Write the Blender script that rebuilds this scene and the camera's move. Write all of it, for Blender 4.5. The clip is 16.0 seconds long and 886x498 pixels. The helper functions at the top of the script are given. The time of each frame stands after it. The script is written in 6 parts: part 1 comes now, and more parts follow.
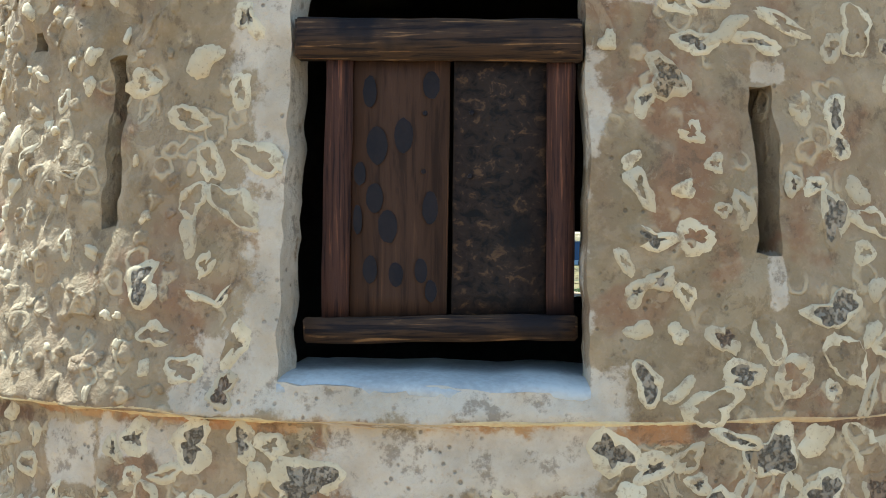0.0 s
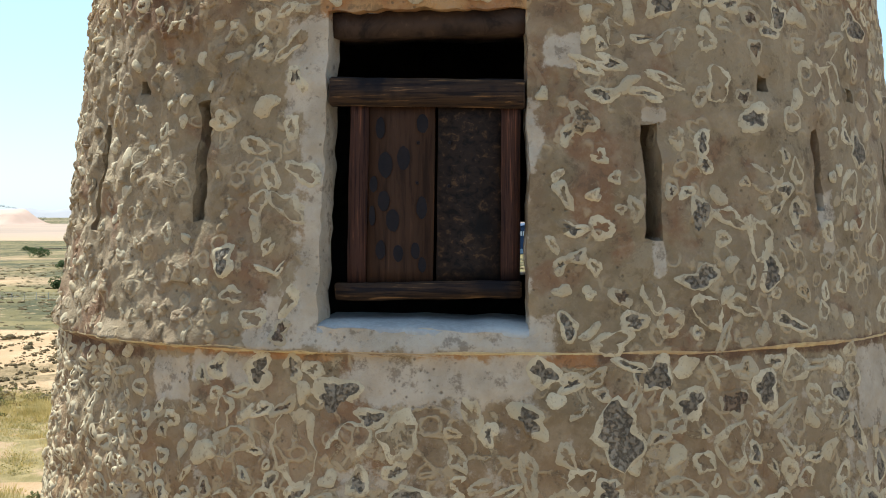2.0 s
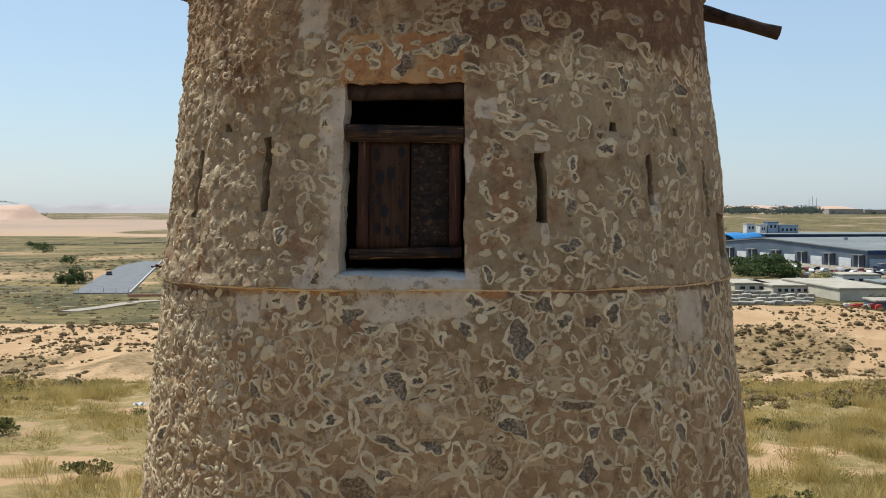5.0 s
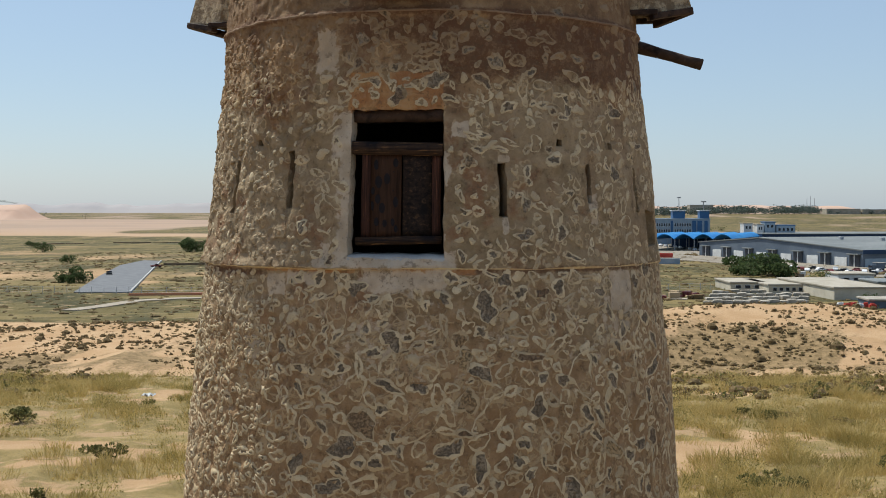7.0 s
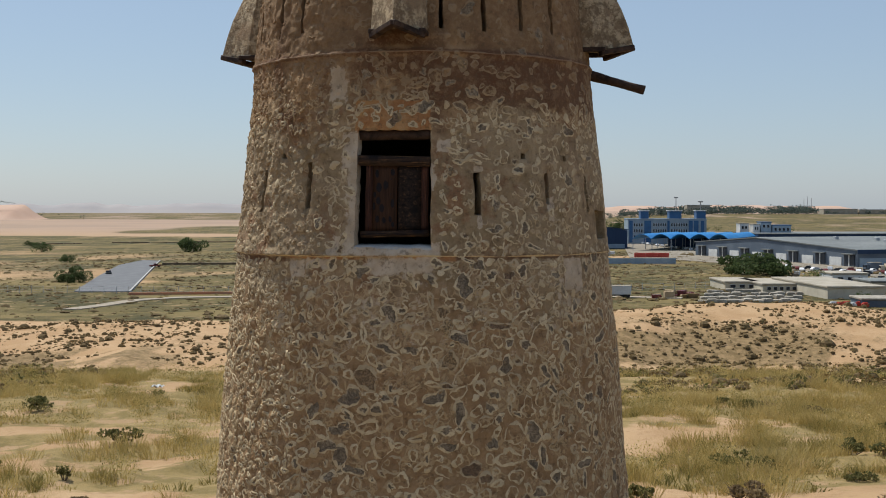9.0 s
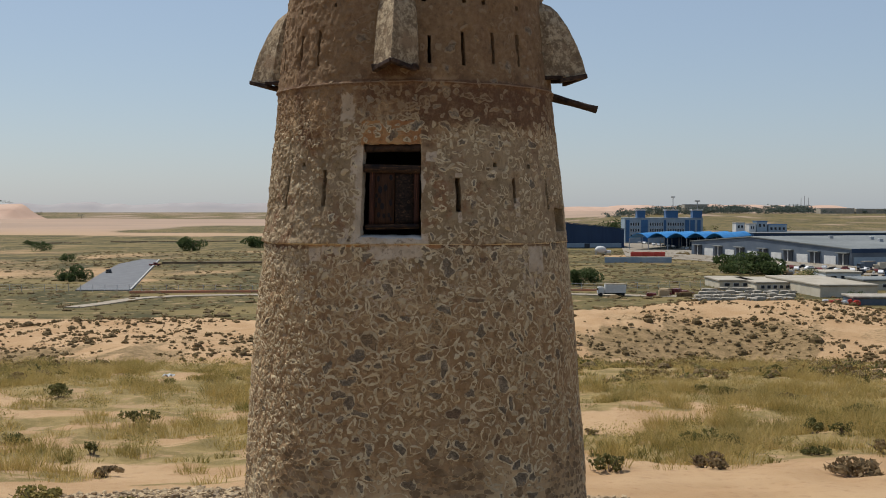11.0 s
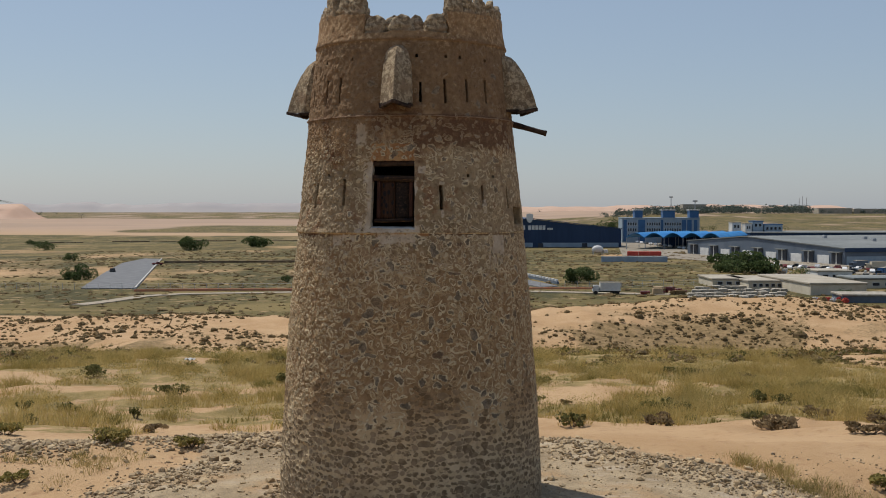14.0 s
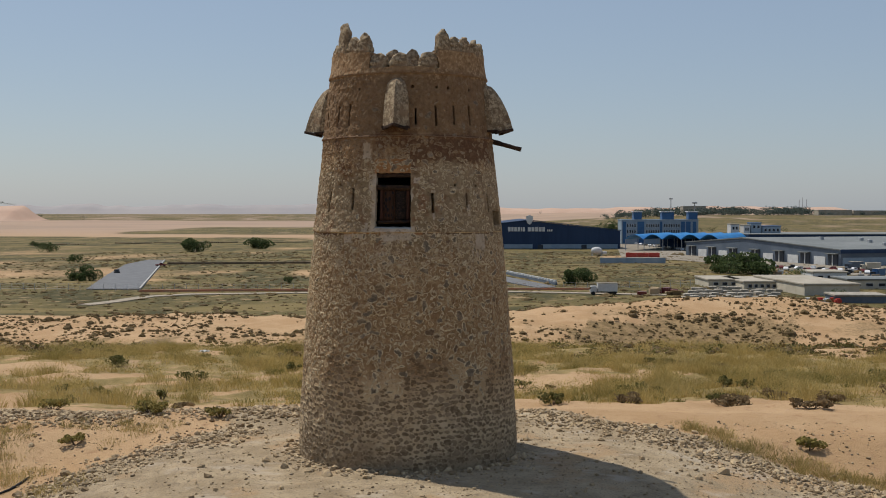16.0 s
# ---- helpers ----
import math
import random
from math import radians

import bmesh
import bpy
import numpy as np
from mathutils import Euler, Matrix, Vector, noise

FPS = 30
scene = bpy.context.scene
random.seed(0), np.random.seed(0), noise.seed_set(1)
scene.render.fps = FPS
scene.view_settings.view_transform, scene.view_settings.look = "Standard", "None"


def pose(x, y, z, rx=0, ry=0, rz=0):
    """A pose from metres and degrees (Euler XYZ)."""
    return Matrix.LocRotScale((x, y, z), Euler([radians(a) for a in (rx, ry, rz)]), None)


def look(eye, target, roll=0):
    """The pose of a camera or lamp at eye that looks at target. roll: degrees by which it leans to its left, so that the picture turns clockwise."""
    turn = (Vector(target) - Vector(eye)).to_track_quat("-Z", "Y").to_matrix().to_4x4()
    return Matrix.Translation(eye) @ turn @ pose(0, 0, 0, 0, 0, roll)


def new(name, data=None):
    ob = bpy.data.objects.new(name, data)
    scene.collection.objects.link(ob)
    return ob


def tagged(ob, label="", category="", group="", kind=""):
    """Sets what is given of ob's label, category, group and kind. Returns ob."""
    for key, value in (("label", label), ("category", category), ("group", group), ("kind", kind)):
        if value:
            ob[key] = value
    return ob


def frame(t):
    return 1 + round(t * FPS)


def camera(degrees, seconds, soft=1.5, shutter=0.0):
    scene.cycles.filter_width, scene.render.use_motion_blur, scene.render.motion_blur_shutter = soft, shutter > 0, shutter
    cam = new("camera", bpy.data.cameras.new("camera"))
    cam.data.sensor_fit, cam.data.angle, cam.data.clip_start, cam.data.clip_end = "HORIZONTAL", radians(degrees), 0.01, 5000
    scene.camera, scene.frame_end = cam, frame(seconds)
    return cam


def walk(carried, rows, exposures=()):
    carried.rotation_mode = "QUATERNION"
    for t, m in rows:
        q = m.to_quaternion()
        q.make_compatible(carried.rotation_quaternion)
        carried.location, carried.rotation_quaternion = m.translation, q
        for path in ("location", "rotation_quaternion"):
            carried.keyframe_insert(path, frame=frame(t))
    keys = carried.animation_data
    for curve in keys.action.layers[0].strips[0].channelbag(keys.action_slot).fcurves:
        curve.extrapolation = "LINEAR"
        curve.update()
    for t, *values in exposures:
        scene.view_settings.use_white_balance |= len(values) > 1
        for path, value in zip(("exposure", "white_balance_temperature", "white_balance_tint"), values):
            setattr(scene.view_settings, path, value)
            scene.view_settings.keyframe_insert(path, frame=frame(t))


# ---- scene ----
cam = camera(40.00, 16.0, 1.0)
PATH = [
    (0.0, pose(-0.318, -5.991, 6.465, 88.860, 0, -0.509)),
    (0.5, pose(-0.300, -6.317, 6.475, 88.724, 0, -0.318)),
    (1.0, pose(-0.277, -6.724, 6.480, 88.587, 0, -0.124)),
    (1.5, pose(-0.247, -7.171, 6.484, 88.454, 0, 0.056)),
    (2.0, pose(-0.213, -7.675, 6.490, 88.334, 0, 0.187)),
    (2.5, pose(-0.179, -8.193, 6.493, 88.237, 0, 0.272)),
    (3.0, pose(-0.142, -8.751, 6.491, 88.187, 0, 0.303)),
    (3.5, pose(-0.101, -9.326, 6.483, 88.159, 0, 0.302)),
    (4.0, pose(-0.066, -9.921, 6.481, 88.142, 0, 0.286)),
    (6.5, pose(0.137, -13.107, 6.454, 88.116, 0, 0.264)),
    (7.0, pose(0.164, -13.801, 6.451, 88.114, 0, 0.202)),
    (7.5, pose(0.206, -14.525, 6.452, 88.116, 0, 0.169)),
    (8.0, pose(0.243, -15.252, 6.454, 88.117, 0, 0.145)),
    (8.5, pose(0.269, -16.002, 6.451, 88.116, 0, 0.113)),
    (9.0, pose(0.300, -16.797, 6.449, 88.117, 0, 0.094)),
    (11.5, pose(0.500, -21.557, 6.424, 88.086, 0, -0.021)),
    (12.0, pose(0.543, -22.650, 6.423, 88.088, 0, -0.028)),
    (12.5, pose(0.574, -23.833, 6.415, 88.085, 0, -0.045)),
    (13.0, pose(0.612, -24.988, 6.413, 88.094, 0, -0.053)),
    (13.5, pose(0.652, -26.221, 6.398, 88.085, 0, -0.052)),
    (14.0, pose(0.702, -27.480, 6.402, 88.088, 0, -0.039)),
    (14.5, pose(0.749, -28.747, 6.412, 88.089, 0, -0.024)),
    (15.0, pose(0.791, -30.020, 6.422, 88.091, 0, -0.015)),
    (15.5, pose(0.864, -31.398, 6.435, 88.119, 0, -0.009)),
    (16.0, pose(0.941, -32.970, 6.452, 88.168, 0, 0.000)),
]
walk(cam, PATH, [(0.0, 1.76, 5480, -3), (1.5, 1.23, 5720, -1), (2.5, 0.92, 5920, 1), (3.5, 0.65, 6120, 3), (5.0, 0.44, 6220, 5), (7.0, 0.28, 6280, 6),
                (9.0, 0.11, 6380, 8), (12.5, -0.05, 6560, 10), (16.0, -0.16, 6560, 10)])

# ---- world, sun, exposure ----
SUN_AZ, SUN_EL = -48.0, 60.0   # degrees from +y towards +x, and above the horizon
world = bpy.data.worlds.new("sky")
scene.world = world
world.use_nodes = True
wn = world.node_tree
sky = wn.nodes.new("ShaderNodeTexSky")
sky.sky_type = 'NISHITA'
sky.sun_disc = False
sky.sun_elevation = radians(SUN_EL)
sky.sun_rotation = radians(SUN_AZ)
sky.air_density, sky.dust_density, sky.ozone_density, sky.altitude = 1.0, 0.6, 1.2, 50
wn.nodes["Background"].inputs[1].default_value = 0.085
veil = wn.nodes.new("ShaderNodeMix")          # dusty desert air pales the whole sky
veil.data_type = 'RGBA'
veil.inputs["Factor"].default_value = 0.45
for s in veil.inputs:
    if s.type == 'RGBA' and s.name == "B":
        s.default_value = (4.6, 5.75, 7.7, 1)
    if s.type == 'RGBA' and s.name == "A":
        wn.links.new(sky.outputs[0], s)
wn.links.new([o for o in veil.outputs if o.type == 'RGBA'][0], wn.nodes["Background"].inputs[0])
sun_dir = Vector((math.sin(radians(SUN_AZ)) * math.cos(radians(SUN_EL)),
                  math.cos(radians(SUN_AZ)) * math.cos(radians(SUN_EL)), math.sin(radians(SUN_EL))))
sun = new("sun", bpy.data.lights.new("sun", 'SUN'))
sun.data.energy, sun.data.angle, sun.data.color = 4.4, radians(0.6), (1.0, 0.95, 0.87)
sun.matrix_basis = look(sun_dir * 200, (0, 0, 0))

# ---- helpers of this scene ----


def lerp(a, b, w):
    return a + (b - a) * w


def sstep(a, b, x):
    u = np.clip((np.asarray(x, float) - a) / (b - a), 0, 1)
    return u * u * (3 - 2 * u)


def hashed(i, j, seed):
    h = (i * 374761393 + j * 668265263 + seed * 974634541) & 0xFFFFFFFF
    h = ((h ^ (h >> 13)) * 1274126177) & 0xFFFFFFFF
    return ((h ^ (h >> 16)) & 0xFFFF) / 65535.0


def vnoise(x, y, seed=0):
    """Smooth value noise, -1 to 1."""
    x, y = np.asarray(x, float) + 1000.0, np.asarray(y, float) + 1000.0
    i, j = np.floor(x).astype(np.int64), np.floor(y).astype(np.int64)
    u, v = x - i, y - j
    u, v = u * u * (3 - 2 * u), v * v * (3 - 2 * v)
    a = lerp(hashed(i, j, seed), hashed(i + 1, j, seed), u)
    b = lerp(hashed(i, j + 1, seed), hashed(i + 1, j + 1, seed), u)
    return lerp(a, b, v) * 2 - 1


def fbm(x, y, seed=0, octaves=4):
    s, a = 0.0, 0.5
    for o in range(octaves):
        s = s + a * vnoise(x * 2 ** o, y * 2 ** o, seed + 17 * o)
        a *= 0.5
    return s


def mesh_from(name, verts, faces, mats, index=None, smooth=False):
    me = bpy.data.meshes.new(name)
    me.from_pydata(verts if isinstance(verts, np.ndarray) else [tuple(v) for v in verts], [], faces if isinstance(faces[0], list) else [tuple(f) for f in faces])
    for m in (mats if isinstance(mats, (list, tuple)) else [mats]):
        me.materials.append(m)
    if index is not None:
        me.polygons.foreach_set("material_index", np.asarray(index, np.int32))
    if smooth:
        me.polygons.foreach_set("use_smooth", np.ones(len(me.polygons), bool))
    me.update()
    return me


def child(name, me, parent, label=""):
    ob = new(name, me)
    ob.parent = parent
    if label:
        tagged(ob, label)
    return ob


def part(name, bm, material, parent, label="", smooth=False):
    """Links a bmesh as one mesh object under a thing or a part."""
    me = bpy.data.meshes.new(name)
    bm.to_mesh(me)
    bm.free()
    for m in (material if isinstance(material, (list, tuple)) else [material]):
        me.materials.append(m)
    if smooth:
        me.polygons.foreach_set("use_smooth", np.ones(len(me.polygons), bool))
    return child(name, me, parent, label)


def box_bm(x0, x1, y0, y1, z0, z1, bevel=0.0, segments=1, bm=None):
    own = bmesh.new()
    bmesh.ops.create_cube(own, size=1.0)
    for v in own.verts:
        v.co = ((x0 + x1) / 2 + v.co.x * (x1 - x0), (y0 + y1) / 2 + v.co.y * (y1 - y0), (z0 + z1) / 2 + v.co.z * (z1 - z0))
    if bevel:
        bmesh.ops.bevel(own, geom=list(own.edges), offset=bevel, segments=segments, affect='EDGES')
    if bm is None:
        return own
    tmp = bpy.data.meshes.new("t")
    own.to_mesh(tmp)
    own.free()
    bm.from_mesh(tmp)
    bpy.data.meshes.remove(tmp)
    return bm


def thing(name, label, category, m=None, group="", kind=""):
    ob = new(name)
    if m is not None:
        ob.matrix_basis = m
    return tagged(ob, label, category, group, kind)


# ---- materials ----


class Nodes:
    def __init__(self, name):
        self.m = bpy.data.materials.new(name)
        self.m.use_nodes = True
        self.t = self.m.node_tree
        self.b = self.t.nodes["Principled BSDF"]
        self.b.inputs["Specular IOR Level"].default_value = 0.25
        self.co = self.t.nodes.new("ShaderNodeTexCoord").outputs["Object"]

    def node(self, kind, **inputs):
        n = self.t.nodes.new(kind)
        for k, v in inputs.items():
            self.put(n.inputs[k.replace("_", " ")], v)
        return n

    def put(self, socket, v):
        if isinstance(v, bpy.types.NodeSocket):
            self.t.links.new(v, socket)
        else:
            socket.default_value = v

    def scaled(self, s):
        n = self.t.nodes.new("ShaderNodeMapping")
        self.t.links.new(self.co, n.inputs["Vector"])
        n.inputs["Scale"].default_value = s
        return n.outputs[0]

    def noise(self, scale, detail=4.0, rough=0.55, vec=None, distort=0.0):
        n = self.node("ShaderNodeTexNoise", Scale=scale, Detail=detail, Roughness=rough, Distortion=distort)
        self.t.links.new(vec or self.co, n.inputs["Vector"])
        return n.outputs["Fac"]

    def voronoi(self, scale, vec=None, feature='F1'):
        n = self.t.nodes.new("ShaderNodeTexVoronoi")
        n.feature = feature
        n.inputs["Scale"].default_value = scale
        self.t.links.new(vec or self.co, n.inputs["Vector"])
        return n.outputs["Distance"]

    def remap(self, v, a, b, lo=0.0, hi=1.0):
        n = self.t.nodes.new("ShaderNodeMapRange")
        n.interpolation_type = 'SMOOTHSTEP'
        self.put(n.inputs["Value"], v)
        for k, x in (("From Min", a), ("From Max", b), ("To Min", lo), ("To Max", hi)):
            n.inputs[k].default_value = x
        return n.outputs["Result"]

    def math(self, op, a, b=0.0):
        n = self.t.nodes.new("ShaderNodeMath")
        n.operation = op
        self.put(n.inputs[0], a)
        self.put(n.inputs[1], b)
        return n.outputs[0]

    def mix(self, fac, a, b):
        n = self.t.nodes.new("ShaderNodeMix")
        n.data_type = 'RGBA'
        self.put(n.inputs["Factor"], fac)
        for k, v in (("A", a), ("B", b)):
            s = [i for i in n.inputs if i.name == k and i.type == 'RGBA'][0]
            self.put(s, v if isinstance(v, bpy.types.NodeSocket) else (*v[:3], 1.0))
        return [o for o in n.outputs if o.type == 'RGBA'][0]

    def times(self, fac, a, b):
        n = self.t.nodes.new("ShaderNodeMix")
        n.data_type, n.blend_type = 'RGBA', 'MULTIPLY'
        self.put(n.inputs["Factor"], fac)
        self.put([i for i in n.inputs if i.name == "A" and i.type == 'RGBA'][0], a)
        self.put([i for i in n.inputs if i.name == "B" and i.type == 'RGBA'][0], (*b, 1.0))
        return [o for o in n.outputs if o.type == 'RGBA'][0]

    def ruddy(self, col, tint=(1.0, 0.85, 0.715)):
        """The render is ruddier below the window ledge and above the window head than round the window."""
        z = self.sep()[2]
        z = self.math('ADD', z, self.math('MULTIPLY', self.math('SUBTRACT', self.noise(1.3, 4), 0.5), 1.6))
        f = self.math('MAXIMUM', self.remap(z, 6.1, 4.7, 0.7, 1.0), self.remap(z, 7.1, 7.9, 0.7, 1.0))
        f = self.math('MULTIPLY', f, self.remap(z, 1.0, 2.8, 0.5, 1.0))
        return self.times(f, col, tint)

    def sep(self, v=None):
        n = self.t.nodes.new("ShaderNodeSeparateXYZ")
        self.t.links.new(v or self.co, n.inputs[0])
        return n.outputs

    def attribute(self, name):
        n = self.t.nodes.new("ShaderNodeAttribute")
        n.attribute_name = name
        return n.outputs

    def rnd(self, island=False):
        if island:
            return self.t.nodes.new("ShaderNodeNewGeometry").outputs["Random Per Island"]
        return self.t.nodes.new("ShaderNodeObjectInfo").outputs["Random"]

    def done(self, colour, rough=0.9, height=None, strength=0.3, distance=0.01, metal=0.0):
        self.put(self.b.inputs["Base Color"], colour if isinstance(colour, bpy.types.NodeSocket) else (*colour[:3], 1.0))
        self.put(self.b.inputs["Roughness"], rough)
        self.b.inputs["Metallic"].default_value = metal
        if height is not None:
            bump = self.node("ShaderNodeBump", Strength=strength, Distance=distance, Height=height)
            self.t.links.new(bump.outputs[0], self.b.inputs["Normal"])
        return self.m


def plain(name, a, b, scale=2.0, fine=30.0, rough=0.8, bump=0.15, dist=0.01, stretch=None, metal=0.0, vary=0.0, spec=None):
    """Two tones mixed at two scales, with fine relief."""
    n = Nodes(name)
    vec = n.scaled(stretch) if stretch else n.co
    w = n.math('ADD', n.math('MULTIPLY', n.noise(scale, vec=vec), 0.65), n.math('MULTIPLY', n.noise(fine, vec=vec), 0.35))
    col = n.mix(n.remap(w, 0.38, 0.62), a, b)
    if vary:
        col = n.mix(n.math('MULTIPLY', n.rnd(), vary), col, (b[0] * 0.45, b[1] * 0.45, b[2] * 0.45))
    if spec is not None:
        n.b.inputs["Specular IOR Level"].default_value = spec
    return n.done(col, rough, n.noise(fine * 1.7, vec=vec), bump, dist, metal)


def render_wall():
    """Brown lime render with paler worn areas, dark pits and rain stains; bare pale mortar near the foot."""
    n = Nodes("brown_render")
    big, mid, fine = n.noise(0.9, 5), n.noise(4.5, 5, 0.6), n.noise(38, 4, 0.65)
    col = n.mix(n.remap(big, 0.35, 0.65), (0.212, 0.172, 0.112), (0.285, 0.238, 0.165))
    col = n.mix(n.remap(mid, 0.48, 0.72), col, (0.35, 0.295, 0.212))
    col = n.mix(n.remap(n.noise(2.2, 4, 0.6, distort=0.6), 0.54, 0.66), col, (0.225, 0.142, 0.088))
    z = n.sep()[2]
    wob = n.math('ADD', z, n.math('MULTIPLY', n.math('SUBTRACT', n.noise(1.3, 4), 0.5), 2.2))
    warm = n.math('MAXIMUM', n.remap(wob, 6.0, 4.9), n.remap(wob, 7.3, 7.9))
    col = n.mix(n.math('MULTIPLY', warm, 0.8), col, n.mix(n.remap(mid, 0.4, 0.62), (0.255, 0.180, 0.112), (0.335, 0.25, 0.165)))
    foot = n.remap(wob, 2.9, 1.7)
    col = n.mix(foot, col, n.mix(n.remap(mid, 0.35, 0.65), (0.45, 0.37, 0.245), (0.55, 0.465, 0.33)))
    # contact shade painted in: the lowest wall darkens towards the ground
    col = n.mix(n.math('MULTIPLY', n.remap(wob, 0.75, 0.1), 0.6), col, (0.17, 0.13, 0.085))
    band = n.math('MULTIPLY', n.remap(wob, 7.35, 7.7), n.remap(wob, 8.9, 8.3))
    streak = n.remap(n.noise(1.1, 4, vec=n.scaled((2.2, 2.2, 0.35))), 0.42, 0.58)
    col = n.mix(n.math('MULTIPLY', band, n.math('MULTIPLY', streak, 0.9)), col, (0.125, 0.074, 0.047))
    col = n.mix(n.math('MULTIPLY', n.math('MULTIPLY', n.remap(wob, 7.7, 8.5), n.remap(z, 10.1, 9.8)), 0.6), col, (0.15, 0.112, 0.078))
    col = n.mix(n.math('MULTIPLY', n.remap(n.noise(2.0, 4, vec=n.scaled((2, 2, 0.3))), 0.52, 0.68), 0.35), col, (0.2, 0.14, 0.1))
    warp = n.t.nodes.new("ShaderNodeVectorMath")
    warp.operation = 'MULTIPLY_ADD'
    wn_ = n.node("ShaderNodeTexNoise", Scale=9.0, Detail=3.0)
    n.t.links.new(n.co, wn_.inputs["Vector"])
    n.t.links.new(wn_.outputs["Color"], warp.inputs[0])
    warp.inputs[1].default_value = (0.11, 0.11, 0.11)
    n.t.links.new(n.co, warp.inputs[2])
    vd = n.voronoi(8.5, warp.outputs[0])
    ring = n.math('MULTIPLY', n.remap(vd, 0.22, 0.30), n.remap(vd, 0.44, 0.36))
    ring = n.math('MULTIPLY', ring, n.remap(n.noise(2.6, 3), 0.42, 0.54))
    ring = n.math('MULTIPLY', ring, n.math('MULTIPLY', n.remap(wob, 1.9, 2.6), n.remap(z, 8.3, 7.5)))
    wear = n.sep(n.attribute("wear")["Vector"])
    brk = n.math('MULTIPLY', n.math('SUBTRACT', n.noise(7.5, 6, 0.68), 0.5), 1.5)
    lime = n.remap(n.math('ADD', wear[0], brk), 0.42, 0.60)
    ochre = n.remap(n.math('ADD', wear[1], brk), 0.40, 0.62)
    rust_dark = n.remap(n.math('ADD', wear[2], brk), 0.40, 0.75)
    ring = n.math('MULTIPLY', ring, n.math('SUBTRACT', 1.0, lime))
    ve = n.voronoi(6.2, warp.outputs[0], 'DISTANCE_TO_EDGE')
    seam = n.math('MULTIPLY', n.remap(ve, 0.075, 0.03), n.remap(n.noise(3.7, 4), 0.47, 0.56))
    seam = n.math('MULTIPLY', seam, n.math('MULTIPLY', n.remap(wob, 1.9, 2.8), n.math('MAXIMUM', n.remap(z, 5.9, 5.8), n.math('MULTIPLY', n.remap(z, 7.2, 7.6), n.remap(z, 8.3, 7.8)))))
    seam = n.math('MULTIPLY', seam, n.math('SUBTRACT', 1.0, lime))
    smear = n.remap(n.noise(4.6, 7, 0.72, distort=0.8), 0.555, 0.585)
    smear = n.math('MULTIPLY', smear, n.math('MULTIPLY', n.remap(wob, 2.2, 3.0), n.math('ADD', n.remap(z, 5.9, 5.85), n.math('MULTIPLY', n.remap(z, 5.85, 5.95), n.remap(z, 8.2, 7.6, 0.0, 0.35)))))
    smear = n.math('MULTIPLY', smear, n.math('SUBTRACT', 1.0, lime))
    ring = n.math('MAXIMUM', n.math('MAXIMUM', ring, seam), smear)
    col = n.mix(n.math('MULTIPLY', ring, 0.75), col, (0.45, 0.39, 0.275))
    col = n.mix(n.math('MULTIPLY', ochre, 0.78), col, n.mix(n.remap(mid, 0.4, 0.6), (0.34, 0.17, 0.075), (0.43, 0.27, 0.13)))
    col = n.mix(n.math('MULTIPLY', rust_dark, 0.85), col, (0.115, 0.066, 0.043))
    col = n.mix(n.math('MULTIPLY', lime, 0.9), col, n.mix(n.remap(mid, 0.35, 0.65), (0.40, 0.368, 0.312), (0.53, 0.50, 0.445)))
    mott = n.noise(10.5, 6, 0.72)
    worn = n.remap(wob, 9.6, 10.2)
    col = n.mix(n.math('MULTIPLY', n.remap(mott, 0.50, 0.60), n.math('ADD', n.math('MULTIPLY', worn, 0.75), 0.19)), col, (0.43, 0.365, 0.27))
    col = n.mix(n.math('MULTIPLY', n.remap(mott, 0.46, 0.36), 0.55), col, (0.105, 0.082, 0.058))
    pits = n.remap(n.voronoi(26), 0.22, 0.10)
    pits = n.math('MULTIPLY', pits, n.remap(n.noise(5.0), 0.5, 0.62))
    col = n.mix(n.math('MULTIPLY', pits, 0.6), col, (0.10, 0.08, 0.06))
    col = n.mix(n.math('MULTIPLY', n.remap(fine, 0.58, 0.78), 0.7), col, (0.33, 0.265, 0.195))
    h = n.math('ADD', n.math('MULTIPLY', fine, 0.45), n.math('ADD', n.math('MULTIPLY', mott, 1.3), n.math('MULTIPLY', pits, -0.5)))
    h = n.math('ADD', h, n.math('MULTIPLY', ring, 0.4))
    return n.done(n.ruddy(col, (0.90, 0.745, 0.575)), 0.95, h, 0.8, 0.018)


def stone_mat(name, island):
    n = Nodes(name)
    r = n.rnd(island)
    base = n.mix(n.remap(n.noise(7, 4), 0.4, 0.62), (0.20, 0.174, 0.136), (0.30, 0.264, 0.208))
    base = n.mix(n.remap(r, 0.7, 0.9), base, (0.205, 0.15, 0.105))
    base = n.mix(n.remap(r, 0.93, 0.97), base, (0.42, 0.33, 0.2))
    pit = n.remap(n.noise(48, 5, 0.7), 0.52, 0.40)
    col = n.mix(n.math('MULTIPLY', pit, 0.6), base, (0.105, 0.088, 0.066))
    col = n.mix(n.remap(n.noise(30, 3), 0.62, 0.74), col, (0.36, 0.325, 0.27))
    h = n.math('ADD', n.math('MULTIPLY', pit, -0.7), n.noise(40, 4))
    return n.done(n.ruddy(col, (1.0, 0.88, 0.755)), 0.95, h, 1.0, 0.02)


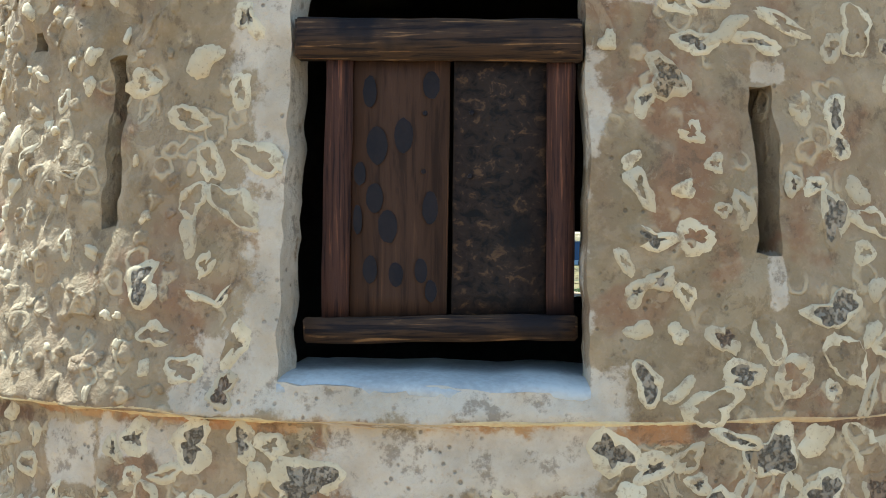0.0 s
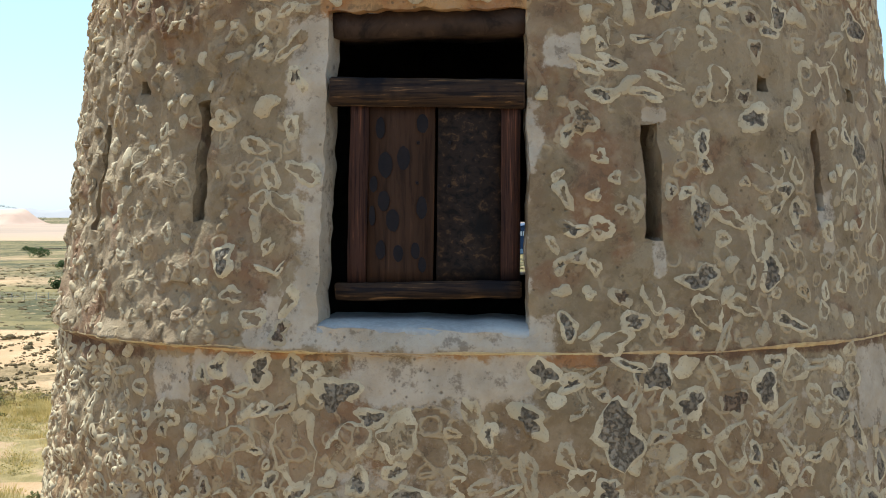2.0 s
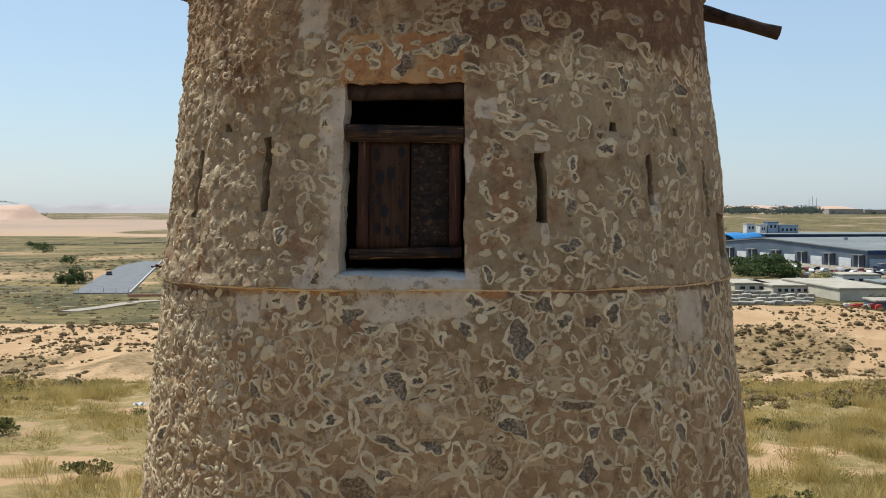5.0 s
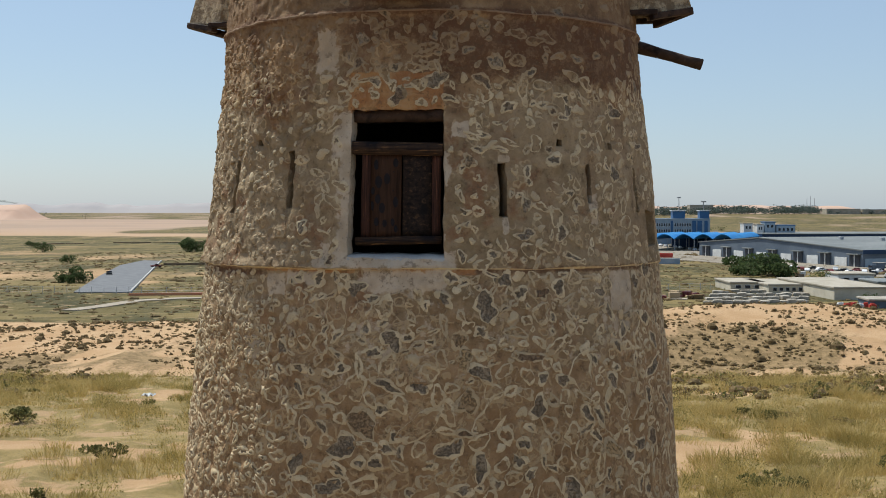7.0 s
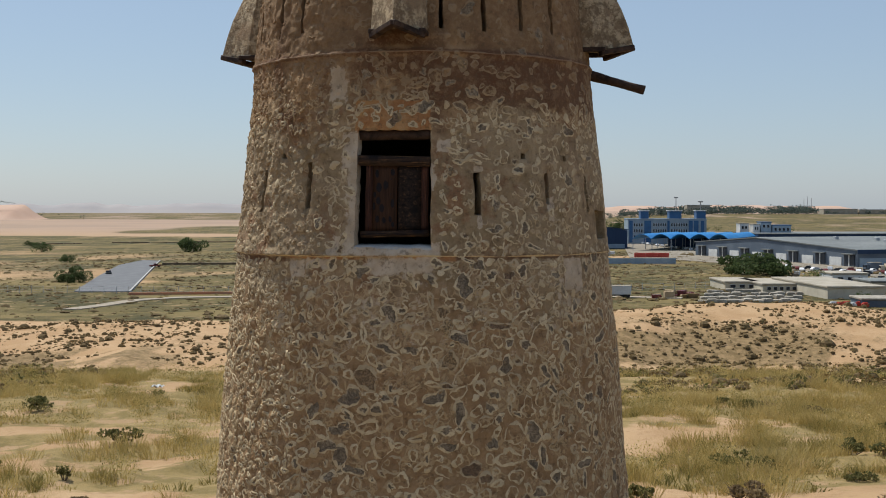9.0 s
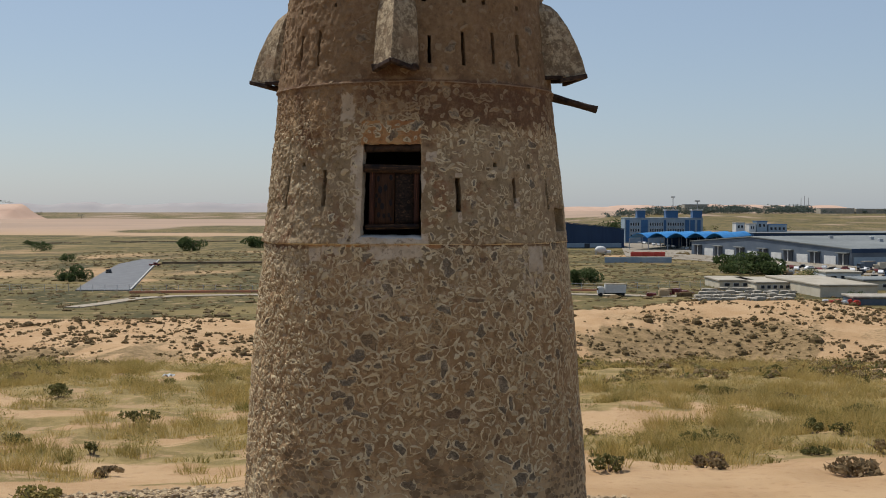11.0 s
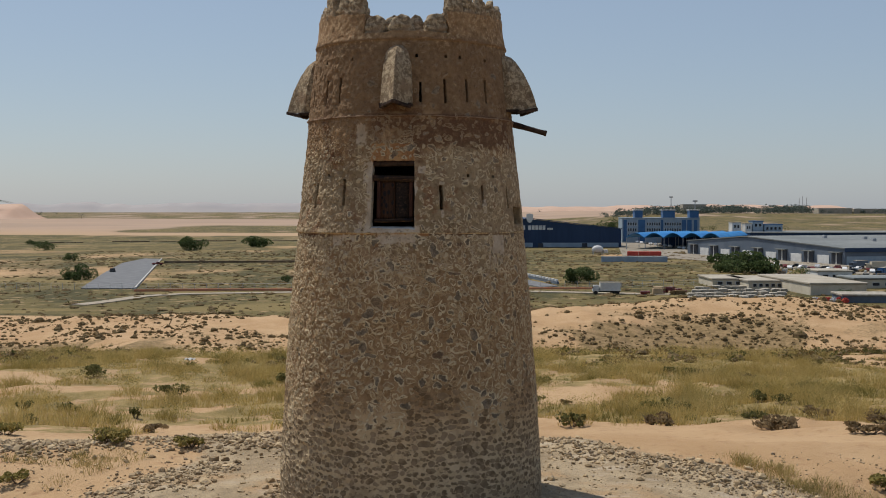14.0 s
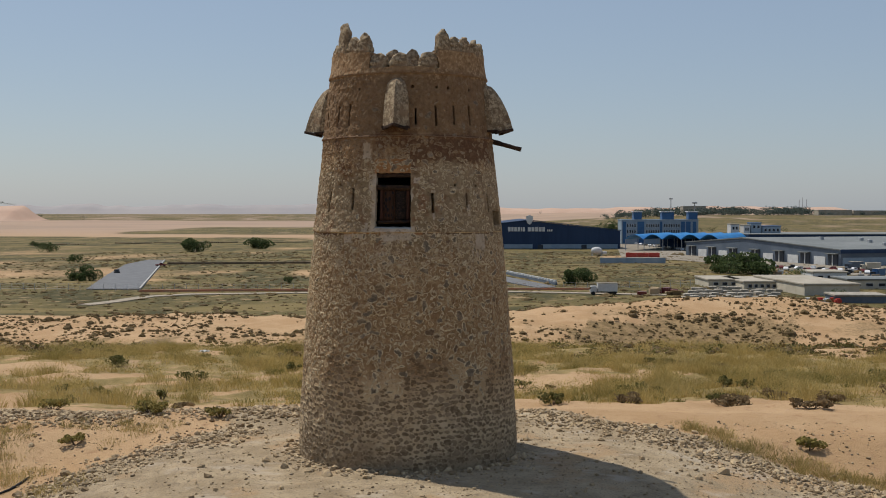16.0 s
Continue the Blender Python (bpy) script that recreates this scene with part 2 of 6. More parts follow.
def collar_mat(name, island):
    """Cream lime mortar smeared round the stones, stained and worn back to the brown render here and there."""
    n = Nodes(name)
    r = n.rnd(island)
    col = n.mix(n.remap(n.noise(6, 4), 0.38, 0.64), (0.42, 0.362, 0.255), (0.53, 0.468, 0.345))
    col = n.mix(n.math('MULTIPLY', n.remap(r, 0.5, 1.0), 0.6), col, (0.30, 0.252, 0.178))
    col = n.mix(n.math('MULTIPLY', n.remap(n.noise(3.1, 4), 0.55, 0.7), 0.5), col, (0.42, 0.315, 0.18))
    col = n.mix(n.math('MULTIPLY', n.remap(n.noise(19, 5, 0.65), 0.55, 0.65), 0.8), col, (0.25, 0.198, 0.135))
    col = n.mix(n.math('MULTIPLY', n.remap(n.noise(70, 4, 0.7), 0.56, 0.70), 0.7), col, (0.20, 0.16, 0.115))
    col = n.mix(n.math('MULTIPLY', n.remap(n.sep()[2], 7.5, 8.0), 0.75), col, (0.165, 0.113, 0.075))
    return n.done(n.ruddy(col, (1.0, 0.90, 0.765)), 0.95, n.noise(50, 4, 0.6), 0.5, 0.006)


def wood_mat(name, dark, mid, light, along=(18, 18, 1.2)):
    n = Nodes(name)
    vec = n.scaled(along)
    g = n.noise(1.6, 6, 0.65, vec=vec, distort=0.5)
    col = n.mix(n.remap(g, 0.36, 0.52), dark, mid)
    col = n.mix(n.remap(g, 0.56, 0.68), col, light)
    col = n.mix(n.remap(n.noise(4.0, 4), 0.56, 0.72), col, dark)
    n.b.inputs["Specular IOR Level"].default_value = 0.14
    return n.done(col, n.remap(g, 0.3, 0.7, 0.78, 0.58), g, 0.55, 0.006)


M_wall = render_wall()
M_stone, M_stone_j = stone_mat("coral_stone", False), stone_mat("coral_stone_small", True)
M_collar, M_collar_j = collar_mat("pale_mortar", False), collar_mat("pale_mortar_small", True)
# brown foot stones, their colour darkened further for the shade of recesses
n = Nodes("foot_stone")
col = n.mix(n.remap(n.noise(8, 4), 0.4, 0.62), (0.145, 0.110, 0.070), (0.235, 0.185, 0.122))
col = n.mix(n.math('MULTIPLY', n.remap(n.rnd(True), 0.6, 1.0), 0.7), col, (0.31, 0.25, 0.175))
M_foot = n.done(n.ruddy(col), 0.95, n.noise(35, 4), 0.8, 0.015)
M_patch = plain("patched_lime", (0.50, 0.46, 0.39), (0.62, 0.585, 0.52), 3.0, 45, 0.9, 0.35, 0.008)
M_sill = plain("sill_lime", (0.31, 0.30, 0.28), (0.41, 0.40, 0.37), 4.0, 50, 0.85, 0.3, 0.006)
M_bead = plain("ochre_bead", (0.56, 0.43, 0.22), (0.40, 0.26, 0.13), 1.1, 30, 0.9, 0.4, 0.008)
M_bead_b = plain("brown_bead", (0.23, 0.155, 0.095), (0.19, 0.12, 0.072), 1.5, 30, 0.92, 0.4, 0.008)
M_ochre = plain("ochre_render", (0.42, 0.27, 0.14), (0.33, 0.2, 0.115), 2.5, 30, 0.92, 0.5, 0.01)
M_wood = wood_mat("weathered_rail", (0.010, 0.007, 0.007), (0.040, 0.022, 0.012), (0.20, 0.105, 0.042), (2.2, 42, 42))
M_stile = wood_mat("red_brown_stile", (0.016, 0.008, 0.007), (0.046, 0.019, 0.012), (0.125, 0.048, 0.024), (55, 55, 2.2))
M_panel = wood_mat("smooth_panel", (0.020, 0.010, 0.006), (0.040, 0.019, 0.010), (0.068, 0.030, 0.014), (16, 16, 1.2))
M_panel_b = wood_mat("burr_panel", (0.006, 0.005, 0.005), (0.018, 0.011, 0.008), (0.07, 0.038, 0.018), (15, 15, 19))
M_burn = plain("burnt_wood", (0.007, 0.006, 0.008), (0.012, 0.009, 0.010), 12, 60, 0.9, 0.1)
n = Nodes("hood_render")
mo = n.noise(9.0, 6, 0.72)
col = n.mix(n.remap(mo, 0.42, 0.60), (0.165, 0.117, 0.07), (0.41, 0.325, 0.21))
col = n.mix(n.remap(n.noise(2.5, 4), 0.5, 0.66), col, (0.24, 0.165, 0.10))
col = n.mix(n.remap(n.noise(34, 4, 0.7), 0.42, 0.32), col, (0.10, 0.075, 0.05))
M_hood = n.done(col, 0.95, n.math('ADD', mo, n.math('MULTIPLY', n.noise(34, 4, 0.7), 0.5)), 1.0, 0.03)
# indoor shade put into the colour, so gaps round the shutters look black
M_dark = plain("darkened_interior", (0.05, 0.04, 0.03), (0.08, 0.065, 0.05), 2, 20, 0.95, 0.3)
M_beam = wood_mat("palm_beam", (0.018, 0.012, 0.010), (0.05, 0.03, 0.02), (0.10, 0.06, 0.035), (4, 4, 4))

# ---- the watchtower ----
PROFILE = ((-0.6, 2.95), (0.0, 2.935), (1.0, 2.905), (2.0, 2.845), (3.0, 2.775), (4.0, 2.70), (5.0, 2.608), (5.9, 2.52), (6.4, 2.475), (7.4, 2.375),
           (8.3, 2.277), (9.1, 2.187), (9.9, 2.095), (10.3, 2.05), (11.2, 2.0))
PZ, PR = np.array([p[0] for p in PROFILE]), np.array([p[1] for p in PROFILE])
TH_MAX = 0.55                     # wall thickness


def radius(th, z):
    """Outer radius of the worn wall at angle th (degrees from -y towards +x) and height z."""
    th, z = np.asarray(th, float), np.asarray(z, float)
    r = np.interp(z, PZ, PR)
    s = th * 0.0436
    rough = 1.0 + 1.3 * sstep(-18, -38, th)
    h = 0.020 * vnoise(s * 0.9, z * 0.9, 3) + 0.009 * vnoise(s * 2.9, z * 2.9, 5)
    h = h + rough * (0.0065 * vnoise(s * 8, z * 8, 7) + 0.0055 * vnoise(s * 17, z * 17, 9) + 0.0030 * vnoise(s * 34, z * 34, 11))
    wave = 0.012 * vnoise(s * 0.8, z * 0, 21) + 0.006 * vnoise(s * 3, z * 0, 22)
    ledge = sstep(-0.008, 0.006, z - 5.885 - wave) * np.exp(-np.maximum(z - 5.885, 0) / 0.22) * (0.012 + 0.045 * sstep(8, -30, th) + 0.01 * vnoise(s * 2, z * 0, 24))
    r2 = 0.030 * np.exp(-((z - 8.32 - wave) / 0.03) ** 2)
    r3 = 0.050 * sstep(-0.02, 0.02, z - 9.92 - wave) * np.exp(-np.maximum(z - 9.92, 0) / 0.12)
    return r + h + ledge + r2 + r3


def on_wall(th, z, out=0.0):
    r = radius(th, z) + out
    a = np.radians(th)
    return np.stack([r * np.sin(a), -r * np.cos(a), np.broadcast_to(z, np.shape(r)).astype(float)], -1)


# openings: from angle, to angle, from height, to height
WINDOW = (-18.1, 3.15, 5.99, 7.38)
REAR, SIDE = (157.0, 172.0, 6.0, 6.42), (65.5, 81.0, 6.06, 6.43)
SLITS = [(-55.3, -53.4, 6.40, 6.95), (-34.7, -32.8, 6.45, 7.01), (15.3, 17.2, 6.37, 6.89), (39.0, 40.6, 6.50, 6.89), (58.9, 60.4, 6.42, 6.87),
         (-71.6, -70.2, 8.61, 9.12), (-53.8, -52.1, 8.59, 9.13), (-42.2, -40.7, 8.62, 9.17), (5.9, 7.3, 8.60, 9.02), (19.5, 21.1, 8.58, 9.09),
         (33.2, 34.7, 8.63, 9.12), (47.4, 48.9, 8.64, 9.13)]
HOLES = [(a - 0.8, a + 0.8, z - 0.033, z + 0.033) for a, z in
         ((-44.9, 7.11), (31.6, 7.087), (48.1, 7.083), (-33.5, 9.54), (4.6, 9.576), (21.6, 9.577), (30.6, 9.563), (-56, 9.53), (50, 9.55))]
OPENINGS = [WINDOW, REAR, SIDE] + SLITS + HOLES


def lines(start, stop, step, marks, near):
    out = [v for v in np.arange(start, stop + 1e-6, step) if all(abs(v - m) > near for m in marks)]
    return np.array(sorted(set(out) | set(m for m in marks if start <= m <= stop)))


RIM = set()                       # sharp arrises round the openings


def shell(th, z, openings, rad, depth):
    """A round wall as a grid, with its openings cut out and their reveals going in by depth."""
    A, Z = np.meshgrid(th, z)
    s = A * 0.0436
    jit = 0.12 * vnoise(s * 9, Z * 9, 31) + 0.12 * vnoise(s * 21, Z * 21, 33) + 0.06 * vnoise(s * 3, Z * 3, 35)
    zit = 0.012 * vnoise(s * 9, Z * 9, 41) + 0.007 * vnoise(s * 21, Z * 21, 43)
    edge = np.zeros_like(A)
    for a0, a1, z0, z1 in openings:
        d = np.maximum(np.maximum(a0 - A, A - a1) * 0.0436, np.maximum(z0 - Z, Z - z1))
        edge = np.maximum(edge, np.exp(-(np.maximum(d, 0) / 0.05) ** 2))
    A, Z = A + jit * edge, Z + zit * edge
    R = rad(A, Z) - 0.014 * edge * (1 + vnoise(s * 14, Z * 14, 45))
    a = np.radians(A)
    nz, nt = A.shape
    V = np.stack([R * np.sin(a), -R * np.cos(a), Z], -1).reshape(-1, 3)
    cut = np.zeros((nz - 1, nt), bool)
    tm = np.append((th[:-1] + th[1:]) / 2, (th[-1] + th[0] + 360) / 2)
    zm = (z[:-1] + z[1:]) / 2
    for a0, a1, z0, z1 in openings:
        cut |= ((zm > z0) & (zm < z1))[:, None] & ((tm > a0) & (tm < a1))[None, :]
    idx = np.arange(nz * nt).reshape(nz, nt)
    nxt = np.roll(idx, -1, axis=1)
    quads = np.stack([idx[:-1], nxt[:-1], nxt[1:], idx[1:]], -1)
    faces = quads[~cut].tolist()
    V = V.tolist()
    if depth:
        inner = {}

        def inn(i):
            if i not in inner:
                x, y, zz = V[i]
                dd = 0.13 if -20 < math.degrees(math.atan2(x, -y)) < 5 and 5.9 < zz < 7.5 else depth
                k = 1 - dd / math.hypot(x, y)
                inner[i] = len(V)
                V.append([x * k, y * k, zz])
            return inner[i]
        for j, i in zip(*np.nonzero(cut)):
            q = quads[j, i]
            for (dj, di), (p, r) in (((-1, 0), (0, 1)), ((1, 0), (2, 3)), ((0, -1), (3, 0)), ((0, 1), (1, 2))):
                jj, ii = j + dj, (i + di) % nt
                if 0 <= jj < nz - 1 and cut[jj, ii]:
                    continue
                a_, b_ = int(q[p]), int(q[r])
                faces.append([b_, a_, inn(a_), inn(b_)])
                RIM.add((min(a_, b_), max(a_, b_)))
    return V, faces


tower = thing("watchtower", "round tapering stone watchtower with worn brown render, arrow slits and hoods", "tower")
marks_t = sorted({v for o in OPENINGS for v in o[:2]})
marks_z = sorted({v for o in OPENINGS for v in o[2:]} | {5.878, 5.892, 9.91, 9.93})
ths = np.unique(np.concatenate([lines(-112, 112, 0.55, marks_t, 0.24), lines(115, 245, 3.0, [157.0, 172.0], 1.0)]))
zs = lines(-0.6, 10.08, 0.027, marks_z, 0.009)
V, F = shell(ths, zs, OPENINGS, radius, TH_MAX)
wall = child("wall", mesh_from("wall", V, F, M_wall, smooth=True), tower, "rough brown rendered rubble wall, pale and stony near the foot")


def zone(th, z, areas):
    """How far inside one of some soft-edged areas each point lies, 0 to 1."""
    w = np.zeros_like(th)
    for a0, a1, z0, z1, soft in areas:
        dx = np.maximum(a0 - th, th - a1) * 0.042
        dz = np.maximum(z0 - z, z - z1)
        d = np.where((dx > 0) & (dz > 0), np.hypot(np.maximum(dx, 0), np.maximum(dz, 0)), np.maximum(dx, dz))
        w = np.maximum(w, np.clip(0.5 - d / soft, 0, 1))
    return w


pairs = np.zeros(len(wall.data.edges) * 2, np.int32)
wall.data.edges.foreach_get("vertices", pairs)
pairs = np.sort(pairs.reshape(-1, 2), axis=1).astype(np.int64)
key = np.array(sorted(a * 10 ** 7 + b for a, b in RIM), np.int64)
sharp = wall.data.attributes.new("sharp_edge", 'BOOLEAN', 'EDGE')
sharp.data.foreach_set("value", np.isin(pairs[:, 0] * 10 ** 7 + pairs[:, 1], key))
VA = np.array(V)
vt, vz = np.degrees(np.arctan2(VA[:, 0], -VA[:, 1])), VA[:, 2]
lime_w = zone(vt, vz, [(-22.6, -17, 6.92, 7.36, 0.16), (-21.0, -16.5, 6.0, 7.0, 0.26), (-24.5, -17, 5.98, 6.14, 0.2), (2.3, 4.3, 6.64, 6.96, 0.12), (2.2, 2.9, 6.08, 6.6, 0.10), (4.8, 8.8, 7.12, 7.27, 0.08),
                       (44.3, 52.7, 5.46, 5.84, 0.07), (-38.5, -33.5, 5.62, 5.84, 0.08), (-26, 5.5, 5.90, 6.06, 0.10), (-15, 4.0, 5.66, 5.9, 0.30), (-33, -25, 5.74, 5.86, 0.12),
                       (-28, -22, 7.75, 8.15, 0.25), (-44, -40, 5.0, 5.2, 0.1), (16.0, 17.4, 6.22, 6.38, 0.06), (15.5, 18.2, 6.9, 6.96, 0.05), (39.5, 42, 6.3, 6.6, 0.12)])
lime_w = np.maximum(lime_w, 0.33 * zone(vt, vz, [(-75, 75, 4.3, 5.86, 0.5)]))
lime_w = np.maximum(lime_w, 0.47 * zone(vt, vz, [(-22, 6, 4.75, 5.7, 0.7), (36, 56, 4.9, 5.9, 0.5)]))
ochre_w = zone(vt, vz, [(-18.8, 3.2, 7.35, 7.74, 0.07), (-40, -16, 5.85, 5.885, 0.04), (-8, 10, 5.83, 5.90, 0.05)])
# brown stains, and dark bands along the ring and right below ledge and hood
rust_dark_w = zone(vt, vz, [(9, 70, 5.84, 5.90, 0.08), (-80, -40, 5.80, 5.87, 0.06), (-80, 80, 8.28, 8.36, 0.08), (-16, 0, 8.40, 8.60, 0.10), (2, 70, 7.66, 8.28, 0.30), (-16, 4, 8.0, 8.28, 0.2)])
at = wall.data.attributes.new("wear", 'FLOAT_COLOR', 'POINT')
at.data.foreach_set("color", np.stack([lime_w, ochre_w, rust_dark_w, np.ones_like(rust_dark_w)], -1).reshape(-1).astype(np.float32))
th_i = lines(-180, 176, 4, [-24.6, 9.7, *REAR[:2], *SIDE[:2]], 1.5)
V, F = shell(th_i, lines(-0.5, 9.9, 0.5, [5.8, 7.75, *REAR[2:], *SIDE[2:]], 0.03), [(WINDOW[0] - 7, WINDOW[1] + 7, 5.8, 7.75), REAR, SIDE], lambda a, z: np.interp(z, PZ, PR) - TH_MAX + 0.004, 0)
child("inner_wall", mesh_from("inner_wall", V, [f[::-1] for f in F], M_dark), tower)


def disc(name, z, r, thick, material):
    bm = bmesh.new()
    bmesh.ops.create_cone(bm, cap_ends=True, segments=48, radius1=r, radius2=r, depth=thick, matrix=Matrix.Translation((0, 0, z)))
    return part(name, bm, material, tower)


# floor and ceiling close off the inside in the same darkened colour
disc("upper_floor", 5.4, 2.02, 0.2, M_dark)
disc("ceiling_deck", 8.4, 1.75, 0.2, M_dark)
disc("roof_deck", 9.7, 1.95, 0.2, M_ochre)


def blob(th0, z0, rt, rz, seed, n=16, inner=0.55, core=True, tilt=0.0, lift=0.005, wild=0.22, flow=0.011):
    """One exposed stone in its smear of mortar, wrapped on the wall: an uneven outline that flows with its neighbours.
    rt, rz: half sizes in metres; inner: share of the stone."""
    rg = random.Random(seed)
    ph = [rg.uniform(0, 6.28) for _ in range(4)]
    am = [wild * rg.uniform(0.3, 1), wild * 0.7 * rg.uniform(0.3, 1), wild * 0.45 * rg.uniform(0, 1)]
    u = np.arange(n) / n * 2 * math.pi
    w = 1 + sum(a * np.sin((k + 2) * u + p) for k, (a, p) in enumerate(zip(am, ph)))
    w = w * (1 + 0.085 * np.array([rg.uniform(-1, 1) for _ in range(n)]))
    share = np.clip(inner + 0.16 * np.sin(2 * u + ph[3]) + 0.10 * np.sin(5 * u + ph[0]) + 0.05 * np.array([rg.uniform(-1, 1) for _ in range(n)]), 0.14, 0.90)
    c, s = math.cos(tilt), math.sin(tilt)
    one = np.ones(n)
    if core:
        rings = ((one, -0.005), (lerp(share, 1.0, 0.62), lift), (share * 1.05, lift * 0.9), (share * 0.92, lift * 0.3 + 0.0006), (share * 0.45, lift * 0.65))
    else:
        rings = ((one, -0.005), (one * 0.82, lift), (one * 0.4, lift * 1.1))
    V = []
    r0 = float(np.interp(z0, PZ, PR))
    for k, h in rings:
        x, y = k * w * rt * np.cos(u), k * w * rz * np.sin(u)
        V.append((x * c - y * s, x * s + y * c, np.full(n, h)))
    V.append((np.zeros(1), np.zeros(1), np.array([lift * (0.75 if core else 1.1)])))
    x, y, h = (np.concatenate(q) for q in zip(*V))
    sx, sz = x + th0 * 0.0436, y + z0
    x = x + flow * vnoise(sx * 8, sz * 8, 141) + flow * 0.4 * vnoise(sx * 21, sz * 21, 142)
    y = y + flow * vnoise(sx * 8, sz * 8, 143) + flow * 0.4 * vnoise(sx * 21, sz * 21, 144)
    V = on_wall(th0 + np.degrees(x / r0), z0 + y, h)
    F, mi = [], []
    gap0, gap = rg.randrange(n), int(n * max(0.0, rg.uniform(-0.7, 0.38)))   # worn-away part of the collar
    m = len(rings)
    for k in range(m - 1):
        for i in range(n):
            j = (i + 1) % n
            F.append((k * n + i, k * n + j, (k + 1) * n + j, (k + 1) * n + i))
            gone = core and k < 3 and (i - gap0) % n < gap
            mi.append(2 if gone else 0 if (not core or k < 2) else 1)
    for i in range(n):
        F.append(((m - 1) * n + i, (m - 1) * n + (i + 1) % n, m * n))
        mi.append(1 if core else 0)
    return V, F, mi


def clear(th, z, mt=1.5, mz=0.05):
    return all(not (a0 - mt < th < a1 + mt and z0 - mz < z < z1 + mz) for a0, a1, z0, z1 in OPENINGS)


# exposed stones: position, half sizes, kind
rg = random.Random(11)
STONES, taken = [], {}
BARE = ((43.5, 53.5, 5.44, 5.86), (-39.5, -32.5, 5.6, 5.86), (-28, -21, 7.75, 8.15), (4.3, 9.2, 7.1, 7.3))   # smooth lime patches


def free(th, z, r):
    s = th * 0.0436
    ci, cj = int(math.floor(s / 0.3)), int(math.floor(z / 0.3))
    for i in range(ci - 1, ci + 2):
        for j in range(cj - 1, cj + 2):
            for (s2, z2, r2) in taken.get((i, j), ()):
                if (s - s2) ** 2 + (z - z2) ** 2 < (0.80 * (r + r2)) ** 2:
                    return False
    taken.setdefault((ci, cj), []).append((s, z, r))
    return True


# the large stones round the window: angle, height, half width, half height
SEEN = [(11.1, 7.01, 0.072, 0.044), (16.1, 7.02, 0.086, 0.038), (7.0, 6.83, 0.042, 0.05), (10.5, 6.74, 0.047, 0.037), (12.0, 6.65, 0.038, 0.037), (6.6, 6.57, 0.041, 0.074),
        (9.6, 6.57, 0.056, 0.034), (7.3, 6.42, 0.084, 0.043), (10.3, 6.43, 0.075, 0.056), (14.0, 6.51, 0.036, 0.067), (6.4, 6.16, 0.057, 0.036), (9.1, 6.15, 0.048, 0.036),
        (9.8, 6.26, 0.039, 0.043), (12.7, 6.13, 0.05, 0.062), (16.1, 6.12, 0.07, 0.066), (21.3, 6.21, 0.096, 0.064), (18.4, 6.59, 0.032, 0.045), (20.4, 6.59, 0.054, 0.038),
        (19.2, 6.82, 0.05, 0.049), (9.2, 5.99, 0.07, 0.035), (17.8, 6.02, 0.09, 0.06), (22.6, 6.7, 0.045, 0.052)]
SEEN_W = [(-31.0, 6.92, 0.075, 0.051), (-38.5, 6.2, 0.1, 0.085), (-41.8, 6.49, 0.08, 0.08), (-29.5, 6.29, 0.09, 0.063), (-26.2, 6.8, 0.085, 0.046), (-24.9, 5.79, 0.11, 0.07),
          (-29.6, 5.8, 0.066, 0.06), (-20.6, 5.81, 0.062, 0.058), (-34.8, 6.2, 0.05, 0.058), (-25.2, 6.02, 0.07, 0.05), (-28.1, 6.13, 0.066, 0.049), (-18.3, 5.81, 0.06, 0.049)]
for k, (th, z, rt, rz) in enumerate(SEEN + SEEN_W):
    free(th, z, (rt + rz) / 2)
    STONES.append((th, z, rt, rz, False, 50000 + k))
for k in range(46000):
    th, z = rg.uniform(-98, 98), rg.uniform(0.05, 9.85)
    if z > 8.25 and rg.random() < 0.95 or 7.4 < z <= 8.25 and rg.random() < (0.88 if th > 2 and z > 7.62 else 0.45) or 5.95 < z <= 7.4 and rg.random() < (0.80 if th > 0 else 0.72):
        continue
    if -19.5 < th < 4 and 5.93 < z < 7.42 or -15 < th < 3 and 5.66 < z < 5.93 or not clear(th, z) or abs(z - 5.885) < 0.045 or any(a0 < th < a1 and z0 < z < z1 for a0, a1, z0, z1 in BARE):
        continue
    low = z < 2.3 + 0.5 * math.sin(th * 0.13) + 0.3 * math.sin(th * 0.41)
    if low:
        z = round(z / 0.142) * 0.142 + rg.uniform(-0.04, 0.04) + 0.05 * math.sin(th * 0.07)
        rt = math.exp(rg.gauss(-2.52, 0.34))
        rz = min(0.09, rt * rg.uniform(0.48, 0.85))
    else:
        size = math.exp(rg.gauss(-2.62 if z > 4.9 else -2.36, 0.32))
        size = min(0.17, size) if z < 5.9 else min(0.10, size * 0.84)
        if th < -27:
            size = size * (0.55 if z > 5.9 else 1 - 0.45 * min(1.0, (-27 - th) / 14))
        asp = math.exp(rg.gauss(0.10, 0.22))
        rt, rz = size * asp, size / asp
    if clear(th, z, 0.6 + math.degrees(rt / 2.5), 0.02 + rz) and free(th, z, (rt + rz) / 2 * (1.0 if not low else 0.80)):
        STONES.append((th, z, rt, rz, low, k))

